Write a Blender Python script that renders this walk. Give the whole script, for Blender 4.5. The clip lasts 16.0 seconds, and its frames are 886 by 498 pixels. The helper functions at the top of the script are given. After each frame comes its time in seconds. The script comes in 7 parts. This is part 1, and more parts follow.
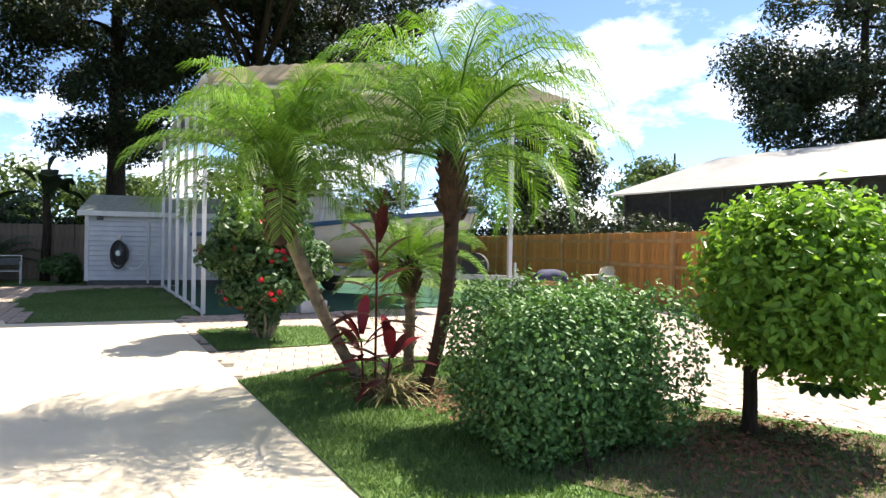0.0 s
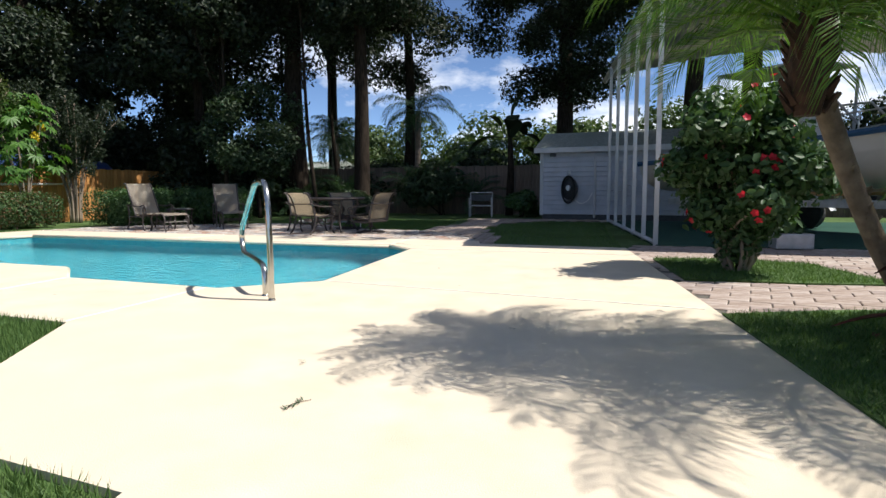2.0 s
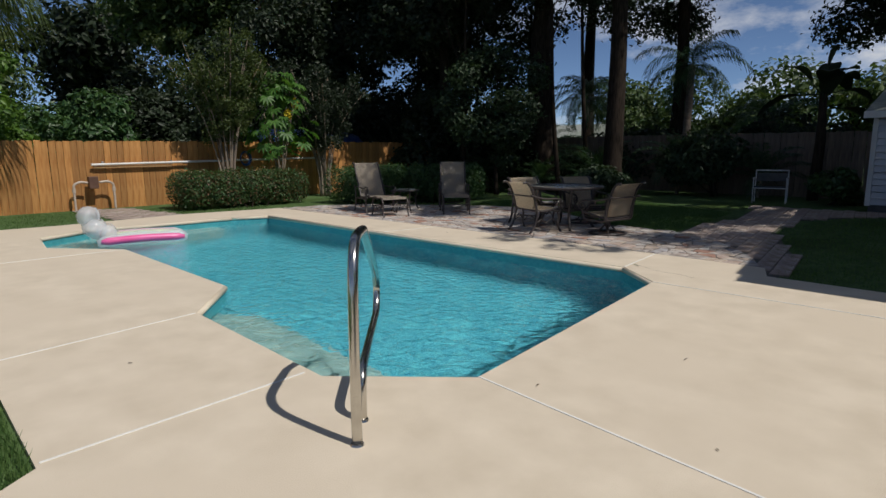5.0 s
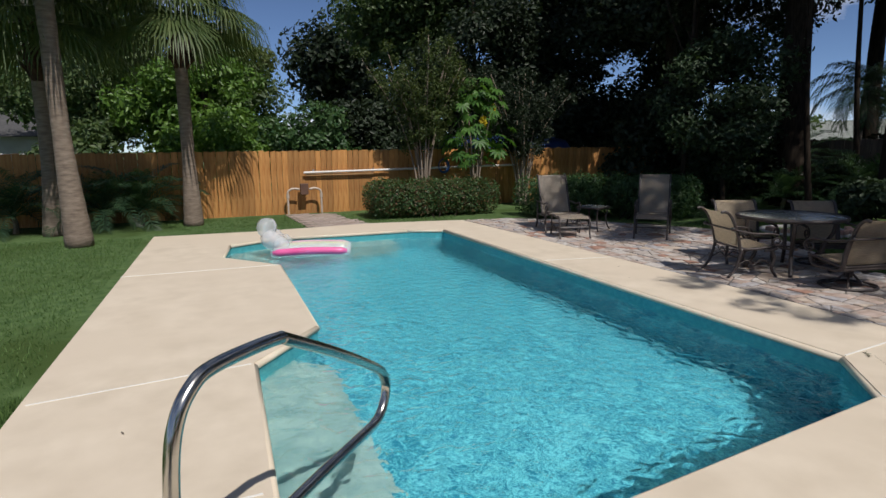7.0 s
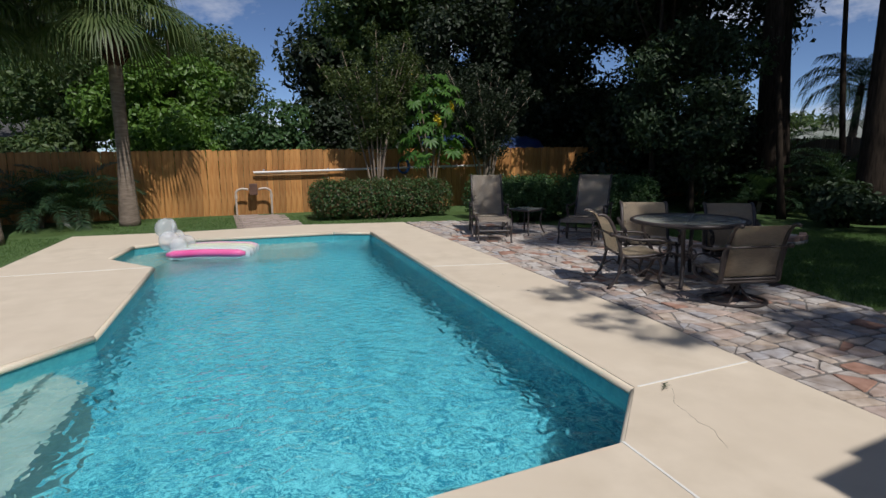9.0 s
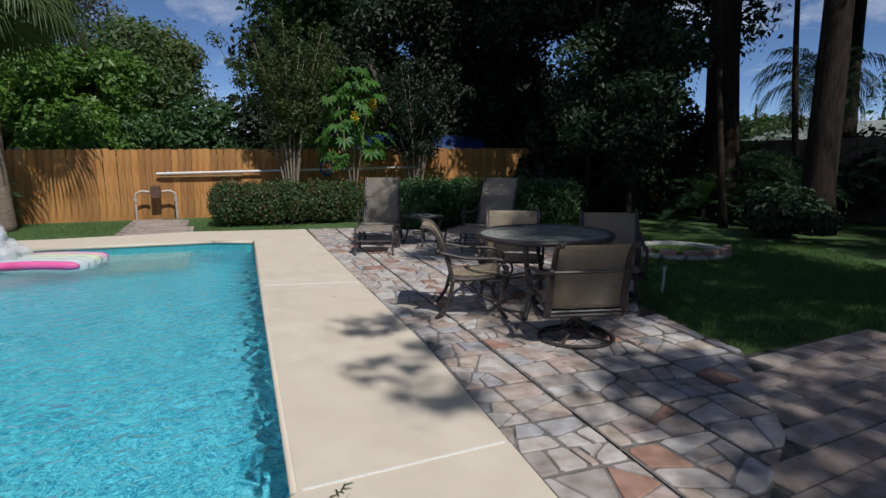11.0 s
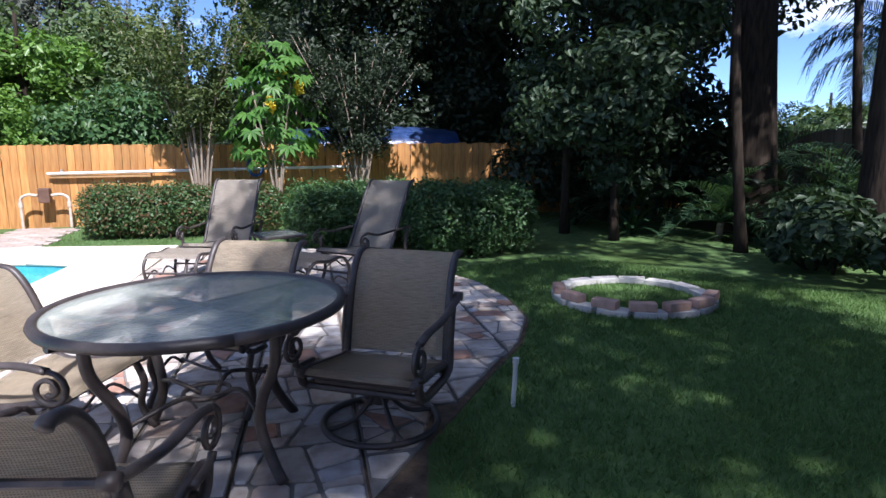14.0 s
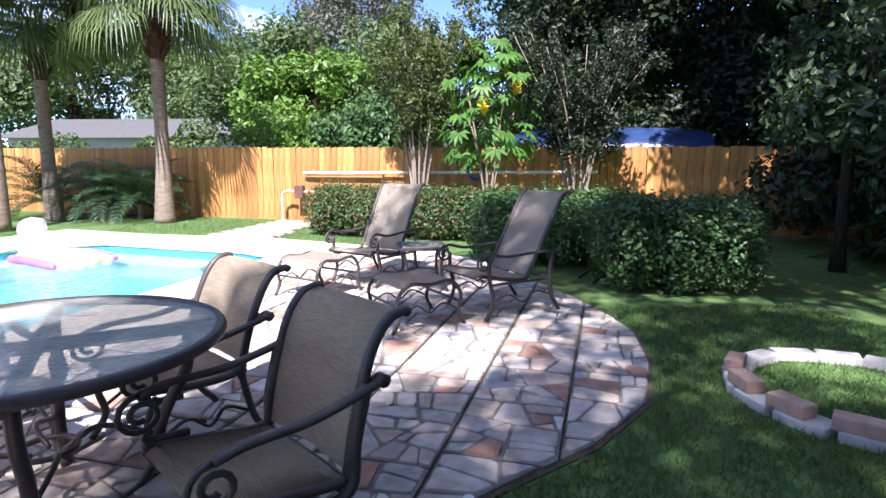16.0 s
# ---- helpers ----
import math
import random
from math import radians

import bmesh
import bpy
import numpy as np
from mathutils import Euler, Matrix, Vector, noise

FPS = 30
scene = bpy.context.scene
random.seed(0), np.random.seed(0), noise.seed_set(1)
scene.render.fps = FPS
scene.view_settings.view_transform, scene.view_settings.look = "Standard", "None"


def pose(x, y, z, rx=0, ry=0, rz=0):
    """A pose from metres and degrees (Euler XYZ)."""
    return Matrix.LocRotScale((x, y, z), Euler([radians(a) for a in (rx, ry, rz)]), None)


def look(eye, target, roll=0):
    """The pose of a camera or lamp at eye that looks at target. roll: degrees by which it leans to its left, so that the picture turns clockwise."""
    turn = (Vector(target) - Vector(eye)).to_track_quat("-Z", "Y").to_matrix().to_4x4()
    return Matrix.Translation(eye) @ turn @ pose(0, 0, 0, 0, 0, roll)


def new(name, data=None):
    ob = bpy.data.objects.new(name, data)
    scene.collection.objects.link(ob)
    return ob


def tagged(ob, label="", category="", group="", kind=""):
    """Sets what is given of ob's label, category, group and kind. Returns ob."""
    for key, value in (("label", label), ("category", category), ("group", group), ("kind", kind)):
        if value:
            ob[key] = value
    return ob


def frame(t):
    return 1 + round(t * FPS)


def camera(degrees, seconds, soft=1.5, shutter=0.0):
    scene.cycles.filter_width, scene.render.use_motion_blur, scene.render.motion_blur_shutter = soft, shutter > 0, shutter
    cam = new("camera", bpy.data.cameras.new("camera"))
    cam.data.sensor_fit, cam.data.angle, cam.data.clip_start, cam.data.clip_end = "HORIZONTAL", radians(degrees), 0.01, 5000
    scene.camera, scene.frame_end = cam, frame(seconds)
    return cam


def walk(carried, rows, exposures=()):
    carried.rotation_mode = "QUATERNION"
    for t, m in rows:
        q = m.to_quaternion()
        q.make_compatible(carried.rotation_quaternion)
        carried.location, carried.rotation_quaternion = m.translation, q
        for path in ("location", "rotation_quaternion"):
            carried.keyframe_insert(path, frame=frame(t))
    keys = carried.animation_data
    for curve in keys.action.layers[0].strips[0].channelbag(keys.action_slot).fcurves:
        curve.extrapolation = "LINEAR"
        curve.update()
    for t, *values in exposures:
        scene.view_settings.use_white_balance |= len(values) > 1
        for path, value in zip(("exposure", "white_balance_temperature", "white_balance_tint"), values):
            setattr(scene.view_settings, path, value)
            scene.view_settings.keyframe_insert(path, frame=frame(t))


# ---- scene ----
cam = camera(74.3, 16.0)
walk(cam, [
    (0.0, pose(0.829, 0.815, 1.272, 89.60, -0.93, -21.67)),
    (0.5, pose(0.740, 1.107, 1.164, 89.68, -0.37, -7.00)),
    (1.0, pose(0.677, 1.394, 1.055, 89.12, 0.05, 5.89)),
    (1.5, pose(0.628, 1.679, 0.955, 86.70, 0.28, 14.42)),
    (2.0, pose(0.543, 2.044, 0.878, 84.19, 0.30, 18.97)),
    (2.5, pose(0.435, 2.443, 0.841, 81.31, 0.29, 21.90)),
    (3.0, pose(0.324, 2.907, 0.902, 80.66, 0.29, 23.99)),
    (3.5, pose(0.209, 3.298, 1.008, 80.46, 0.24, 26.62)),
    (4.0, pose(0.082, 3.702, 1.155, 80.53, 0.28, 30.35)),
    (4.5, pose(-0.078, 4.067, 1.259, 80.22, 0.32, 35.00)),
    (5.0, pose(-0.204, 4.434, 1.365, 80.22, 0.35, 44.11)),
    (5.2, pose(-0.281, 4.617, 1.406, 80.14, 0.40, 46.68)),
    (7.5, pose(-0.525, 6.590, 1.635, 80.30, 0.64, 70.46)),
    (8.0, pose(-0.412, 7.124, 1.582, 80.40, 0.65, 71.47)),
    (8.5, pose(-0.336, 7.711, 1.551, 80.43, 0.61, 71.46)),
    (9.0, pose(-0.340, 8.315, 1.520, 80.45, 0.61, 70.91)),
    (9.5, pose(-0.411, 8.880, 1.511, 80.53, 0.54, 70.47)),
    (10.0, pose(-0.482, 9.379, 1.505, 80.71, 0.33, 69.66)),
    (12.5, pose(-1.955, 12.131, 1.360, 80.69, 0.46, 75.42)),
    (13.0, pose(-2.327, 12.591, 1.345, 80.69, 0.53, 76.51)),
    (13.5, pose(-2.659, 13.119, 1.340, 80.67, 0.49, 76.93)),
    (14.0, pose(-3.015, 13.660, 1.350, 80.74, 0.49, 77.43)),
    (14.5, pose(-3.344, 14.139, 1.354, 80.80, 0.45, 79.35)),
    (15.0, pose(-3.650, 14.563, 1.355, 80.97, 0.35, 84.09)),
    (15.5, pose(-3.941, 14.871, 1.357, 81.20, 0.16, 91.42)),
    (16.0, pose(-4.171, 15.091, 1.347, 81.22, -0.16, 105.58)),
], exposures=[(0.0, 1.75, 7050, 10), (0.5, 1.65, 7050, 10), (1.0, 1.3, 6850, 10), (1.5, 1.0, 6600, 10), (2.0, 0.5, 6400, 10), (2.5, 0.0, 6250, 11), (3.5, -0.36, 6350, 11), (4.5, -0.57, 6350, 11), (5.2, -0.53, 6350, 11), (7.5, -0.36, 6300, 13), (9.0, -0.43, 6200, 13), (10.0, -0.56, 6100, 13), (12.3, -0.02, 5800, 8), (13.0, 0.30, 5800, 13), (14.5, 1.55, 5650, 18), (15.5, 1.85, 5800, 21), (16.0, 1.8, 5900, 22)])

# ---- light ----
SUN_EL, SUN_AZ = radians(54), radians(9)      # height, and turn from +x towards +y
world = bpy.data.worlds.new("sky_world")
scene.world = world
world.use_nodes = True
wn = world.node_tree
sky = wn.nodes.new("ShaderNodeTexSky")
sky.sky_type = 'NISHITA'
sky.sun_disc = False
sky.sun_elevation = SUN_EL
sky.sun_rotation = radians(90) - SUN_AZ
sky.altitude = 2500
sky.air_density, sky.dust_density, sky.ozone_density = 0.7, 0.0, 3.5
tc = wn.nodes.new("ShaderNodeTexCoord")
cl = wn.nodes.new("ShaderNodeTexNoise")
cl.inputs["Scale"].default_value, cl.inputs["Detail"].default_value, cl.inputs["Roughness"].default_value = 2.6, 7.0, 0.62
mp = wn.nodes.new("ShaderNodeMapping")
mp.inputs["Scale"].default_value, mp.inputs["Location"].default_value = (1.0, 1.0, 2.2), (3.1, 1.7, 0.4)
ramp = wn.nodes.new("ShaderNodeValToRGB")
ramp.color_ramp.elements[0].position, ramp.color_ramp.elements[1].position = 0.50, 0.60
mixc = wn.nodes.new("ShaderNodeMix")
mixc.data_type = 'RGBA'
wn.links.new(tc.outputs["Generated"], mp.inputs["Vector"])
wn.links.new(mp.outputs["Vector"], cl.inputs["Vector"])
wn.links.new(cl.outputs["Fac"], ramp.inputs["Fac"])
sep, low, both = wn.nodes.new("ShaderNodeSeparateXYZ"), wn.nodes.new("ShaderNodeMapRange"), wn.nodes.new("ShaderNodeMath")
low.inputs["From Min"].default_value, low.inputs["From Max"].default_value = 0.24, 0.08     # cumulus thins out with height
low.inputs["To Min"].default_value = 0.45
both.operation = 'MULTIPLY'
wn.links.new(tc.outputs["Generated"], sep.inputs["Vector"])
wn.links.new(sep.outputs["Z"], low.inputs["Value"])
wn.links.new(ramp.outputs["Color"], both.inputs[0])
wn.links.new(low.outputs["Result"], both.inputs[1])
wn.links.new(both.outputs[0], mixc.inputs[0])
wn.links.new(sky.outputs["Color"], mixc.inputs[6])
mixc.inputs[7].default_value = (8.0, 8.1, 8.3, 1)
bg = wn.nodes["Background"]
bg.inputs["Strength"].default_value = 0.11
wn.links.new(mixc.outputs[2], bg.inputs["Color"])
sun = new("sun", bpy.data.lights.new("sun", 'SUN'))
sun.data.energy, sun.data.angle, sun.data.color = 5.0, radians(0.55), (1.0, 0.945, 0.86)
sd = Vector((math.cos(SUN_EL) * math.cos(SUN_AZ), math.cos(SUN_EL) * math.sin(SUN_AZ), math.sin(SUN_EL)))
sun.matrix_world = look(sd * 60, (0, 0, 0))


# ---- materials ----
def surface(name, c1, c2, scale=6.0, rough=0.7, bump=0.2, bscale=60.0, metal=0.0, vary=0.0, island=False, c3=None, spec=0.5, big=0.7, stretch=(1, 1, 1)):
    """Two-scale noise colour, fine bump; vary: brightness change from piece to piece."""
    m = bpy.data.materials.new(name)
    m.use_nodes = True
    t = m.node_tree
    p = t.nodes["Principled BSDF"]
    co = t.nodes.new("ShaderNodeTexCoord")
    mpn = t.nodes.new("ShaderNodeMapping")
    mpn.inputs["Scale"].default_value = stretch
    t.links.new(co.outputs["Object"], mpn.inputs["Vector"])
    n1 = t.nodes.new("ShaderNodeTexNoise")
    n1.inputs["Scale"].default_value, n1.inputs["Detail"].default_value = scale, 6
    n2 = t.nodes.new("ShaderNodeTexNoise")
    n2.inputs["Scale"].default_value, n2.inputs["Detail"].default_value = big, 3
    n3 = t.nodes.new("ShaderNodeTexNoise")
    n3.inputs["Scale"].default_value, n3.inputs["Detail"].default_value = bscale, 4
    for n in (n1, n2, n3):
        t.links.new(mpn.outputs["Vector"], n.inputs["Vector"])
    r = t.nodes.new("ShaderNodeValToRGB")
    r.color_ramp.elements[0].position, r.color_ramp.elements[1].position = 0.32, 0.68
    r.color_ramp.elements[0].color, r.color_ramp.elements[1].color = (*c1, 1), (*c2, 1)
    t.links.new(n1.outputs["Fac"], r.inputs["Fac"])
    col = r.outputs["Color"]
    if c3 is not None:
        mx = t.nodes.new("ShaderNodeMix")
        mx.data_type = 'RGBA'
        rr = t.nodes.new("ShaderNodeValToRGB")
        rr.color_ramp.elements[0].position, rr.color_ramp.elements[1].position = 0.45, 0.65
        t.links.new(n2.outputs["Fac"], rr.inputs["Fac"])
        t.links.new(rr.outputs["Color"], mx.inputs[0])
        t.links.new(col, mx.inputs[6])
        mx.inputs[7].default_value = (*c3, 1)
        col = mx.outputs[2]
    if vary:
        if island:
            g = t.nodes.new("ShaderNodeNewGeometry")
            rnd = g.outputs["Random Per Island"]
        else:
            g = t.nodes.new("ShaderNodeObjectInfo")
            rnd = g.outputs["Random"]
        mr = t.nodes.new("ShaderNodeMapRange")
        mr.inputs["To Min"].default_value, mr.inputs["To Max"].default_value = 1 - vary, 1 + vary
        t.links.new(rnd, mr.inputs["Value"])
        hs = t.nodes.new("ShaderNodeHueSaturation")
        t.links.new(mr.outputs["Result"], hs.inputs["Value"])
        t.links.new(col, hs.inputs["Color"])
        col = hs.outputs["Color"]
    t.links.new(col, p.inputs["Base Color"])
    p.inputs["Roughness"].default_value, p.inputs["Metallic"].default_value = rough, metal
    p.inputs["Specular IOR Level"].default_value = spec
    if bump:
        b = t.nodes.new("ShaderNodeBump")
        b.inputs["Strength"].default_value, b.inputs["Distance"].default_value = bump, 0.01
        t.links.new(n3.outputs["Fac"], b.inputs["Height"])
        t.links.new(b.outputs["Normal"], p.inputs["Normal"])
    return m


def leafy(name, c1, c2, rough=0.5, through_light=0.35, warm=(1.25, 1.3, 0.6)):
    """A leaf: colour from leaf to leaf, and some light coming through."""
    m = bpy.data.materials.new(name)
    m.use_nodes = True
    t = m.node_tree
    p = t.nodes["Principled BSDF"]
    g = t.nodes.new("ShaderNodeNewGeometry")
    r = t.nodes.new("ShaderNodeValToRGB")
    r.color_ramp.elements[0].color, r.color_ramp.elements[1].color = (*c1, 1), (*c2, 1)
    t.links.new(g.outputs["Random Per Island"], r.inputs["Fac"])
    t.links.new(r.outputs["Color"], p.inputs["Base Color"])
    p.inputs["Roughness"].default_value = rough
    p.inputs["Specular IOR Level"].default_value = 0.3
    tr = t.nodes.new("ShaderNodeBsdfTranslucent")
    vm = t.nodes.new("ShaderNodeMix")
    vm.data_type, vm.blend_type = 'RGBA', 'MULTIPLY'
    vm.inputs[0].default_value = 1.0
    vm.inputs[7].default_value = (*warm, 1)
    t.links.new(r.outputs["Color"], vm.inputs[6])
    t.links.new(vm.outputs[2], tr.inputs["Color"])
    mx = t.nodes.new("ShaderNodeMixShader")
    mx.inputs[0].default_value = through_light
    t.links.new(p.outputs["BSDF"], mx.inputs[1])
    t.links.new(tr.outputs["BSDF"], mx.inputs[2])
    t.links.new(mx.outputs["Shader"], t.nodes["Material Output"].inputs["Surface"])
    return m


def ramped(name, stops, rough, island=False, bump=0.4, bscale=25.0, scale=9.0):
    """Pieces of several colours, chosen piece by piece, with mottling."""
    m = surface(name, (0.66, 0.60, 0.54), (1.08, 1.08, 1.08), scale, rough, bump, bscale)
    t = m.node_tree
    p = t.nodes["Principled BSDF"]
    old = p.inputs["Base Color"].links[0].from_socket
    src = t.nodes.new("ShaderNodeNewGeometry" if island else "ShaderNodeObjectInfo")
    r = t.nodes.new("ShaderNodeValToRGB")
    r.color_ramp.interpolation = 'CONSTANT'
    while len(r.color_ramp.elements) < len(stops):
        r.color_ramp.elements.new(0.5)
    for e, (pos, c) in zip(r.color_ramp.elements, stops):
        e.position, e.color = pos, (*c, 1)
    t.links.new(src.outputs["Random Per Island" if island else "Random"], r.inputs["Fac"])
    mx = t.nodes.new("ShaderNodeMix")
    mx.data_type, mx.blend_type = 'RGBA', 'MULTIPLY'
    mx.inputs[0].default_value = 1.0
    t.links.new(r.outputs["Color"], mx.inputs[6])
    t.links.new(old, mx.inputs[7])
    t.links.new(mx.outputs[2], p.inputs["Base Color"])
    return m


M = {}
M["grass"] = surface("lawn", (0.050, 0.098, 0.030), (0.108, 0.172, 0.060), 9, 0.9, 0.6, 90, c3=(0.05, 0.085, 0.02), spec=0.2)
M["blade"] = leafy("grass_blade", (0.050, 0.110, 0.028), (0.135, 0.222, 0.068), 0.6, 0.3)
M["deck"] = surface("painted_concrete", (0.60, 0.515, 0.395), (0.70, 0.61, 0.48), 3.0, 0.75, 0.25, 160, c3=(0.65, 0.56, 0.435), spec=0.3)
M["joint"] = surface("white_sealant", (0.72, 0.71, 0.67), (0.8, 0.79, 0.75), 30, 0.7, 0.1, 80)
# the water's tint and rippling sunlight are put into the plaster's colour
M["plaster"] = surface("ripple_lit_plaster", (0.010, 0.17, 0.25), (0.15, 0.50, 0.57), 12.0, 0.7, 0.1, 60, spec=0.2)
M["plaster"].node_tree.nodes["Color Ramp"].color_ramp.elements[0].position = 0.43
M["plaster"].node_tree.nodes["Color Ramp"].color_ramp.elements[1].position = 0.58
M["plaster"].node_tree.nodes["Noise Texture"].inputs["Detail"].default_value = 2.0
M["tile"] = surface("pool_tile", (0.05, 0.28, 0.32), (0.09, 0.38, 0.42), 20, 0.25, 0.1, 60)
M["step"] = surface("pool_step_plaster", (0.16, 0.26, 0.25), (0.29, 0.38, 0.355), 6, 0.7, 0.1, 60)
STONES = [(0, (0.46, 0.42, 0.39)), (0.18, (0.53, 0.48, 0.44)), (0.34, (0.40, 0.39, 0.40)), (0.48, (0.55, 0.52, 0.49)), (0.62, (0.47, 0.38, 0.33)), (0.76, (0.37, 0.22, 0.165)), (0.83, (0.51, 0.43, 0.355)), (0.93, (0.37, 0.33, 0.30))]
M["stone"] = ramped("flagstone", STONES, 0.8)
M["stone_far"] = ramped("flagstone_joined", STONES, 0.8, True)
M["mortar"] = surface("dark_mortar", (0.075, 0.068, 0.056), (0.13, 0.118, 0.10), 14, 0.95, 0.6, 60)
M["bed"] = surface("grey_brown_mortar", (0.13, 0.118, 0.105), (0.23, 0.21, 0.19), 9, 0.95, 0.6, 60)
PAVERS = [(0, (0.38, 0.31, 0.27)), (0.35, (0.42, 0.35, 0.31)), (0.65, (0.35, 0.29, 0.265)), (0.85, (0.45, 0.39, 0.35))]
M["paver"] = ramped("concrete_paver", PAVERS, 0.85)
M["paver_far"] = ramped("concrete_paver_joined", PAVERS, 0.85, True)
M["fence"] = surface("cedar_board", (0.34, 0.140, 0.034), (0.52, 0.280, 0.092), 3.0, 0.75, 0.4, 30, vary=0.24, stretch=(6, 6, 0.7), c3=(0.42, 0.180, 0.045))
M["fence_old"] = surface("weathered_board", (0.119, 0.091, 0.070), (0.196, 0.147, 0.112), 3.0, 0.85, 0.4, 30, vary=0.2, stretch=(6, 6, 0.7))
M["rail_wood"] = surface("fence_rail_wood", (0.30, 0.17, 0.07), (0.42, 0.25, 0.11), 4, 0.8, 0.3, 30)
M["bark"] = surface("dark_bark", (0.015, 0.011, 0.008), (0.044, 0.033, 0.024), 9, 0.95, 1.0, 16, stretch=(2.5, 2.5, 0.4), spec=0.15)
M["palm_bark"] = surface("grey_palm_bark", (0.13, 0.098, 0.073), (0.24, 0.19, 0.145), 6, 0.9, 0.9, 22, stretch=(1, 1, 4))
M["fibre"] = surface("palm_fibre", (0.022, 0.011, 0.006), (0.065, 0.029, 0.014), 14, 0.95, 1.0, 30)
M["boot_bark"] = surface("pygmy_palm_bark", (0.10, 0.075, 0.05), (0.22, 0.17, 0.12), 12, 0.95, 1.0, 26)
M["twig"] = surface("pale_bark", (0.18, 0.14, 0.105), (0.31, 0.25, 0.19), 7, 0.9, 0.4, 30, stretch=(1, 1, 0.3))
# one leaf twice: shade put into oak's colour, sunlight into oak_lit's
M["oak"] = leafy("shaded_oak_leaf", (0.012, 0.022, 0.011), (0.030, 0.046, 0.022), 0.5, 0.2)
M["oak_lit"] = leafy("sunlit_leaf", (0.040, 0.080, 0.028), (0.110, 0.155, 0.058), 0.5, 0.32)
M["yellowgreen"] = leafy("yellow_green_leaf", (0.092, 0.132, 0.043), (0.182, 0.213, 0.086), 0.5, 0.35)
M["hedge"] = leafy("hedge_leaf", (0.032, 0.078, 0.029), (0.078, 0.143, 0.047), 0.4, 0.25)
M["hedge_red"] = leafy("bronze_hedge_leaf", (0.06, 0.07, 0.02), (0.15, 0.08, 0.045), 0.45, 0.25)
M["bush"] = leafy("gardenia_leaf", (0.048, 0.128, 0.038), (0.125, 0.238, 0.080), 0.5, 0.22)
M["topiary"] = leafy("clipped_leaf", (0.085, 0.190, 0.024), (0.200, 0.340, 0.051), 0.4, 0.38)
M["hibiscus"] = leafy("hibiscus_leaf", (0.026, 0.066, 0.023), (0.066, 0.126, 0.047), 0.5, 0.22)
M["pygmy"] = leafy("pygmy_frond", (0.050, 0.125, 0.022), (0.135, 0.240, 0.042), 0.40, 0.48)
M["sabal"] = leafy("fan_frond", (0.055, 0.092, 0.028), (0.13, 0.17, 0.065), 0.45, 0.3)
M["magnolia"] = leafy("broad_green_leaf", (0.060, 0.130, 0.022), (0.135, 0.240, 0.045), 0.4, 0.3)
M["olive"] = leafy("olive_leaf", (0.038, 0.066, 0.020), (0.092, 0.122, 0.036), 0.5, 0.35)
M["moss"] = leafy("mossy_grey_leaf", (0.075, 0.085, 0.062), (0.150, 0.155, 0.120), 0.7, 0.25, (1.1, 1.1, 0.9))
# between hedge and oak: the back corner's shade is put into this leaf
M["shade_leaf"] = leafy("shaded_corner_leaf", (0.018, 0.036, 0.017), (0.046, 0.076, 0.034), 0.5, 0.22)
M["palmgreen"] = leafy("dark_frond", (0.025, 0.060, 0.031), (0.060, 0.110, 0.051), 0.4, 0.25)
M["papaya"] = leafy("lobed_leaf", (0.050, 0.132, 0.026), (0.100, 0.212, 0.044), 0.45, 0.4)
M["ti"] = leafy("burgundy_leaf", (0.055, 0.012, 0.016), (0.12, 0.022, 0.026), 0.35, 0.25, (1.6, 0.5, 0.5))
M["ti_red"] = leafy("crimson_leaf", (0.20, 0.018, 0.03), (0.34, 0.04, 0.06), 0.35, 0.3, (1.2, 0.7, 0.7))
M["spider"] = leafy("pale_strap_leaf", (0.20, 0.20, 0.09), (0.34, 0.30, 0.15), 0.5, 0.3, (1, 1, 0.8))
M["petal"] = leafy("red_petal", (0.42, 0.012, 0.02), (0.58, 0.03, 0.06), 0.5, 0.3, (1.2, 0.6, 0.6))
M["yellow_petal"] = leafy("yellow_petal", (0.6, 0.45, 0.02), (0.7, 0.55, 0.05), 0.5, 0.3, (1, 1, 0.5))
M["mulch"] = surface("red_mulch", (0.10, 0.04, 0.022), (0.22, 0.10, 0.06), 25, 0.95, 1.0, 50)
M["soil"] = surface("leaf_litter", (0.055, 0.038, 0.024), (0.13, 0.09, 0.058), 16, 0.95, 1.0, 60)
# white vinyl, its colour turned blue-grey for the shed's shade
M["siding"] = surface("shaded_white_siding", (0.38, 0.40, 0.44), (0.46, 0.48, 0.52), 3, 0.5, 0.06, 40)
M["shingle"] = surface("grey_shingle", (0.20, 0.22, 0.20), (0.32, 0.34, 0.31), 12, 0.9, 0.6, 60, c3=(0.22, 0.25, 0.21))
M["white_metal"] = surface("white_painted_metal", (0.46, 0.47, 0.48), (0.56, 0.57, 0.58), 4, 0.45, 0.05, 40, c3=(0.42, 0.42, 0.41))
M["roof_metal"] = surface("corrugated_roof", (0.240, 0.234, 0.216), (0.312, 0.306, 0.282), 4, 0.5, 0.1, 30, c3=(0.42, 0.38, 0.32))
M["steel"] = surface("stainless_steel", (0.50, 0.48, 0.44), (0.62, 0.60, 0.55), 10, 0.2, 0.02, 60, metal=1.0)
M["bronze"] = surface("bronze_powder_coat", (0.040, 0.031, 0.029), (0.062, 0.050, 0.046), 20, 0.45, 0.15, 120)
M["pvc"] = surface("white_pvc", (0.66, 0.64, 0.60), (0.76, 0.74, 0.70), 6, 0.45, 0.05, 40)
M["copper_pipe"] = surface("weathered_pipe", (0.42, 0.35, 0.28), (0.56, 0.48, 0.40), 9, 0.5, 0.1, 40)
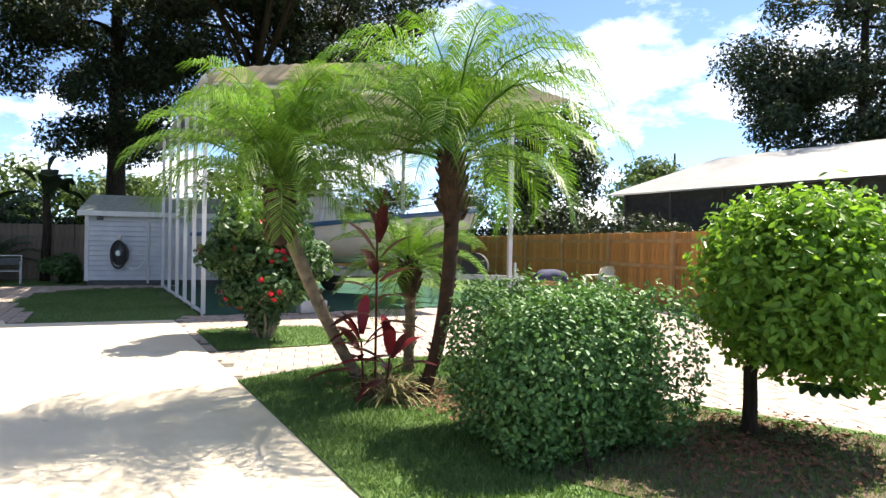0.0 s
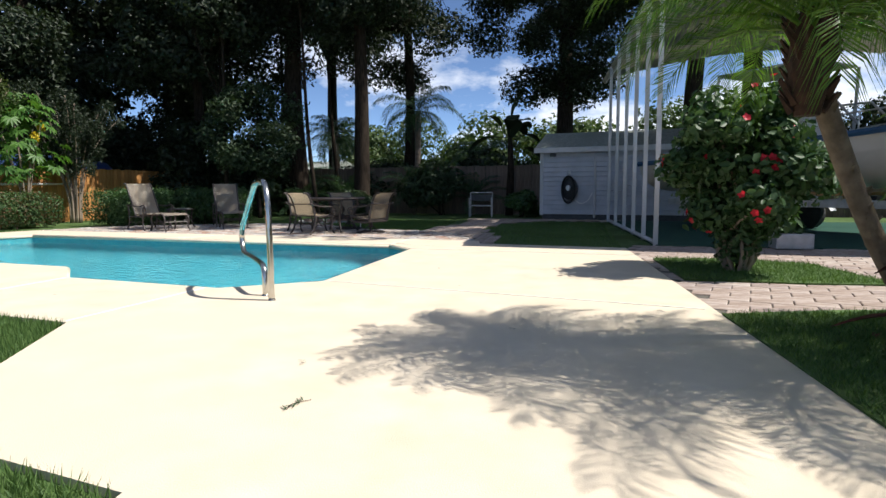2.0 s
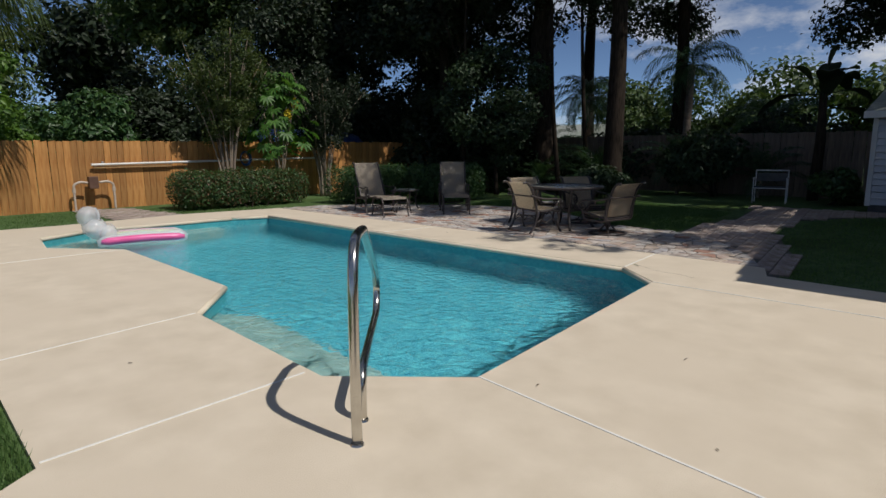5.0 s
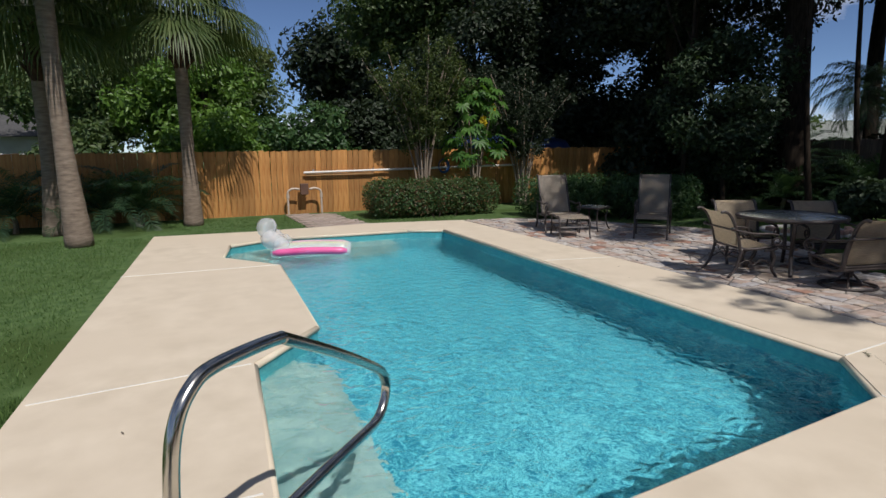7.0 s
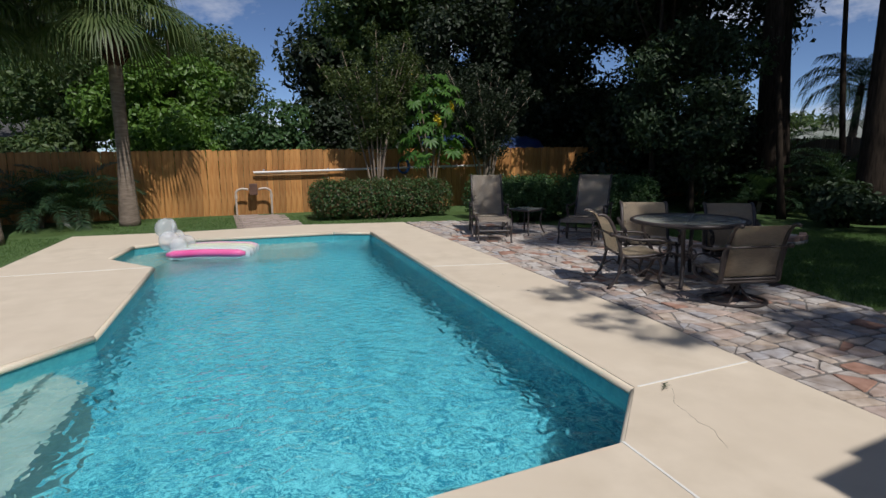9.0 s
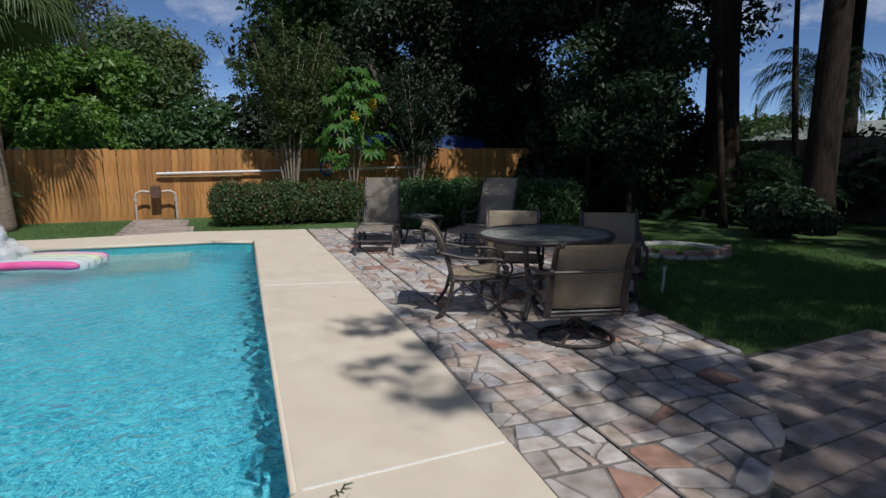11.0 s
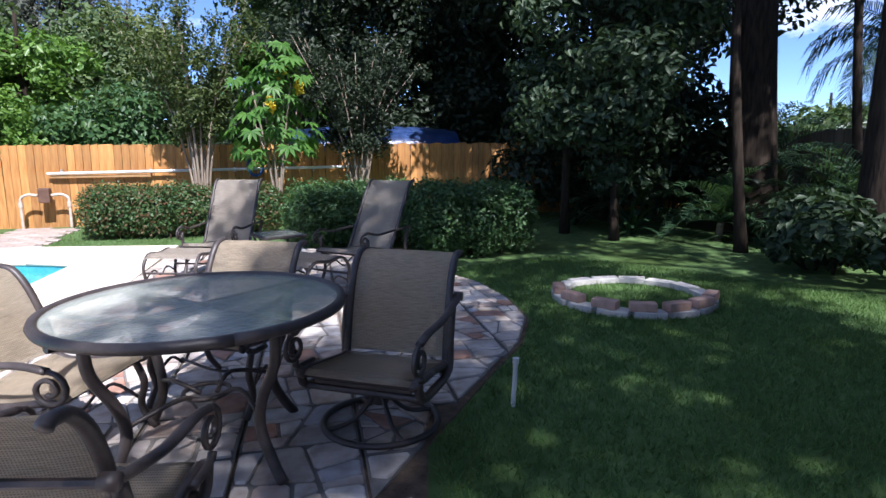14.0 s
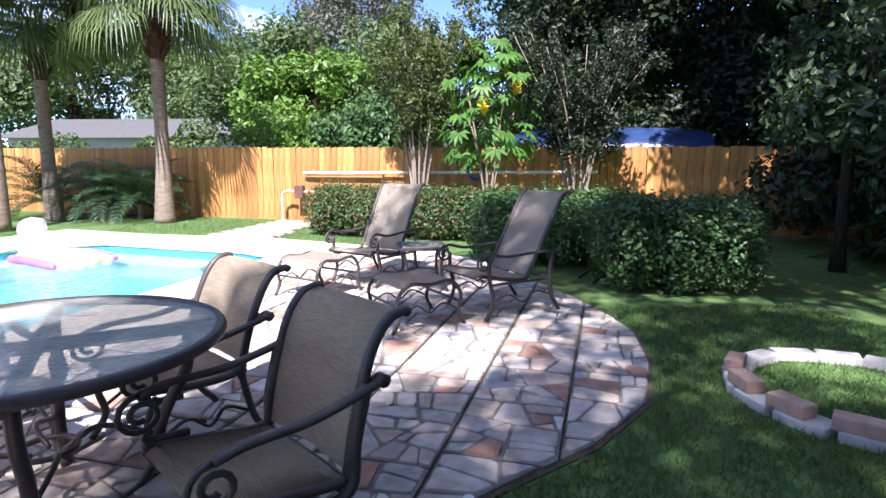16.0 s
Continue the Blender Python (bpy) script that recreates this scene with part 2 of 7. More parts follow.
M["box_brown"] = surface("brown_box", (0.09, 0.045, 0.03), (0.13, 0.07, 0.045), 9, 0.6, 0.1, 40)
M["dark_plastic"] = surface("dark_plastic", (0.03, 0.032, 0.035), (0.055, 0.058, 0.06), 9, 0.5, 0.1, 40)
# white hull, colour lowered to carry the shade under the carport
M["hull"] = surface("boat_gelcoat", (0.44, 0.42, 0.37), (0.52, 0.50, 0.45), 2, 0.3, 0.03, 30)
M["hull_blue"] = surface("boat_blue", (0.03, 0.08, 0.16), (0.05, 0.11, 0.21), 2, 0.3, 0.03, 30)
M["turf"] = surface("green_turf_mat", (0.004, 0.045, 0.028), (0.007, 0.068, 0.043), 8, 0.95, 0.4, 120)
M["galv"] = surface("galvanised_steel", (0.38, 0.39, 0.40), (0.52, 0.53, 0.54), 8, 0.45, 0.1, 40, metal=0.7)
M["rubber"] = surface("black_rubber", (0.018, 0.018, 0.018), (0.03, 0.03, 0.03), 10, 0.8, 0.2, 50)
M["block"] = surface("concrete_block", (0.36, 0.35, 0.33), (0.48, 0.46, 0.43), 12, 0.9, 0.6, 60)
M["red_brick"] = surface("faded_clay_brick", (0.34, 0.21, 0.16), (0.45, 0.30, 0.235), 14, 0.9, 0.5, 60, vary=0.2)
M["navy"] = surface("navy_canvas", (0.012, 0.016, 0.05), (0.025, 0.03, 0.08), 6, 0.85, 0.3, 60)
M["dark_shingle"] = surface("charcoal_shingle", (0.05, 0.05, 0.052), (0.10, 0.098, 0.095), 12, 0.9, 0.6, 60)
M["stucco"] = surface("house_wall", (0.42, 0.40, 0.36), (0.50, 0.48, 0.43), 3, 0.9, 0.3, 60)
# near-black colour stands in for the shade inside the porch and windows
M["dark_void"] = surface("shaded_interior", (0.012, 0.014, 0.016), (0.03, 0.032, 0.034), 6, 0.7, 0.1, 60)
M["screen_roof"] = surface("pale_roof_panel", (0.50, 0.50, 0.50), (0.60, 0.60, 0.60), 2, 0.6, 0.1, 30)
M["blue_hose"] = surface("blue_rubber_hose", (0.02, 0.07, 0.22), (0.04, 0.11, 0.30), 8, 0.45, 0.1, 40)
M["tarp"] = surface("blue_tarp", (0.03, 0.065, 0.19), (0.06, 0.11, 0.28), 5, 0.3, 0.5, 12)


def sling_material(name, c1, c2):
    """Woven mesh fabric: fine streaks of tan and brown threads across the width."""
    m = surface(name, c1, c2, 70, 0.85, 0.35, 260, stretch=(2.2, 0.25, 2.2), spec=0.25)
    t = m.node_tree
    p = t.nodes["Principled BSDF"]
    co, sep, run, both = (t.nodes.new(k) for k in ("ShaderNodeTexCoord", "ShaderNodeSeparateXYZ", "ShaderNodeMath", "ShaderNodeMath"))
    t.links.new(co.outputs["Object"], sep.inputs["Vector"])
    run.operation = 'SUBTRACT'               # length along the sling, seat or back
    t.links.new(sep.outputs["Z"], run.inputs[0])
    t.links.new(sep.outputs["X"], run.inputs[1])
    waves = []
    for source, pitch in ((sep.outputs["Y"], 0.0085), (run.outputs[0], 0.0105)):
        mul, si = t.nodes.new("ShaderNodeMath"), t.nodes.new("ShaderNodeMath")
        mul.operation, si.operation = 'MULTIPLY', 'SINE'
        mul.inputs[1].default_value = 2 * math.pi / pitch
        t.links.new(source, mul.inputs[0])
        t.links.new(mul.outputs[0], si.inputs[0])
        waves.append(si.outputs[0])
    both.operation = 'MAXIMUM'
    t.links.new(waves[0], both.inputs[0])
    t.links.new(waves[1], both.inputs[1])
    gap = t.nodes.new("ShaderNodeMapRange")
    gap.inputs["From Min"].default_value, gap.inputs["From Max"].default_value = -0.6, 0.35
    gap.inputs["To Min"].default_value, gap.inputs["To Max"].default_value = 0.25, 1.08
    t.links.new(both.outputs[0], gap.inputs["Value"])
    old = p.inputs["Base Color"].links[0].from_socket
    hs = t.nodes.new("ShaderNodeHueSaturation")
    t.links.new(gap.outputs["Result"], hs.inputs["Value"])
    t.links.new(old, hs.inputs["Color"])
    t.links.new(hs.outputs["Color"], p.inputs["Base Color"])
    tr = t.nodes.new("ShaderNodeBsdfTranslucent")
    tr.inputs["Color"].default_value = (0.70, 0.60, 0.45, 1)
    mx = t.nodes.new("ShaderNodeMixShader")
    mx.inputs[0].default_value = 0.34
    t.links.new(p.outputs["BSDF"], mx.inputs[1])
    t.links.new(tr.outputs["BSDF"], mx.inputs[2])
    t.links.new(mx.outputs["Shader"], t.nodes["Material Output"].inputs["Surface"])
    return m


def clear(name, color, rough, ior, bump=0.0, bscale=5.0, deep=0.05):
    m = bpy.data.materials.new(name)
    m.use_nodes = True
    t = m.node_tree
    p = t.nodes["Principled BSDF"]
    p.inputs["Base Color"].default_value = (*color, 1)
    p.inputs["Roughness"].default_value = rough
    p.inputs["IOR"].default_value = ior
    p.inputs["Transmission Weight"].default_value = 1.0
    if bump:
        co = t.nodes.new("ShaderNodeTexCoord")
        n = t.nodes.new("ShaderNodeTexNoise")
        n.inputs["Scale"].default_value, n.inputs["Detail"].default_value = bscale, 1
        n.inputs["Distortion"].default_value = 0.6
        b = t.nodes.new("ShaderNodeBump")
        b.inputs["Strength"].default_value, b.inputs["Distance"].default_value = bump, deep
        t.links.new(co.outputs["Object"], n.inputs["Vector"])
        fine, calm = t.nodes.new("ShaderNodeTexNoise"), t.nodes.new("ShaderNodeTexNoise")
        fine.inputs["Scale"].default_value, fine.inputs["Detail"].default_value, fine.inputs["Distortion"].default_value = bscale * 2.4, 2, 1.6
        calm.inputs["Scale"].default_value, calm.inputs["Detail"].default_value = 0.55, 2
        mul, add = t.nodes.new("ShaderNodeMath"), t.nodes.new("ShaderNodeMath")
        mul.operation, add.operation = 'MULTIPLY', 'MULTIPLY_ADD'
        t.links.new(co.outputs["Object"], fine.inputs["Vector"])
        t.links.new(co.outputs["Object"], calm.inputs["Vector"])
        t.links.new(fine.outputs["Fac"], mul.inputs[0])
        t.links.new(calm.outputs["Fac"], mul.inputs[1])
        t.links.new(mul.outputs[0], add.inputs[0])
        add.inputs[1].default_value = 0.16
        t.links.new(n.outputs["Fac"], add.inputs[2])
        t.links.new(add.outputs[0], b.inputs["Height"])
        t.links.new(b.outputs["Normal"], p.inputs["Normal"])
    return m


M["sling"] = sling_material("woven_sling", (0.40, 0.34, 0.255), (0.70, 0.61, 0.48))
M["sling_grey"] = sling_material("grey_tan_sling", (0.36, 0.325, 0.28), (0.58, 0.53, 0.47))
M["water"] = clear("pool_water", (0.70, 0.96, 0.98), 0.01, 1.33, 1.0, 9.0, 0.032)
M["glass"] = surface("textured_glass", (0.36, 0.38, 0.34), (0.44, 0.46, 0.41), 3, 0.2, 0.3, 40, spec=0.6)
M["glass"].node_tree.nodes["Principled BSDF"].inputs["Alpha"].default_value = 0.6
M["vinyl"] = surface("clear_vinyl", (0.80, 0.82, 0.84), (0.88, 0.89, 0.90), 5, 0.15, 0.3, 12)
M["vinyl"].node_tree.nodes["Principled BSDF"].inputs["Alpha"].default_value = 0.38
M["pink"] = surface("pink_vinyl", (0.75, 0.10, 0.30), (0.82, 0.16, 0.38), 4, 0.3, 0.1, 20)
M["lime"] = surface("lime_vinyl", (0.55, 0.68, 0.12), (0.62, 0.74, 0.18), 4, 0.3, 0.1, 20)


# ---- mesh tools ----
def link(name, me, material, parent=None, label="", smooth=False):
    me.materials.append(material)
    if smooth:
        me.polygons.foreach_set("use_smooth", [True] * len(me.polygons))
    ob = new(name, me)
    if parent is not None:
        ob.parent = parent
    if label:
        ob["label"] = label
    return ob


def part(name, bm, material, parent=None, label="", smooth=False):
    """Links a bmesh as one mesh object under a thing or a part."""
    me = bpy.data.meshes.new(name)
    bmesh.ops.recalc_face_normals(bm, faces=bm.faces)
    bm.to_mesh(me)
    bm.free()
    return link(name, me, material, parent, label, smooth)


def soup(name, verts, faces, material, parent=None, label="", smooth=False):
    me = bpy.data.meshes.new(name)
    me.from_pydata([tuple(v) for v in verts], [], [tuple(f) for f in faces])
    me.update()
    return link(name, me, material, parent, label, smooth)


def bulk(name, verts, tris, material, parent=None, label=""):
    """A big triangle mesh from arrays."""
    me = bpy.data.meshes.new(name)
    verts, tris = np.asarray(verts, np.float32), np.asarray(tris, np.int32)
    me.vertices.add(len(verts))
    me.vertices.foreach_set("co", verts.ravel())
    me.loops.add(tris.size)
    me.loops.foreach_set("vertex_index", tris.ravel())
    me.polygons.add(len(tris))
    me.polygons.foreach_set("loop_start", np.arange(0, tris.size, 3, dtype=np.int32))
    me.update(calc_edges=True)
    return link(name, me, material, parent, label)


def thing(name, x, y, z=0.0, rz=0.0, label="", category="", group="", kind=""):
    ob = new(name)
    ob.empty_display_size = 0.1
    ob.matrix_world = pose(x, y, z, 0, 0, rz)
    return tagged(ob, label, category, group, kind)


def box(bm, cx, cy, cz, sx, sy, sz, m=None, bevel=0.0):
    r = bmesh.ops.create_cube(bm, size=1)
    vs = r["verts"]
    bmesh.ops.scale(bm, vec=(sx, sy, sz), verts=vs)
    bmesh.ops.translate(bm, vec=(cx, cy, cz), verts=vs)
    if bevel:
        es = list({e for v in vs for e in v.link_edges})
        vs = list({v for f in bmesh.ops.bevel(bm, geom=es, offset=bevel, segments=2, affect='EDGES', profile=0.6)["faces"] for v in f.verts} | {v for v in vs if v.is_valid})
    if m is not None:
        bmesh.ops.transform(bm, matrix=m, verts=vs)
    return vs


def boxed(cx, cy, cz, sx, sy, sz, bevel=0.0):
    bm = bmesh.new()
    box(bm, cx, cy, cz, sx, sy, sz, None, bevel)
    return bm


def tube(bm, pts, radii, sides=8, flat=1.0, caps=True):
    """A tube along points; radii: one number or one for each point."""
    pts = [Vector(p) for p in pts]
    if not hasattr(radii, "__len__"):
        radii = [radii] * len(pts)
    rings, up = [], Vector((0, 0, 1))
    side = None
    for i, p in enumerate(pts):
        d = (pts[min(i + 1, len(pts) - 1)] - pts[max(i - 1, 0)]).normalized()
        if side is None:
            side = d.cross(up)
            if side.length < 0.2:
                side = d.cross(Vector((0, 1, 0)))
        side = (side - d * side.dot(d)).normalized()
        other = d.cross(side).normalized()
        rings.append([bm.verts.new(p + radii[i] * (math.cos(a) * side + flat * math.sin(a) * other)) for a in (2 * math.pi * k / sides for k in range(sides))])
    for a, b in zip(rings, rings[1:]):
        for k in range(sides):
            bm.faces.new((a[k], a[(k + 1) % sides], b[(k + 1) % sides], b[k]))
    if caps:
        bm.faces.new(rings[0][::-1])
        bm.faces.new(rings[-1])


def tubed(pts, radii, sides=8, flat=1.0):
    bm = bmesh.new()
    tube(bm, pts, radii, sides, flat)
    return bm


def smoothed(pts, steps=6):
    """Catmull-Rom through points."""
    P = [Vector(p) for p in pts]
    P = [P[0] * 2 - P[1]] + P + [P[-1] * 2 - P[-2]]
    out = []
    for i in range(1, len(P) - 2):
        for k in range(steps):
            t = k / steps
            a, b, c, d = P[i - 1], P[i], P[i + 1], P[i + 2]
            out.append(0.5 * ((2 * b) + (c - a) * t + (2 * a - 5 * b + 4 * c - d) * t * t + (3 * b - a - 3 * c + d) * t ** 3))
    out.append(P[-2])
    return out


def slab(outline, holes, z0, z1, edge_wave=0.0):
    """A flat sheet with a rim: outline and holes are lists of (x, y)."""
    bm = bmesh.new()
    edges, loops = [], []
    for ring in [outline] + list(holes):
        vs = [bm.verts.new((x, y, z1)) for x, y in ring]
        edges += [bm.edges.new((vs[i], vs[(i + 1) % len(vs)])) for i in range(len(vs))]
        loops.append(vs)
    bmesh.ops.triangle_fill(bm, use_beauty=True, use_dissolve=False, edges=edges)
    for f in bm.faces:
        f.normal_update()
        if f.normal.z < 0:
            f.normal_flip()
    for vs in loops:
        low = [bm.verts.new((v.co.x, v.co.y, z0)) for v in vs]
        for i in range(len(vs)):
            j = (i + 1) % len(vs)
            bm.faces.new((vs[i], vs[j], low[j], low[i]))
    return bm


def inside(x, y, ring):
    r, j = False, len(ring) - 1
    for i in range(len(ring)):
        (xi, yi), (xj, yj) = ring[i], ring[j]
        if (yi > y) != (yj > y) and x < (xj - xi) * (y - yi) / (yj - yi) + xi:
            r = not r
        j = i
    return r


def leaves(rng, clumps, n, size, aspect=0.5, shell=0.5, up=0.4, fold=0.25, droop=0.0, zmin=None, round_tip=False):
    """Folded leaves spread through ellipsoid clumps (x, y, z, rx, ry, rz). Returns verts and triangles."""
    C = np.asarray(clumps, float)
    wgt = (C[:, 3] * C[:, 4] + C[:, 3] * C[:, 5] + C[:, 4] * C[:, 5])
    k = rng.choice(len(C), n, p=wgt / wgt.sum())
    d = rng.normal(size=(n, 3))
    d /= np.linalg.norm(d, axis=1)[:, None]
    rad = shell + (1 - shell) * rng.random(n) ** 0.6
    rad *= 1 + 0.10 * rng.normal(size=n)
    p = C[k, :3] + d * C[k, 3:6] * rad[:, None]
    if zmin is not None:
        p[:, 2] = np.maximum(p[:, 2], zmin + 0.1 * rng.random(n))
    nrm = d + rng.normal(size=(n, 3)) * 0.7 + np.array([0, 0, up])
    nrm /= np.linalg.norm(nrm, axis=1)[:, None]
    t = rng.normal(size=(n, 3)) + np.array([0, 0, -droop])
    t -= nrm * (t * nrm).sum(1)[:, None]
    t /= np.linalg.norm(t, axis=1)[:, None]
    b = np.cross(nrm, t)
    s = size * (0.6 + 0.8 * rng.random(n))[:, None]
    base = p - t * s * 0.5
    tip = p + t * s * 0.5 - nrm * s * 0.08
    if round_tip:                            # six corners: an oval blade
        w, hgt = b * s * aspect * 0.5, nrm * s * fold * 0.3
        v = np.stack([base, p - t * s * 0.22 + w * 0.8 + hgt, p + t * s * 0.2 + w + hgt, tip, p + t * s * 0.2 - w + hgt, p - t * s * 0.22 - w * 0.8 + hgt], 1).reshape(-1, 3)
        i = np.arange(n)[:, None] * 6
        f = np.concatenate([i + [0, 3, 1], i + [1, 3, 2], i + [0, 5, 3], i + [5, 4, 3]], 1).reshape(-1, 3)
        return v, f
    l = p + b * s * aspect * 0.5 + nrm * s * fold * 0.4
    r = p - b * s * aspect * 0.5 + nrm * s * fold * 0.4
    v = np.stack([base, l, tip, r], 1).reshape(-1, 3)
    i = np.arange(n)[:, None] * 4
    f = np.concatenate([i + [0, 2, 1], i + [0, 3, 2]], 1).reshape(-1, 3)
    return v, f


def blobs(rng, cx, cy, cz, rx, ry, rz, n, size, flat=0.7):
    """Clumps scattered through a big ellipsoid, fuller on its outside."""
    out = []
    for _ in range(n):
        d = Vector((rng.normal(), rng.normal(), rng.normal())).normalized()
        q = 0.35 + 0.65 * rng.random() ** 0.6
        s = size * (0.6 + 0.8 * rng.random())
        out.append((cx + d.x * rx * q, cy + d.y * ry * q, cz + d.z * rz * q, s, s, s * flat))
    return out


# ---- ground, pool and paving ----
POOL = [(-2.74, 10.14), (-3.32, 10.64), (-11.33, 10.64), (-11.60, 9.95), (-11.72, 7.40), (-11.22, 6.55), (-9.98, 6.38), (-9.00, 7.12), (-5.85, 7.05), (-5.07, 6.42), (-3.10, 6.34), (-2.39, 6.98)]
DECK = [(1.06, 6.56), (0.29, 11.12), (-1.97, 11.2), (-2.12, 11.66), (-5.0, 11.76), (-12.55, 11.62), (-12.95, 9.6), (-12.75, 7.2), (-12.9, 5.27), (-5.18, 4.95), (-3.12, 4.88), (-2.55, 4.05), (-1.9, 3.35), (-0.88, 3.28), (-0.5, 1.5), (-0.2, -6.0), (3.2, -6.0)]
EDGE = lambda y: 1.056 - 0.168 * (y - 6.563)


def grown(ring, d):
    cx, cy = sum(p[0] for p in ring) / len(ring), sum(p[1] for p in ring) / len(ring)
    return [(x + d * (x - cx) / math.hypot(x - cx, y - cy), y + d * (y - cy) / math.hypot(x - cx, y - cy)) for x, y in ring]


def offset_ring(ring, d):
    """A counter-clockwise ring moved outwards by d, edge by edge, with mitred corners."""
    out, n = [], len(ring)
    for i in range(n):
        p, q, r = Vector(ring[i - 1]), Vector(ring[i]), Vector(ring[(i + 1) % n])
        a, b = (q - p).normalized(), (r - q).normalized()
        na, nb = Vector((a.y, -a.x)), Vector((b.y, -b.x))
        m = (na + nb).normalized()
        out.append(tuple(q + m * d / max(0.4, m.dot(na))))
    return out


def build_ground():
    R = 900
    tagged(part("ground", slab([(-R, -R), (R, -R), (R, R), (-R, R)], [offset_ring(POOL, 0.12)], -0.3, -0.03), M["grass"]), "mown green lawn around the pool yard", "lawn", kind="structure")


def build_deck():
    deck = tagged(part("pool_deck", slab(DECK, [POOL], -0.10, 0.0), M["deck"]), "cream painted concrete pool deck with thin joints", "deck", kind="structure")
    lip = bmesh.new()
    n = len(POOL)
    for i in range(n):                       # rounded coping nose under the deck's edge
        a, b = Vector((*POOL[i], -0.035)), Vector((*POOL[(i + 1) % n], -0.035))
        tube(lip, [a, b], 0.03, 8)
    part("coping", lip, M["deck"], deck, "rounded coping edge", True)
    for a, b in [((-2.39, 6.99), (0.98, 6.62)), ((-2.74, 10.13), (0.42, 10.13)), ((-3.32, 10.66), (-3.42, 11.68)), ((-7.62, 10.66), (-7.42, 11.7)), ((-5.05, 6.40), (-4.87, 4.98)), ((-3.22, 6.30), (-3.16, 4.9)), ((-9.0, 7.1), (-9.05, 5.1))]:
        d = Vector((b[0] - a[0], b[1] - a[1], 0))
        m = Matrix.Translation(((a[0] + b[0]) / 2, (a[1] + b[1]) / 2, 0.001)) @ Matrix.Rotation(math.atan2(d.y, d.x), 4, 'Z')
        bm = bmesh.new()
        box(bm, 0, 0, 0, d.length, 0.013, 0.006, m)
        part("joint", bm, M["joint"], deck, "white sealed joint")
    return deck


def build_pool():
    depth = lambda x: -1.05 - 0.5 * max(0.0, min(1.0, (-3.5 - x) / 7))
    pool = thing("pool", -7, 8.6, 0, 0, "turquoise plastered swimming pool with dark tile band", "pool", kind="structure")
    pool.matrix_world = Matrix.Identity(4)
    bm = bmesh.new()
    n = len(POOL)
    skin = offset_ring(POOL, -0.008)
    top = [bm.verts.new((x, y, -0.30)) for x, y in skin]
    low = [bm.verts.new((x, y, depth(x))) for x, y in skin]
    for i in range(n):
        bm.faces.new((top[i], top[(i + 1) % n], low[(i + 1) % n], low[i]))
    es = [bm.edges.get((low[i], low[(i + 1) % n])) for i in range(n)]
    bmesh.ops.triangle_fill(bm, use_beauty=True, use_dissolve=False, edges=es)
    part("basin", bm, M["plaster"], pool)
    bm = bmesh.new()
    a = [bm.verts.new((x, y, -0.03)) for x, y in skin]
    b = [bm.verts.new((x, y, -0.30)) for x, y in skin]
    for i in range(n):
        bm.faces.new((a[i], a[(i + 1) % n], b[(i + 1) % n], b[i]))
    part("tile_band", bm, M["tile"], pool, "dark teal waterline tiles")
    for ring, z in (([(-5.6, 6.85), (-5.07, 6.43), (-3.11, 6.35), (-2.75, 6.67), (-3.3, 7.02), (-5.3, 7.1)], -0.42), ([(-5.5, 6.8), (-5.07, 6.43), (-3.11, 6.35), (-2.9, 6.53), (-3.3, 6.70), (-5.1, 6.75)], -0.26), ([(-11.58, 9.6), (-11.7, 7.42), (-11.2, 6.57), (-9.99, 6.40), (-9.45, 6.8), (-10.3, 7.1), (-10.9, 7.8), (-11.1, 9.6)], -0.38)):
        part("step", slab(ring, [], -1.3, z), M["step"], pool, "pale plaster step")
    w = bmesh.new()
    vs = [w.verts.new((x, y, -0.13)) for x, y in POOL]
    w.faces.new(vs)
    water = part("water", w, M["water"], pool, "clear rippling blue water")
    water.visible_shadow = False
    return pool


# ---- fences, shed, carport ----
def board_mesh(w, h, seed, material):
    rng = random.Random(seed)
    bm = bmesh.new()
    box(bm, 0, 0, h / 2, w, 0.018, h, None)
    for v in bm.verts:
        if v.co.z > h / 2:
            v.co.z += rng.uniform(-0.016, 0.016)
            v.co.x *= 0.97
    me = bpy.data.meshes.new("board")
    bm.to_mesh(me)
    bm.free()
    me.materials.append(material)
    return me


def build_fence(name, a, b, height, material, label, flip=1, pitch=0.142, posts=2.4):
    """Upright boards on two rails with square posts, from a to b; flip: the side on which the posts stand."""
    d = Vector((b[0] - a[0], b[1] - a[1], 0))
    ang = math.degrees(math.atan2(d.y, d.x))
    f = thing(name, a[0], a[1], 0, ang, label, "fence", kind="structure")
    meshes = [board_mesh(pitch - 0.004, height + 0.13, s, material) for s in range(5)]
    rng = random.Random(len(name) + int(height * 100))
    n = int(d.length / pitch)
    for i in range(n):
        ob = new("board", meshes[rng.randrange(5)])
        ob.parent = f
        ob.matrix_local = pose((i + 0.5) * pitch, rng.uniform(-0.003, 0.003), -0.15 + rng.uniform(-0.008, 0.008), 0, rng.uniform(-0.3, 0.3), 0)
    for z in (0.25, height * 0.52, height - 0.22):
        part("rail", boxed(d.length / 2, 0.04 * flip, z, d.length, 0.04, 0.09), M["rail_wood"] if material is M["fence"] else material, f)
    for k in range(int(d.length / posts) + 1):
        part("post", boxed(k * posts, 0.085 * flip, height / 2 - 0.1, 0.09, 0.09, height + 0.18, 0.006), M["rail_wood"] if material is M["fence"] else material, f)
    return f


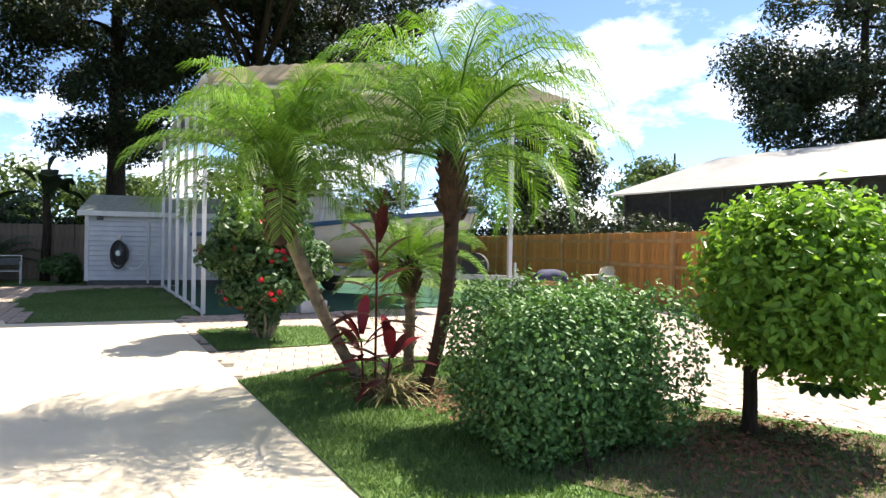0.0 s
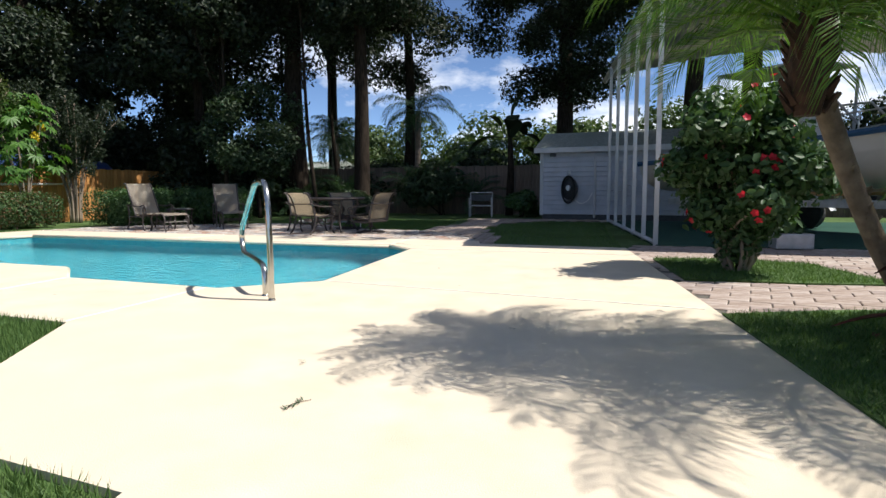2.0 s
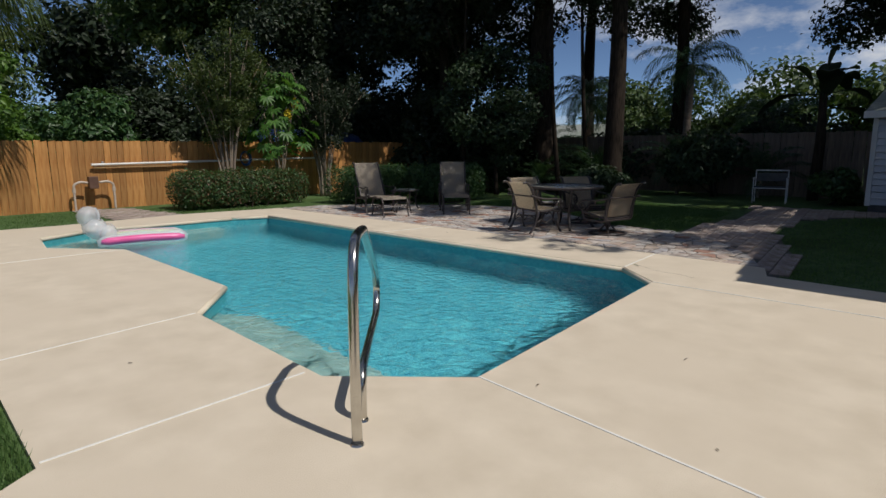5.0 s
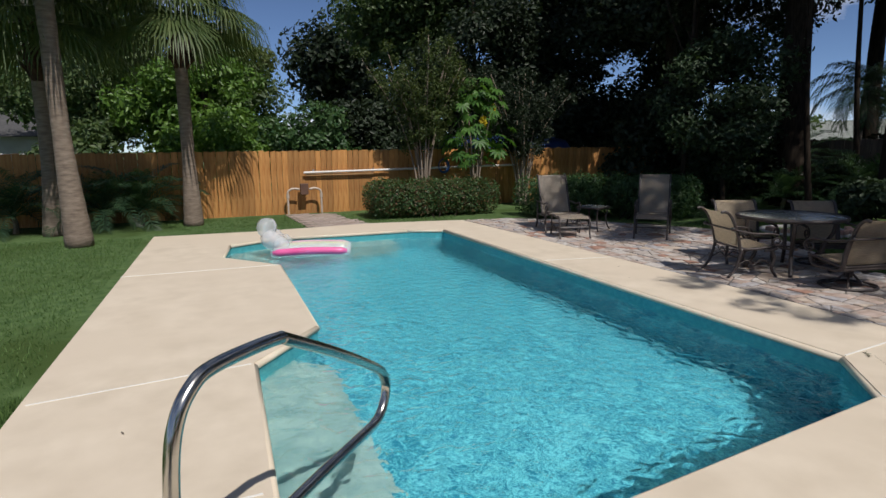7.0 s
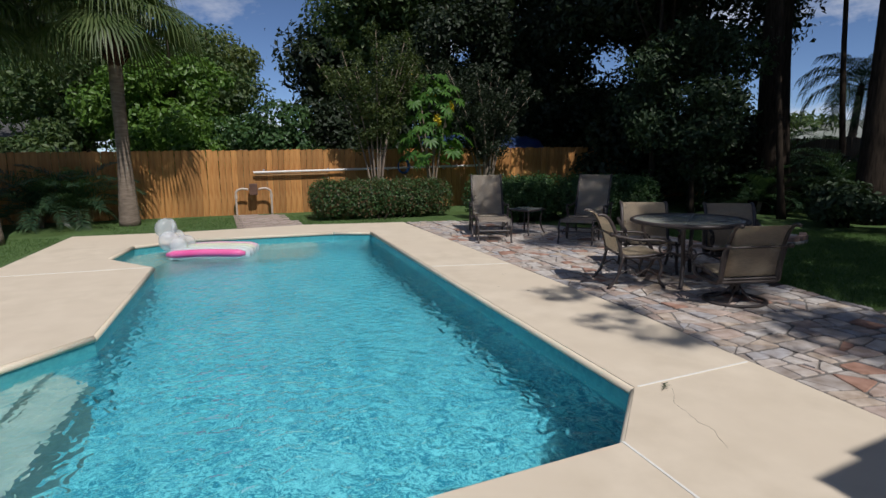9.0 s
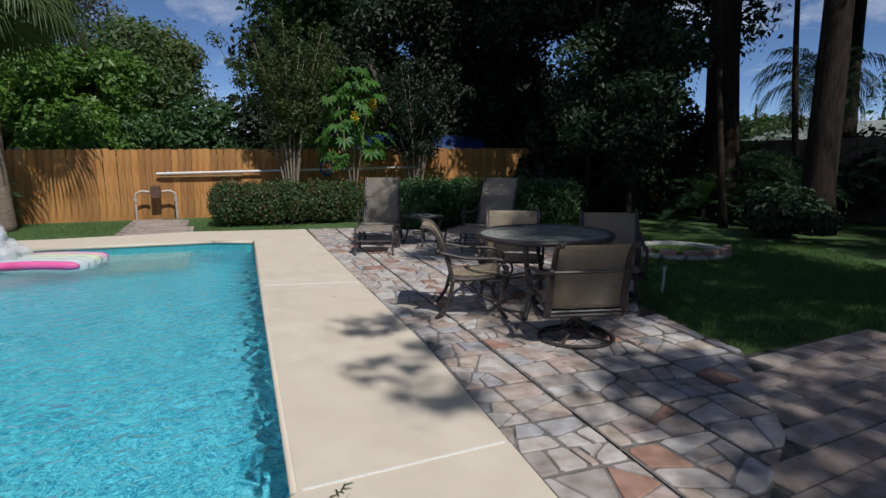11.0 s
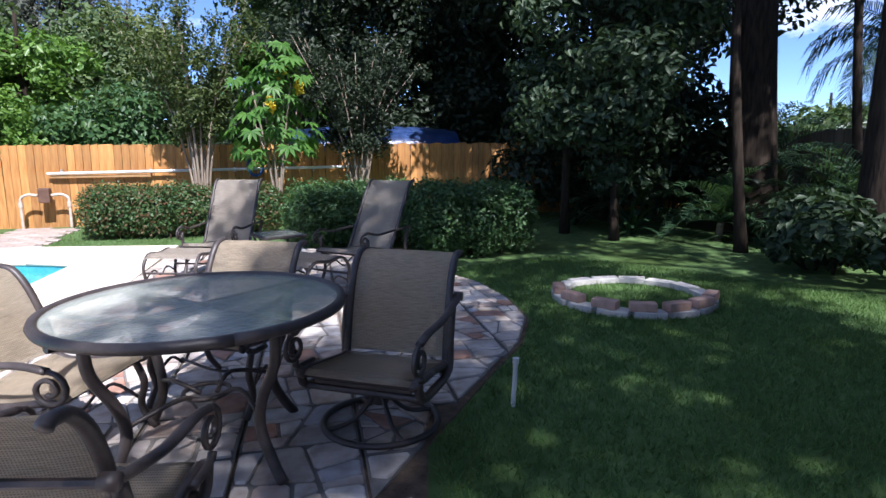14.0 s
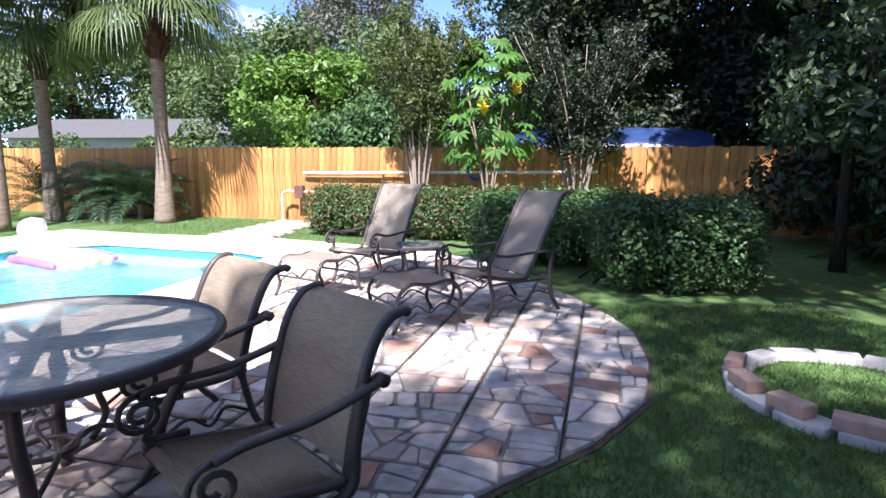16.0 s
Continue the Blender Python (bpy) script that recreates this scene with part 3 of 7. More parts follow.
def build_shed():
    s = thing("shed", -0.1, 20.6, 0.0, -4, "white vinyl-sided garden shed with grey shingle roof", "shed")
    W, D, H = 4.3, 2.6, 2.05
    b = bmesh.new()
    box(b, 0, 0, 0.07, W, D, 0.18)
    part("base", b, M["dark_plastic"], s)
    bm = bmesh.new()
    n = 14
    prof = []
    for i in range(n):                       # lapped boards as one stepped sheet
        z0, z1 = 0.14 + (H - 0.14) * i / n, 0.14 + (H - 0.14) * (i + 1) / n
        prof += [(0.030, z0), (0.052, z0 + 0.004), (0.050, z0 + 0.02), (0.010, z1)]
    for sx, sy, length, ang in ((0, -1, W, 0), (-1, 0, D, -90), (1, 0, D, 90), (0, 1, W, 180)):
        m = Matrix.Rotation(radians(ang), 4, 'Z')
        half = D / 2 if sy else W / 2
        lo = [bm.verts.new(m @ Vector((-length / 2, -half - o, z))) for o, z in prof]
        hi = [bm.verts.new(m @ Vector((length / 2, -half - o, z))) for o, z in prof]
        for i in range(len(prof) - 1):
            bm.faces.new((lo[i], hi[i], hi[i + 1], lo[i + 1]))
    part("siding", bm, M["siding"], s)
    for sx in (-1, 1):
        for sy in (-1, 1):
            part("corner_trim", boxed(sx * (W / 2 + 0.012), sy * (D / 2 + 0.012), H / 2 + 0.06, 0.09, 0.09, H - 0.12), M["white_metal"], s)
    rz, ov = H + 0.50, 0.2
    rb = bmesh.new()
    for sgn in (-1, 1):
        a = [rb.verts.new(p) for p in ((-W / 2 - ov, sgn * (D / 2 + ov), H - 0.06), (W / 2 + ov, sgn * (D / 2 + ov), H - 0.06), (W / 2 + ov, 0, rz), (-W / 2 - ov, 0, rz))]
        c = [rb.verts.new(v.co + Vector((0, 0, 0.05))) for v in a]
        rb.faces.new(a), rb.faces.new(c)
        for i in range(4):
            rb.faces.new((a[i], a[(i + 1) % 4], c[(i + 1) % 4], c[i]))
    part("roof", rb, M["shingle"], s)
    for sx in (-1, 1):
        g = bmesh.new()
        v = [g.verts.new((sx * W / 2, -D / 2, H - 0.05)), g.verts.new((sx * W / 2, D / 2, H - 0.05)), g.verts.new((sx * W / 2, 0, rz - 0.06))]
        g.faces.new(v)
        part("gable", g, M["siding"], s)
    part("fascia", boxed(0, -D / 2 - ov - 0.01, H - 0.06, W + 2 * ov, 0.025, 0.14), M["white_metal"], s)
    part("downpipe", tubed([(-0.62, -D / 2 - 0.06, 0.05), (-0.62, -D / 2 - 0.06, 1.75)], 0.03), M["white_metal"], s)
    part("lamp", boxed(-W / 2 + 0.32, -D / 2 - 0.06, 1.86, 0.16, 0.1, 0.1, 0.02), M["dark_plastic"], s, "small dark wall lamp")
    reel = thing("hose_reel", -1.52, 19.13, 0.0, -4, "dark oval hose reel on the shed wall", "hose reel")
    reel.scale = (0.78, 1, 1.1)
    part("housing", tubed([(0, 0.10, 0.8), (0, -0.02, 0.8)], [0.3, 0.27], 24), M["dark_plastic"], reel, "", True)
    hz = bmesh.new()
    for k in range(5):
        r = 0.26 - 0.02 * (k % 2)
        tube(hz, [(r * 0.95 * math.cos(a), -0.04 - 0.018 * k, 0.78 + r * 1.35 * math.sin(a)) for a in np.linspace(0, 2 * math.pi, 28)], 0.014, 6)
    part("hose", hz, M["rubber"], reel, "coiled dark hose", True)
    part("hub", tubed([(0, 0.0, 0.82), (0, -0.16, 0.82)], 0.07, 16), M["galv"], reel, "pale centre hub")
    part("hanger", boxed(0, 0.02, 1.22, 0.12, 0.12, 0.12, 0.02), M["galv"], reel)
    part("loose_hose", tubed(smoothed([(0.25, -0.03, 0.5), (0.45, -0.05, 0.42), (0.7, -0.06, 0.5), (0.86, -0.06, 0.7)]), 0.013, 6), M["pvc"], reel)


def carport_x(y):
    return 0.72 - 0.164 * (y - 11.78)


def build_carport():
    c = thing("carport", 0, 0, 0, 0, "tall open carport on thin white metal posts", "carport")
    west = [(carport_x(y), y) for y in (11.78, 12.9, 14.1, 15.4, 16.9, 18.5)]
    for x, y in west:
        part("post", boxed(x, y, 2.03, 0.075, 0.075, 4.1, 0.008), M["white_metal"], c)
    for x, y in [(px + 6.2, py + 0.4) for px, py in west[::2]]:
        part("post", boxed(x, y, 2.25, 0.09, 0.09, 4.55, 0.008), M["white_metal"], c)
    part("sill_rail", tubed([(west[0][0], west[0][1], 0.03), (west[-1][0], west[-1][1], 0.03)], 0.04, 4), M["white_metal"], c)
    for o, z in ((0, 4.06), (6.2, 4.5)):
        part("beam", tubed([(west[0][0] + o, west[0][1] - 0.2, z), (west[-1][0] + o, west[-1][1] + 0.6, z)], 0.07, 4), M["white_metal"], c)
    r = bmesh.new()
    n = 60
    top = [[], []]
    for i in range(n + 1):                   # corrugated sheet rising from the west eave
        u = i / n
        # far edge drawn out past the last post to shade the shed
        for s, y in ((0, 11.22), (1, 20.6)):
            x = carport_x(y) + 0.08 + u * 6.9
            z = 4.12 + 0.5 * math.sin(u * math.pi * 0.86) + 0.02 * (i % 2)
            top[s].append(r.verts.new((x, y, z)))
    for i in range(n):
        r.faces.new((top[0][i], top[0][i + 1], top[1][i + 1], top[1][i]))
    bmesh.ops.solidify(r, geom=r.faces[:], thickness=0.02)
    part("roof", r, M["roof_metal"], c, "pale corrugated roof sheet")
    part("fascia", tubed([(carport_x(11.22) + 0.05, 11.22, 4.08), (carport_x(20.6) + 0.05, 20.6, 4.08)], 0.08, 4), M["roof_metal"], c)
    for u in (0.25, 0.5, 0.75):
        x = carport_x(11.2) + 0.08 + u * 6.9
        part("truss", tubed([(x, 11.6, 4.05 + 0.5 * math.sin(u * math.pi * 0.86)), (x - 1.3, 19.2, 4.05 + 0.5 * math.sin(u * math.pi * 0.86))], 0.035, 4), M["white_metal"], c)
    part("gable_strut", tubed([(carport_x(11.7) + 0.1, 11.7, 4.0), (carport_x(11.7) + 6.2, 11.9, 4.4)], 0.04, 4), M["white_metal"], c)
    mat = [(0.75, 11.6), (7.6, 12.2), (6.6, 19.3), (-0.4, 18.7)]
    tagged(part("turf_mat", slab(mat, [], -0.03, 0.006), M["turf"]), "green artificial turf mat under the boat", "mat")


def build_boat():
    b = thing("motor_boat", 3.75, 15.3, 0, -41, "white and blue motor boat on a trailer", "boat")
    secs = []                                # stations along the hull, bow at +x in its own frame
    for i in range(15):
        u = i / 14
        x = -3.4 + 7.0 * u
        beam = 1.18 * (1 - max(0, (u - 0.45) / 0.55) ** 2.1)
        keel = 0.80 + 0.95 * max(0, (u - 0.5) / 0.5) ** 2.2
        sheer = 1.50 + 0.62 * u ** 1.3
        secs.append([(x, beam * f, keel + (sheer - keel) * g) for f, g in ((0, 0), (0.55, 0.14), (0.86, 0.36), (0.95, 0.62), (1.0, 0.86), (1.02, 1.0))])

    def strip(lo, hi, mat, name, label=""):
        bm = bmesh.new()
        for sgn in (1, -1):
            g = [[bm.verts.new((x, sgn * y, z)) for x, y, z in s[lo:hi + 1]] for s in secs]
            for p, q in zip(g, g[1:]):
                for k in range(hi - lo):
                    bm.faces.new((p[k], q[k], q[k + 1], p[k + 1]))
        bmesh.ops.remove_doubles(bm, verts=bm.verts[:], dist=0.001)
        part(name, bm, mat, b, label, True)

    strip(0, 3, M["hull"], "hull")
    strip(3, 5, M["hull"], "topside")
    bm = bmesh.new()
    for sgn in (1, -1):
        tube(bm, [(s[5][0], sgn * (s[5][1] + 0.012), s[5][2] - 0.06) for s in secs], 0.06, 6)
    part("stripe", bm, M["hull_blue"], b, "dark blue gunwale stripe")
    bm = bmesh.new()
    g = [[bm.verts.new((s[5][0], f * s[5][1], s[5][2] - 0.03 + 0.08 * (1 - abs(f)))) for f in (-1, -0.5, 0, 0.5, 1)] for s in secs]
    for p, q in zip(g, g[1:]):
        for k in range(4):
            bm.faces.new((p[k], q[k], q[k + 1], p[k + 1]))
    part("foredeck", bm, M["hull"], b)
    bm = bmesh.new()
    bm.faces.new([bm.verts.new((x, y, z)) for x, y, z in secs[0]] + [bm.verts.new((x, -y, z)) for x, y, z in secs[0][:0:-1]])
    part("transom", bm, M["hull"], b)
    for x0, z0, z1 in ((-0.6, 1.85, 2.6), (0.5, 1.95, 2.5)):
        for sgn in (-1, 1):
            part("windshield_frame", tubed([(x0 + 0.5, sgn * 0.75, z0), (x0, sgn * 0.7, z1), (x0 - 0.8, sgn * 0.7, z1)], 0.025, 6), M["galv"], b)
    part("console", boxed(-0.5, 0, 2.05, 0.9, 1.0, 0.7, 0.08), M["hull"], b)
    for x in (-1.9, 0.1):
        for sgn in (-1, 1):
            part("tower_leg", tubed([(x, sgn * 0.95, 1.8), (x + 0.15, sgn * 0.7, 3.2)], 0.03, 6), M["galv"], b)
    part("canopy", boxed(-0.8, 0, 3.22, 2.0, 1.45, 0.05, 0.02), M["galv"], b, "grey tower canopy")
    rl = bmesh.new()
    for sgn in (1, -1):
        pts = [(s[5][0], sgn * s[5][1] * 0.93, s[5][2] + 0.3) for s in secs[7:]]
        tube(rl, pts, 0.016, 6)
        for p in pts[::2]:
            tube(rl, [(p[0], p[1], p[2] - 0.32), p], 0.012, 5)
    part("bow_rail", rl, M["galv"], b)
    t = thing("boat_trailer", 3.75, 15.3, 0, -41, "galvanised boat trailer with black tyres", "trailer")
    for sgn in (-1, 1):
        part("beam", boxed(0.2, sgn * 0.6, 0.58, 6.4, 0.08, 0.14), M["galv"], t)
        part("bunk", boxed(-0.8, sgn * 0.62, 0.76, 3.6, 0.12, 0.06), M["rail_wood"], t)
        for x in (-1.6, -0.75):
            w = part("wheel", tubed([(x, sgn * 0.98, 0.32), (x, sgn * 1.16, 0.32)], 0.33, 24), M["rubber"], t)
            part("rim", tubed([(x, sgn * 1.165, 0.32), (x, sgn * 1.18, 0.32)], 0.2, 20), M["galv"], w)
        part("mudguard", tubed([(-1.17 + 0.95 * math.cos(a), sgn * 1.07, 0.35 + 0.42 * math.sin(a)) for a in np.linspace(0.1, math.pi - 0.1, 9)], 0.12, 4, 0.12), M["galv"], t)
        part("bunk_post", boxed(-2.2, sgn * 0.62, 0.68, 0.06, 0.06, 0.14), M["galv"], t)
        part("bunk_post", boxed(0.7, sgn * 0.62, 0.68, 0.06, 0.06, 0.14), M["galv"], t)
    part("axle", tubed([(-1.2, -1.0, 0.42), (-1.2, 1.0, 0.42)], 0.05, 8), M["galv"], t)
    part("tongue", boxed(3.9, 0, 0.55, 1.6, 0.09, 0.12), M["galv"], t)
    part("jack", tubed([(4.5, 0, -0.03), (4.5, 0, 0.9)], 0.035, 8), M["galv"], t)
    sp = part("spare_wheel", tubed([(3.5, 0.18, 0.78), (3.5, 0.36, 0.78)], 0.32, 24), M["rubber"], t)
    part("rim", tubed([(3.5, 0.37, 0.78), (3.5, 0.38, 0.78)], 0.19, 20), M["galv"], sp)
    part("crossbar", boxed(-2.9, 0, 0.58, 0.09, 1.3, 0.12), M["galv"], t)
    part("keel_roller", boxed(1.0, 0, 0.67, 0.2, 0.4, 0.1), M["rubber"], t)


# ---- trees and plants ----
def limb_tree(name, x, y, h, r, clumps, n, size, leaf, label, bark="bark", lean=(0, 0), seed=1, aspect=0.5, category="tree", limbs=9, shell=0.3, twigs=True, fork=0.45, oval=False):
    rng = np.random.default_rng(seed)
    t = thing(name, x, y, -0.05, 0, label, category)
    bm = bmesh.new()
    path = smoothed([(0, 0, 0), (lean[0] * 0.3 + 0.1 * rng.normal(), lean[1] * 0.3 + 0.1 * rng.normal(), h * 0.33), (lean[0] * 0.7, lean[1] * 0.7, h * 0.66), (lean[0], lean[1], h)], 5)
    nn = len(path)
    tube(bm, path, [r * (1.35 if i == 0 else 1.0) * (1 - 0.75 * (i / (nn - 1)) ** 1.2) for i in range(nn)], 12)
    part("trunk", bm, M[bark], t, "", True)
    order = rng.permutation(len(clumps))[:limbs]
    for k in order:
        bl = bmesh.new()
        c = Vector(clumps[k][:3])
        i = int(nn * (fork + (0.9 - fork) * rng.random()))
        i = min(i, nn - 2)
        a = path[i]
        mid = (a + c) / 2 + Vector((0.2 * rng.normal(), 0.2 * rng.normal(), 0.25))
        rr = r * (1 - 0.75 * i / nn) * 0.5
        tube(bl, smoothed([a, mid, c], 4), [rr * (1 - 0.8 * j / 8) for j in range(9)], 7)
        if twigs:
            for _ in range(3):
                e = c + Vector((rng.normal(), rng.normal(), rng.normal())) * clumps[k][3] * 0.6
                tube(bl, [mid, (mid + e) / 2 + Vector((0, 0, 0.1)), e], [rr * 0.35, rr * 0.25, rr * 0.08], 5)
        part("limb", bl, M[bark], t, "", True)
    v, f = leaves(rng, clumps, n, size, aspect, shell, round_tip=oval)
    bulk("crown", v, f, M[leaf], t)
    return t


def shrub(name, x, y, clumps, n, size, leaf, label, seed, category="shrub", stems=5, aspect=0.5, shell=0.75, height=0.6, stem_r=0.02, bark="bark", up=0.5, core=None, fork=0.2, oval=False):
    rng = np.random.default_rng(seed)
    t = thing(name, x, y, -0.03, 0, label, category)
    for k in range(stems):
        bm = bmesh.new()
        c = Vector(clumps[k % len(clumps)][:3])
        e = c + Vector((rng.normal(), rng.normal(), 0)) * clumps[k % len(clumps)][3] * 0.4
        b = Vector((rng.normal() * fork * 0.4, rng.normal() * fork * 0.4, 0))
        tube(bm, smoothed([b, (b + e) / 2 + Vector((0.05 * rng.normal(), 0.05 * rng.normal(), 0.05)), e], 3), [stem_r * (1 - 0.1 * j) for j in range(7)], 6)
        part("stem", bm, M[bark], t, "", True)
    v, f = leaves(rng, clumps, n, size, aspect, shell, up, zmin=0.03, round_tip=oval)
    bulk("foliage", v, f, M[leaf], t)
    return t


def frond(rng, base, az, el, length, droop, leaf_len, pairs, width, vee=0.5, hang=0.3, gap=0.12, bend=1.3):
    """One feather frond: rachis points, and leaflets as folded blades."""
    d = np.array([math.cos(az), math.sin(az)])
    ts = np.linspace(0, 1, 12)
    ang = el - droop * ts ** bend
    seg = length / 11
    pts = [np.array(base, float)]
    for a in ang[1:]:
        pts.append(pts[-1] + seg * np.array([d[0] * math.cos(a), d[1] * math.cos(a), math.sin(a)]))
    pts = np.array(pts)
    side = np.array([-d[1], d[0], 0])
    V, F = [], []
    for s in (1, -1):
        for k in range(pairs):
            u = gap + (1 - gap) * (k + 0.5 * rng.random()) / pairs
            q = u * 11
            i = min(int(q), 10)
            p = pts[i] + (pts[i + 1] - pts[i]) * (q - i)
            fw = pts[i + 1] - pts[i]
            fw = fw / np.linalg.norm(fw)
            ln = leaf_len * (0.45 + 0.55 * math.sin(math.pi * min(1, 0.15 + u * 0.8))) * (0.85 + 0.3 * rng.random())
            up = np.cross(side, fw)
            up = up if up[2] > 0 else -up
            dr = side * s * 0.8 + fw * (0.45 + 0.6 * u) + up * vee * (0.6 + 0.5 * rng.random())
            dr /= np.linalg.norm(dr)
            mid = p + dr * ln * 0.55
            tip = p + dr * ln + np.array([0, 0, -hang * ln * (0.6 + 0.8 * rng.random())])
            w = fw * width * 0.5
            n0 = len(V)
            V += [p - w * 0.5, p + w * 0.5, mid + w, mid - w, tip]
            F += [(n0, n0 + 1, n0 + 2), (n0, n0 + 2, n0 + 3), (n0 + 3, n0 + 2, n0 + 4)]
    return pts, V, F


def feather_palm(name, x, y, trunk_path, r0, r1, fronds, length, leaf_len, pairs, leaf, label, seed, crown_h=0.55, width=0.014, boots=True, el=(1.35, -0.35), droop=1.5, bark="boot_bark", vee=0.5, hang=0.3, bend=1.3):
    rng = np.random.default_rng(seed)
    t = thing(name, x, y, -0.04, 0, label, "palm tree")
    path = smoothed(trunk_path, 7)
    nn = len(path)
    bm = bmesh.new()
    tube(bm, path, [r0 + (r1 - r0) * i / (nn - 1) for i in range(nn)], 12)
    if boots:                                # stubs of old leaves around the stem
        for i in range(60 if r0 < 0.12 else 30):
            q = rng.random() * (nn - 2)
            k = int(q)
            c = path[k] + (path[k + 1] - path[k]) * (q - k)
            a = rng.random() * 6.283
            o = Vector((math.cos(a), math.sin(a), 0))
            rr = r0 + (r1 - r0) * q / nn
            tube(bm, [c + o * rr * 0.8, c + o * (rr + 0.022) + Vector((0, 0, 0.03))], [0.018, 0.006], 4)
    part("trunk", bm, M[bark], t, "", True)
    top = path[-1]
    bm = bmesh.new()
    if boots:
        tube(bm, [top + Vector((0, 0, z)) for z in (-crown_h, -crown_h * 0.75, -crown_h * 0.4, 0, 0.12)], [r1 * 1.05, r1 * 1.5, r1 * 1.8, r1 * 1.5, r1 * 0.6], 12)
        for i in range(70):
            a, z = rng.random() * 6.283, -crown_h * rng.random()
            o = Vector((math.cos(a), math.sin(a), 0))
            tube(bm, [top + o * r1 * 1.3 + Vector((0, 0, z)), top + o * (r1 * 1.6 + 0.045) + Vector((0, 0, z + 0.09))], [0.022, 0.006], 4)
        part("crown_base", bm, M["fibre"], t, "shaggy brown fibrous crown base")
    for k in range(fronds):
        u = (k + 0.5) / fronds
        az = k * 2.39996 + 0.2 * rng.normal()
        e = el[0] + (el[1] - el[0]) * u ** 1.1
        L = length * (0.75 + 0.25 * math.sin(math.pi * (0.15 + 0.8 * u))) * (0.9 + 0.2 * rng.random())
        pts, v, f = frond(rng, (top.x, top.y, top.z + 0.05 - 0.2 * u * crown_h), az, e, L, droop * (0.8 + 0.4 * rng.random()), leaf_len, pairs, width, vee, hang, 0.12, bend)
        v, f = list(v), list(f)
        n0 = len(v)
        q = pts[::2]
        for i, p in enumerate(q):            # the stalk, three-sided
            w = (0.016, 0.013, 0.010, 0.007, 0.005, 0.003)[i]
            s = np.array([-math.sin(az), math.cos(az), 0]) * w
            v += [p + s, p - s, p - np.array([0, 0, 1.4 * w])]
        for i in range(len(q) - 1):
            for a in range(3):
                b = (a + 1) % 3
                f += [(n0 + 3 * i + a, n0 + 3 * i + b, n0 + 3 * i + 3 + b), (n0 + 3 * i + a, n0 + 3 * i + 3 + b, n0 + 3 * i + 3 + a)]
        bulk("frond", np.array(v), np.array(f), M[leaf], t)
    return t


def fan_palm(name, x, y, h, r, fans, label, seed, reach=1.5, lean=(0, 0)):
    """Cabbage palm: grey ringed trunk, brown stubs under the crown, fans with hanging tips."""
    rng = np.random.default_rng(seed)
    t = thing(name, x, y, -0.05, 0, label, "palm tree")
    path = smoothed([(0, 0, 0), (lean[0] * 0.75, lean[1] * 0.75, h * 0.4), (lean[0], lean[1], h)], 12)
    nn = len(path)
    bm = bmesh.new()
    tube(bm, path, [r * (1.4 - 0.55 * min(1.0, i / (nn * 0.45))) * (1 + 0.035 * (i % 2)) for i in range(nn)], 14)
    part("trunk", bm, M["palm_bark"], t, "", True)
    top = path[-1]
    bm = bmesh.new()
    tube(bm, [top + Vector((0, 0, z)) for z in (-0.75, -0.5, -0.2, 0.15, 0.3)], [r * 0.85, r * 1.1, r * 1.25, r * 1.0, r * 0.4], 12)
    for i in range(80):
        a, z = rng.random() * 6.283, 0.15 - 0.85 * rng.random()
        o = Vector((math.cos(a), math.sin(a), 0))
        tube(bm, [top + o * r * 0.8 + Vector((0, 0, z)), top + o * (r + 0.09 + 0.08 * rng.random()) + Vector((0, 0, z + 0.2))], [0.035, 0.01], 4)
    part("boot_sheath", bm, M["fibre"], t, "shaggy red-brown leaf stubs")
    for k in range(fans):
        V, F = [], []
        st = bmesh.new()
        az = k * 2.39996 + 0.3 * rng.normal()
        e = 1.4 - 1.45 * (k + 0.5) / fans
        dr = np.array([math.cos(az) * math.cos(e), math.sin(az) * math.cos(e), math.sin(e)])
        L = reach * (0.8 + 0.3 * rng.random()) * 0.62
        a = np.array(top) + np.array([0, 0, 0.1])
        b = a + dr * L + np.array([0, 0, -0.10])
        tube(st, [Vector(a), Vector((a + b) / 2 + np.array([0, 0, 0.07])), Vector(b)], [0.02, 0.015, 0.012], 4)
        tilt = dr * 0.75 + np.array([0, 0, -0.55])          # the blade bends down from its stalk
        tilt /= np.linalg.norm(tilt)
        sd2 = np.array([-math.sin(az), math.cos(az), 0])
        for j in range(34):
            w = -1.8 + 3.6 * (j + 0.5) / 34
            ln = reach * 0.62 * (0.72 + 0.33 * math.cos(w)) * (0.9 + 0.2 * rng.random())
            q = tilt * math.cos(w) + sd2 * math.sin(w)
            wd = (-tilt * math.sin(w) + sd2 * math.cos(w)) * 0.024
            m1 = b + q * ln * 0.5
            m2 = m1 + q * ln * 0.26 + np.array([0, 0, -0.12 * ln])
            tip = m2 + q * ln * 0.12 + np.array([0, 0, -0.30 * ln - 0.12 * rng.random()])
            n0 = len(V)
            V += [b, m1 + wd, m1 - wd, m2 + wd * 0.6, m2 - wd * 0.6, tip]
            F += [(n0, n0 + 1, n0 + 2), (n0 + 2, n0 + 1, n0 + 3), (n0 + 2, n0 + 3, n0 + 4), (n0 + 4, n0 + 3, n0 + 5)]
        fr = bulk("frond", np.array(V), np.array(F), M["sabal"], t)
        part("stalk", st, M["sabal"], fr)
    return t


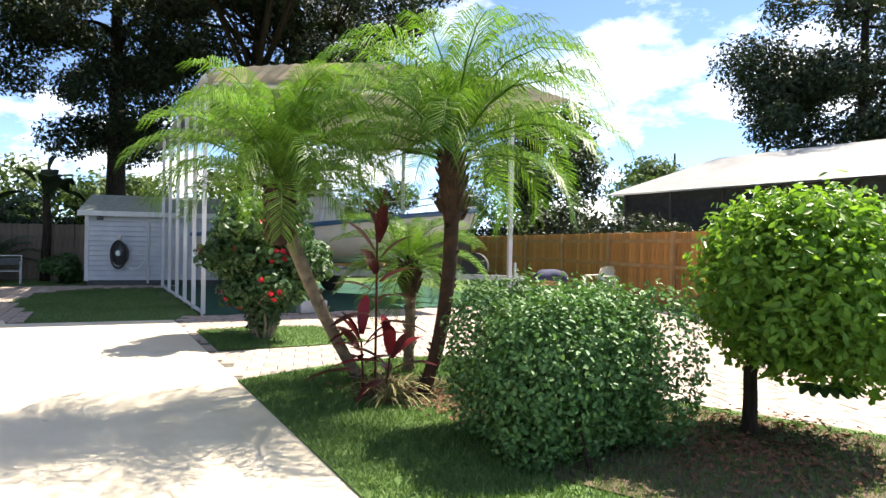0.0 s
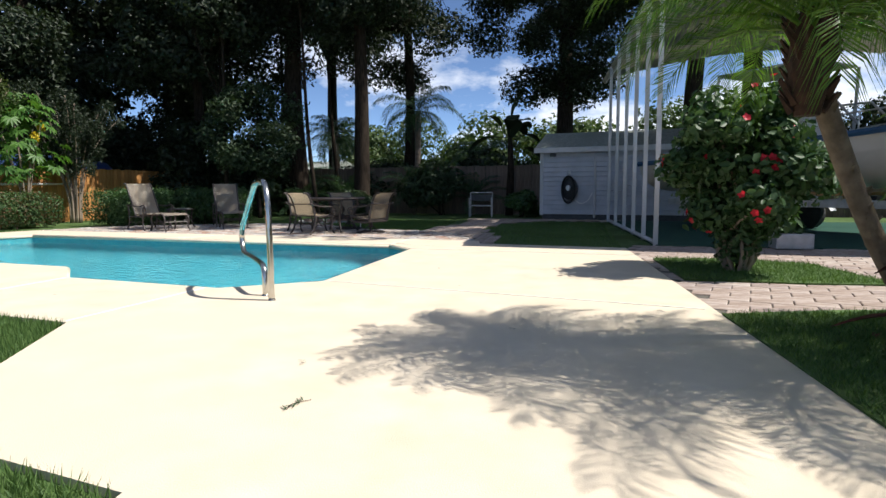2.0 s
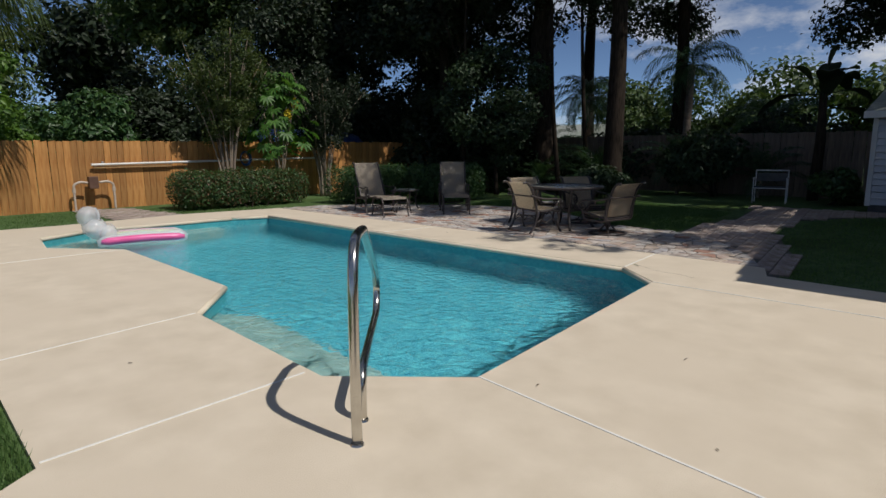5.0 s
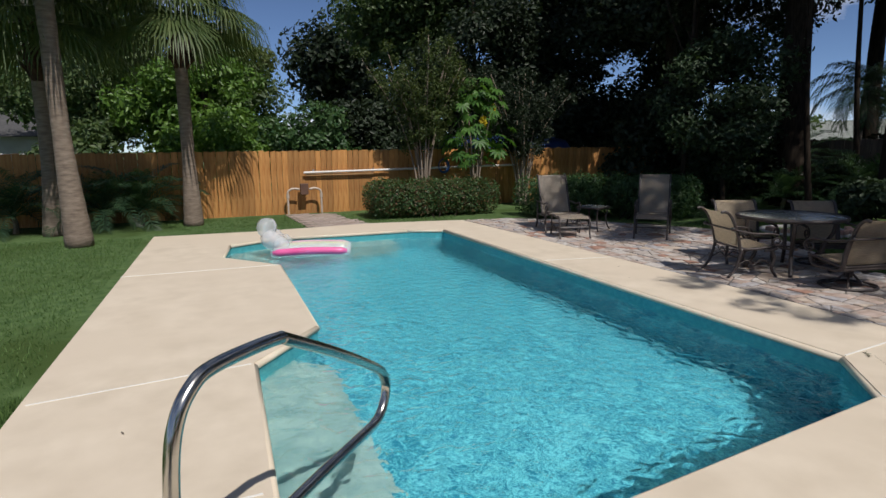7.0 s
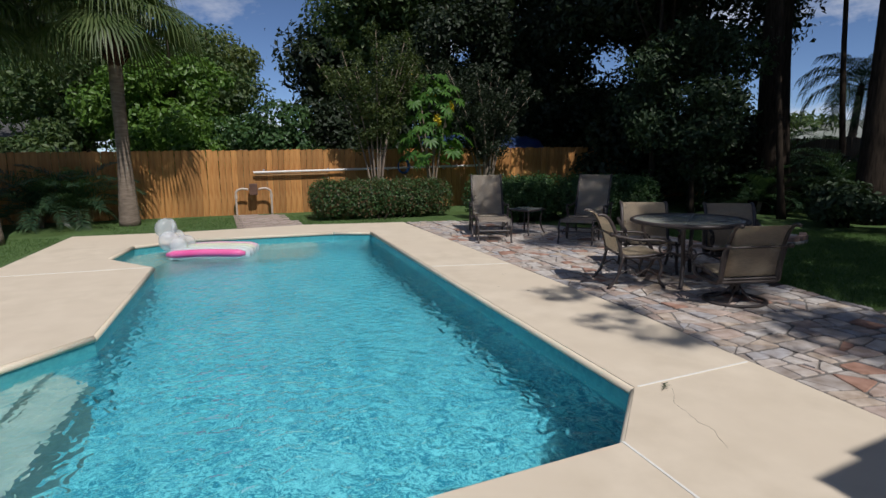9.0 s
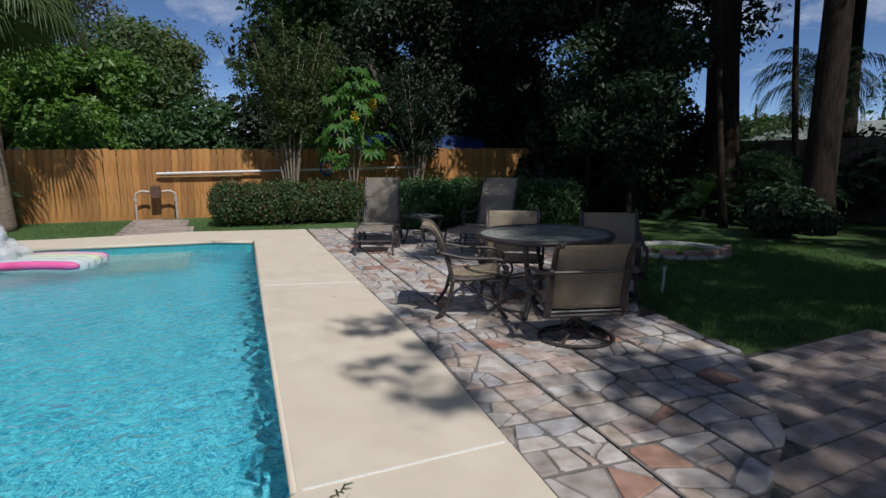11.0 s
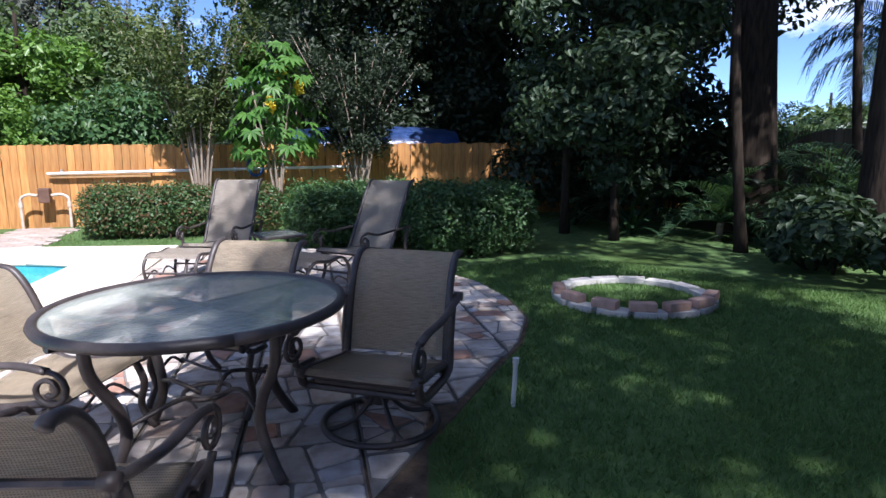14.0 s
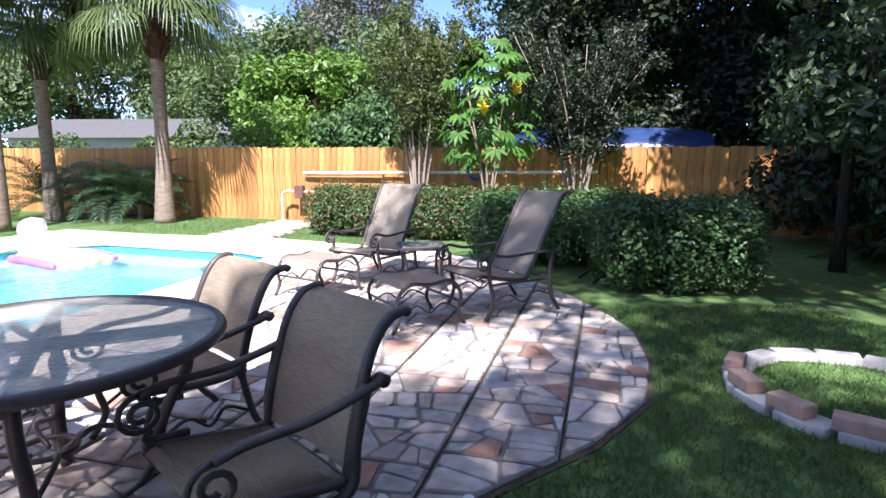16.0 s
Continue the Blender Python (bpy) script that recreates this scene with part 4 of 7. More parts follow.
def strap_clump(name, x, y, n, length, width, leaf, label, seed, category="plant", el=(1.4, 0.4), droop=1.4, arch=True):
    rng = np.random.default_rng(seed)
    t = thing(name, x, y, -0.03, 0, label, category)
    V, F = [], []
    for k in range(n):
        az, e = rng.random() * 6.283, el[0] + (el[1] - el[0]) * rng.random()
        L = length * (0.6 + 0.6 * rng.random())
        d = np.array([math.cos(az), math.sin(az), 0])
        s = np.array([-d[1], d[0], 0])
        p = np.array([0.06 * rng.normal(), 0.06 * rng.normal(), 0.0])
        n0 = len(V)
        for i in range(6):
            u = i / 5
            w = width * (0.35 + math.sin(math.pi * (0.12 + 0.86 * u)) * 0.65) * 0.5
            V += [p - s * w, p + s * w]
            a = e - droop * u
            p = p + L / 5 * (d * math.cos(a) + np.array([0, 0, math.sin(a)]))
        for i in range(5):
            a = n0 + 2 * i
            F += [(a, a + 1, a + 3), (a, a + 3, a + 2)]
    V = np.array(V)
    V[:, 2] = np.maximum(V[:, 2], 0.01)
    bulk("leaves", V, np.array(F), M[leaf], t)
    return t


def broad_leaf(V, F, p, d, up, L, W, sag=0.25):
    """A long broad leaf with a midrib fold."""
    s = np.cross(d, up)
    s /= np.linalg.norm(s)
    n0 = len(V)
    for i in range(6):
        u = i / 5
        c = p + d * L * u + np.array([0, 0, -sag * L * u * u])
        w = W * 0.5 * math.sin(math.pi * min(0.98, 0.08 + 0.88 * u)) ** 0.7
        V += [c - s * w + up * w * 0.3, c, c + s * w + up * w * 0.3]
    for i in range(5):
        a = n0 + 3 * i
        F += [(a, a + 1, a + 4), (a, a + 4, a + 3), (a + 1, a + 2, a + 5), (a + 1, a + 5, a + 4)]


def big_leaf_plant(name, x, y, h, n, L, W, leaf, label, seed, stem_r=0.06, spread=1.0, bark="bark", e=(1.3, 0.1), stalk=0.5, category="plant", flat=False):
    """Banana-like plant: stem, stalks and big leaves."""
    rng = np.random.default_rng(seed)
    t = thing(name, x, y, -0.04, 0, label, category)
    part("stem", tubed([(0, 0, 0), (0.06, 0, h * 0.5), (0, 0.05, h)], [stem_r, stem_r * 0.85, stem_r * 0.5], 8), M[bark], t, "", True)
    V, F = [], []
    st = bmesh.new()
    for k in range(n):
        az = rng.random() * 6.283 if not flat else (0.3 if k % 2 else 3.4) + 0.2 * rng.normal()
        el = e[0] + (e[1] - e[0]) * (k + 0.5) / n
        d = np.array([math.cos(az) * math.cos(el), math.sin(az) * math.cos(el), math.sin(el)]) * spread
        d /= np.linalg.norm(d)
        up = np.array([-math.cos(az) * math.sin(el), -math.sin(az) * math.sin(el), math.cos(el)])
        a = np.array([0, 0, h * (0.75 + 0.25 * rng.random())])
        b = a + d * stalk * (0.7 + 0.6 * rng.random())
        tube(st, [Vector(a), Vector(b)], [0.018, 0.012], 5)
        broad_leaf(V, F, b, d, up, L * (0.7 + 0.5 * rng.random()), W * (0.8 + 0.4 * rng.random()), 0.3 + 0.3 * rng.random())
    part("stalks", st, M[leaf], t)
    bulk("leaves", np.array(V), np.array(F), M[leaf], t)
    return t


# ---- furniture ----
def sheet(profile, half, thick=0.012, crown=0.0):
    """A sling: a profile of (x, z) swept over the width, with thickness."""
    bm = bmesh.new()
    pts = smoothed([(x, 0, z) for x, z in profile], 5)
    rows = []
    for p in pts:
        rows.append([bm.verts.new((p.x - crown * (1 - f * f), f * half, p.z)) for f in (-1, -0.5, 0, 0.5, 1)])
    for a, b in zip(rows, rows[1:]):
        for k in range(4):
            bm.faces.new((a[k], a[k + 1], b[k + 1], b[k]))
    bmesh.ops.solidify(bm, geom=bm.faces[:], thickness=thick)
    return bm


def scroll(cx, y, cz, r, turns=1.6, start=1.57, sgn=-1):
    return [(cx + r * (1 - 0.75 * u) * math.cos(start + sgn * turns * 2 * math.pi * u), y, cz + r * (1 - 0.75 * u) * math.sin(start + sgn * turns * 2 * math.pi * u)) for u in np.linspace(0, 1, 22)]


def sling_chair(x, y, rz, swivel, label):
    c = thing("dining_chair", x, y, 0.0, rz, label, "chair", "chairs round the patio table")
    c.scale = (1.0, 1.04, 0.915)
    W = 0.26
    low = 0.05 if swivel else 0.0
    back = [(-0.20, 0.43 - 2 * low), (-0.235, 0.58 - low), (-0.30, 0.76), (-0.37, 0.87), (-0.44, 0.895)]
    seat = [(0.27, 0.405 - low), (0.22, 0.425 - low), (0.05, 0.40 - low), (-0.12, 0.395 - 1.5 * low), (-0.19, 0.42 - 2 * low)]
    part("backrest", sheet(back, W, 0.01, 0.02), M["sling"], c, "tan woven sling back", True)
    part("seat", sheet(seat, W, 0.01, 0.0), M["sling"], c, "tan woven sling seat", True)
    for s in (-1, 1):
        part("back_frame", tubed(smoothed([(bx, s * (W + 0.012), bz) for bx, bz in [(-0.19, 0.36 - 2 * low)] + back + [(-0.465, 0.885)]], 4), 0.02, 8), M["bronze"], c, "", True)
        part("seat_frame", tubed(smoothed([(bx, s * (W + 0.012), bz - 0.01) for bx, bz in seat], 4), 0.019, 8), M["bronze"], c, "", True)
        yy = s * (W + 0.045)
        arm = smoothed([(-0.30, yy, 0.66), (-0.26, yy, 0.645), (-0.05, yy, 0.60), (0.15, yy, 0.595), (0.26, yy, 0.575)], 5)
        part("armrest", tubed(arm, 0.021, 8, 0.75), M["bronze"], c, "curved metal armrest", True)
        part("arm_scroll", tubed(scroll(0.26, yy, 0.49, 0.085), 0.012, 6), M["bronze"], c, "scrolled arm end", True)
        part("arm_support", tubed(smoothed([(0.26, yy, 0.405), (0.23, yy, 0.38), (0.10, yy, 0.37)], 4), 0.016, 6), M["bronze"], c, "", True)
        part("arm_knob", tubed([(-0.32, yy - 0.02, 0.665), (-0.32, yy + 0.02, 0.665)], 0.026, 10), M["bronze"], c, "", True)
    for bx, bz in ((-0.19, 0.40 - 2 * low), (0.24, 0.39 - low), (-0.30, 0.655)):
        part("cross_bar", tubed([(bx - 0.01, -W - 0.03, bz), (bx - 0.01, W + 0.03, bz)], 0.014, 6), M["bronze"], c)
    if swivel:
        for s in (-1, 1):
            yy = s * (W + 0.03)
            part("frame_side", tubed(smoothed([(-0.27, yy, 0.66), (-0.22, yy, 0.45), (-0.19, yy, 0.27), (0.0, yy, 0.25), (0.2, yy, 0.27), (0.25, yy, 0.38)], 4), 0.022, 8), M["bronze"], c, "", True)
        part("frame_bar", tubed([(-0.19, -W - 0.03, 0.265), (-0.19, W + 0.03, 0.265)], 0.02, 8), M["bronze"], c)
        part("frame_bar", tubed([(0.2, -W - 0.03, 0.27), (0.2, W + 0.03, 0.27)], 0.02, 8), M["bronze"], c)
        part("hub", tubed([(0, 0, 0.12), (0, 0, 0.31)], [0.04, 0.05], 12), M["bronze"], c)
        part("seat_plate", boxed(0.0, 0, 0.30, 0.42, 0.48, 0.02, 0.005), M["bronze"], c)
        part("base_ring", tubed([(0.28 * math.cos(a), 0.28 * math.sin(a), 0.018) for a in np.linspace(0, 2 * math.pi, 33)], 0.017, 8), M["bronze"], c, "round floor ring", True)
        for k in range(4):
            a = math.pi / 4 + k * math.pi / 2
            part("spoke", tubed(smoothed([(0.27 * math.cos(a), 0.27 * math.sin(a), 0.02), (0.14 * math.cos(a), 0.14 * math.sin(a), 0.05), (0.03 * math.cos(a), 0.03 * math.sin(a), 0.17)], 4), 0.013, 6), M["bronze"], c, "", True)
    else:
        for s in (-1, 1):
            yy = s * (W + 0.03)
            part("leg", tubed(smoothed([(0.20, yy, 0.39), (0.245, yy, 0.26), (0.22, yy, 0.12), (0.29, yy, 0.0)], 4), 0.018, 8), M["bronze"], c, "", True)
            part("leg", tubed(smoothed([(-0.18, yy, 0.40), (-0.21, yy, 0.25), (-0.25, yy, 0.12), (-0.34, yy, 0.0)], 4), 0.018, 8), M["bronze"], c, "", True)
            part("side_scroll", tubed(smoothed([(0.22, yy, 0.16), (0.08, yy, 0.24), (-0.02, yy, 0.17), (-0.1, yy, 0.24), (-0.23, yy, 0.17)], 4), 0.009, 6), M["bronze"], c, "", True)
        part("stretcher", tubed(smoothed([(0.0, -W - 0.03, 0.2), (0.06, 0, 0.17), (0.0, W + 0.03, 0.2)], 5), 0.009, 6), M["bronze"], c, "", True)
    return c


def patio_table():
    t = thing("patio_table", -5.72, 13.15, 0, 20, "round glass-topped patio table with bronze metal frame", "table")
    R, Z = 0.62, 0.70
    rim = tubed([(R * math.cos(a), R * math.sin(a), Z) for a in np.linspace(0, 2 * math.pi, 61)], 0.024, 8)
    part("rim", rim, M["bronze"], t, "dark metal rim", True)
    top = part("glass_top", tubed([(0, 0, Z + 0.002), (0, 0, Z + 0.010)], R - 0.012, 60), M["glass"], t, "rippled glass top")
    top.visible_shadow = False
    for k in range(2):
        a = k * math.pi / 2 + 0.4
        part("cross_rail", tubed([(R * math.cos(a), R * math.sin(a), Z - 0.016), (-R * math.cos(a), -R * math.sin(a), Z - 0.026)], 0.027, 8), M["bronze"], t)
    for k in range(4):
        a = k * math.pi / 2 + 0.4
        q = [(0.50, Z - 0.02), (0.485, 0.52), (0.40, 0.36), (0.37, 0.22), (0.44, 0.08), (0.50, 0.0)]
        part("leg", tubed(smoothed([(r * math.cos(a), r * math.sin(a), z) for r, z in q], 4), 0.024, 8), M["bronze"], t, "curved metal leg", True)
        part("brace", tubed(smoothed([(0.375 * math.cos(a), 0.375 * math.sin(a), 0.26), (0.18 * math.cos(a + 0.3), 0.18 * math.sin(a + 0.3), 0.32), (0.05 * math.cos(a), 0.05 * math.sin(a), 0.27)], 4), 0.011, 6), M["bronze"], t, "", True)
    part("brace_ring", tubed([(0.10 * math.cos(a), 0.10 * math.sin(a), 0.29) for a in np.linspace(0, 2 * math.pi, 20)], 0.011, 6), M["bronze"], t, "", True)


def lounge_chair(x, y, rz, label):
    """A reclining sling chair; its back's top is at its own (-0.62, 0, 1.05)."""
    c = thing("lounge_chair", x, y, 0, rz, label, "lounge chair", "reclining chairs on the patio")
    W = 0.27
    back = [(-0.17, 0.34), (-0.27, 0.52), (-0.42, 0.80), (-0.52, 0.98), (-0.58, 1.045), (-0.64, 1.05)]
    seat = [(0.36, 0.36), (0.30, 0.385), (0.10, 0.345), (-0.08, 0.32), (-0.16, 0.335)]
    part("backrest", sheet(back, W, 0.01, 0.015), M["sling_grey"], c, "grey-tan woven sling back", True)
    part("seat", sheet(seat, W, 0.01), M["sling_grey"], c, "grey-tan woven sling seat", True)
    for s in (-1, 1):
        yy = s * (W + 0.012)
        part("back_frame", tubed(smoothed([(bx, yy, bz) for bx, bz in [(-0.15, 0.30)] + back], 4), 0.018, 8), M["bronze"], c, "", True)
        part("seat_frame", tubed(smoothed([(bx, yy, bz - 0.01) for bx, bz in seat], 4), 0.017, 8), M["bronze"], c, "", True)
        ya = s * (W + 0.045)
        part("armrest", tubed(smoothed([(-0.50, ya, 0.55), (-0.2, ya, 0.545), (0.08, ya, 0.53), (0.25, ya, 0.565), (0.31, ya, 0.555)], 5), 0.018, 8, 0.75), M["bronze"], c, "curved metal armrest", True)
        part("arm_scroll", tubed(scroll(0.31, ya, 0.485, 0.07), 0.011, 6), M["bronze"], c, "scrolled arm end", True)
        part("leg", tubed(smoothed([(0.26, ya, 0.50), (0.25, ya, 0.34), (0.21, ya, 0.16), (0.28, ya, 0.0)], 4), 0.018, 8), M["bronze"], c, "", True)
        part("leg", tubed(smoothed([(-0.44, ya, 0.545), (-0.40, ya, 0.36), (-0.42, ya, 0.16), (-0.52, ya, 0.0)], 4), 0.018, 8), M["bronze"], c, "", True)
        part("side_rail", tubed([(0.23, ya, 0.30), (-0.41, ya, 0.30)], 0.013, 6), M["bronze"], c)
        part("side_scroll", tubed(smoothed([(0.22, ya, 0.14), (0.05, ya, 0.2), (-0.1, ya, 0.12), (-0.25, ya, 0.2), (-0.42, ya, 0.15)], 4), 0.008, 6), M["bronze"], c, "", True)
    for bx, bz in ((-0.15, 0.30), (0.30, 0.34), (-0.41, 0.30)):
        part("cross_bar", tubed([(bx, -W - 0.045, bz), (bx, W + 0.045, bz)], 0.012, 6), M["bronze"], c)
    return c


def ottoman(x, y, rz):
    o = thing("footstool", x, y, 0, rz, "sling footstool with bronze metal scroll legs", "footstool", "footstools before the reclining chairs")
    part("sling", sheet([(0.26, 0.345), (0.19, 0.385), (0.0, 0.37), (-0.19, 0.385), (-0.26, 0.345)], 0.26, 0.01), M["sling_grey"], o, "grey-tan woven sling", True)
    for s in (-1, 1):
        yy = s * 0.272
        part("side_frame", tubed(smoothed([(0.33, yy, 0.0), (0.27, yy, 0.12), (0.29, yy, 0.26), (0.19, yy, 0.375), (0.0, yy, 0.36), (-0.19, yy, 0.375), (-0.29, yy, 0.26), (-0.27, yy, 0.12), (-0.33, yy, 0.0)], 4), 0.016, 8), M["bronze"], o, "", True)
        part("side_scroll", tubed(smoothed([(0.27, yy, 0.13), (0.12, yy, 0.2), (0.0, yy, 0.13), (-0.12, yy, 0.2), (-0.27, yy, 0.13)], 4), 0.008, 6), M["bronze"], o, "", True)
    for bx in (-0.27, 0.27):
        part("stretcher", tubed([(bx, -0.272, 0.2), (bx, 0.272, 0.2)], 0.011, 6), M["bronze"], o)


def side_table(x, y):
    t = thing("side_table", x, y, 0, 25, "small square bronze side table with glass top", "side table")
    part("top_frame", boxed(0, 0, 0.44, 0.5, 0.5, 0.03, 0.012), M["bronze"], t)
    part("glass_top", boxed(0, 0, 0.461, 0.44, 0.44, 0.008), M["glass"], t, "rippled glass top")
    for sx in (-1, 1):
        for sy in (-1, 1):
            part("leg", tubed(smoothed([(sx * 0.21, sy * 0.21, 0.43), (sx * 0.18, sy * 0.18, 0.25), (sx * 0.2, sy * 0.2, 0.1), (sx * 0.24, sy * 0.24, 0)], 4), 0.015, 8), M["bronze"], t, "", True)
    part("shelf_ring", tubed([(0.17 * math.cos(a), 0.17 * math.sin(a), 0.18) for a in np.linspace(0, 6.2832, 20)], 0.009, 6), M["bronze"], t)


def pool_rail():
    r = thing("pool_handrail", 0, 0, 0, 0, "stainless steel pool handrail beside the steps", "handrail")
    o, d = Vector((-2.268, 5.975, 0)), Vector((-0.725, 0.689, 0)).normalized()
    P = lambda s, z: o + d * s + Vector((0, 0, z))
    pts = smoothed([P(0, 0), P(0.0, 0.35), P(0.02, 0.70), P(0.06, 0.85), P(0.13, 0.925), P(0.21, 0.95), P(0.38, 0.95), P(0.55, 0.938), P(0.61, 0.915), P(0.95, 0.745), P(1.29, 0.555), P(1.385, 0.475), P(1.41, 0.395), P(1.36, 0.305), P(1.27, 0.265), P(1.05, 0.262), P(0.70, 0.262), P(0.38, 0.25), P(0.285, 0.22), P(0.255, 0.13), P(0.25, 0.0)], 5)
    part("tube", tubed(pts, 0.025, 14), M["steel"], r, "", True)
    for s in (0, 0.25):
        part("collar", tubed([P(s, 0.0), P(s, 0.008)], [0.034, 0.030], 16), M["steel"], r)


def pool_float():
    f = thing("pool_float", -10.5, 7.75, -0.13, 75, "clear inflatable pool lounger with pink and lime stripes", "pool float")
    bm = bmesh.new()
    for y in (-0.28, -0.09, 0.09, 0.28):
        tube(bm, smoothed([(-0.55, y, 0.06), (0, y, 0.09), (0.75, y, 0.07)], 6), [0.05] + [0.1] * 11 + [0.06], 10)
    part("bed", bm, M["vinyl"], f, "clear ribbed bed", True)
    bm = bmesh.new()
    for x, z, r, w in ((-0.40, 0.17, 0.14, 0.30), (-0.55, 0.25, 0.16, 0.26), (-0.60, 0.43, 0.17, 0.09)):
        tube(bm, smoothed([(x + 0.06, -w, z), (x - 0.04, 0, z + 0.03), (x + 0.06, w, z)], 6), [r * 0.45] + [r * 0.85] + [r] * 9 + [r * 0.85] + [r * 0.45], 12)
    part("headrest", bm, M["vinyl"], f, "clear puffed headrest", True)
    for y, m in ((-0.40, "pink"), (0.40, "pink"), (0.19, "lime")):
        part("stripe", tubed(smoothed([(-0.5, y, 0.09), (0.1, y, 0.11), (0.7, y, 0.09)], 6), [0.03] + [0.06] * 11 + [0.03], 10), M[m], f, m + " vinyl tube", True)


def fence_pipes():
    p = thing("pipe_manifold", -15.78, 8.62, -0.1, 0, "pale water pipes with brown control box at the fence", "pipes")
    for y0, y1 in ((-0.42, -0.1), (0.1, 0.42)):
        s = -1 if y0 < 0 else 1
        part("riser", tubed(smoothed([(0.1, s * 0.42, 0), (0.1, s * 0.42, 0.55), (0.1, s * 0.40, 0.68), (0.1, s * 0.28, 0.74), (0.1, s * 0.12, 0.72)], 4), 0.027, 8), M["copper_pipe"], p, "", True)
        part("coupling", tubed([(0.1, s * 0.42, 0.5), (0.1, s * 0.42, 0.6)], 0.038, 10), M["copper_pipe"], p)
    part("control_box", boxed(0.07, 0, 0.72, 0.14, 0.2, 0.28, 0.015), M["box_brown"], p)
    q = thing("wall_pipe", -15.86, 9.9, 0, 0, "long white pipe fixed along the fence", "pipe")
    part("tube", tubed([(0.02, -1.25, 1.03), (0.02, 5.0, 1.10)], 0.028, 8), M["pvc"], q)
    for y in (-1.0, 0.6, 2.2, 3.8):
        part("clip", boxed(0.0, y, 1.06, 0.05, 0.04, 0.09), M["galv"], q)
    part("batten", boxed(-0.005, -0.3, 0.97, 0.03, 1.8, 0.05), M["rail_wood"], q)


def fire_ring():
    g = "bricks of the fire ring"
    rng = random.Random(4)
    cx, cy, R = -7.95, 16.6, 0.68
    n = 15
    for k in range(n):
        a = 2 * math.pi * k / n + 0.1
        bm = boxed(0, 0, 0, 0.15, 0.27, 0.06, 0.01)
        ob = part("ring_block", bm, M["block"], None)
        ob.matrix_world = pose(cx + R * math.cos(a), cy + R * math.sin(a), 0.0 + rng.uniform(-0.004, 0.004), rng.uniform(-2, 2), rng.uniform(-2, 2), math.degrees(a) + rng.uniform(-5, 5))
        tagged(ob, "grey weathered concrete edging block in the grass", "block", g)
    for k, da in ((0, -1.95), (1, -1.45), (2, -0.95), (3, -0.5), (4, -0.08), (5, 0.35), (6, 0.75)):
        ob = part("ring_brick", boxed(0, 0, 0, 0.11, 0.22, 0.075, 0.01), M["red_brick"], None)
        a = da + 0.1
        ob.matrix_world = pose(cx + (R + 0.01) * math.cos(a), cy + (R + 0.01) * math.sin(a), 0.066, 0, 0, math.degrees(a) + rng.uniform(-9, 9))
        tagged(ob, "loose red clay brick laid on the ring", "brick", g)


def garden_chair(x, y, rz):
    c = thing("garden_chair", x, y, -0.02, rz, "white tubular metal garden chair by the fence", "chair")
    for s in (-1, 1):
        part("leg", tubed([(0.24, s * 0.42, 0), (0.24, s * 0.42, 0.66)], 0.018, 6), M["white_metal"], c)
        part("leg", tubed([(-0.24, s * 0.42, 0), (-0.28, s * 0.42, 0.86)], 0.018, 6), M["white_metal"], c)
        part("armrest", boxed(0, s * 0.42, 0.66, 0.54, 0.05, 0.03, 0.008), M["white_metal"], c)
        part("side_bar", tubed([(0.24, s * 0.42, 0.2), (-0.24, s * 0.42, 0.2)], 0.012, 6), M["white_metal"], c)
    part("seat", boxed(0, 0, 0.42, 0.48, 0.82, 0.03, 0.01), M["dark_plastic"], c, "dark seat")
    part("back_panel", boxed(-0.265, 0, 0.68, 0.02, 0.80, 0.22, 0.006), M["dark_plastic"], c, "dark back")
    part("top_bar", tubed([(-0.28, -0.42, 0.86), (-0.28, 0.42, 0.86)], 0.018, 6), M["white_metal"], c)
    part("front_bar", tubed([(0.24, -0.42, 0.40), (0.24, 0.42, 0.40)], 0.015, 6), M["white_metal"], c)
    return c


# ---- build: structure ----
build_ground()
build_deck()
build_pool()
build_fence("fence_west", (-15.95, 22.9), (-15.95, -14.0), 1.60, M["fence"], "new cedar board fence lit by the sun", -1)
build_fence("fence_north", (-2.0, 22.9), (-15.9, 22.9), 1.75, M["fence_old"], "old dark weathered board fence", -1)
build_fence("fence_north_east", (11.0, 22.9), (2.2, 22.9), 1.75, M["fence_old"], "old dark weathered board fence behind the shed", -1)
build_fence("fence_east", (9.2, -6.0), (11.0, 22.9), 1.66, M["fence"], "cedar board fence with rails and posts showing", 1)
build_shed()
build_carport()
build_boat()


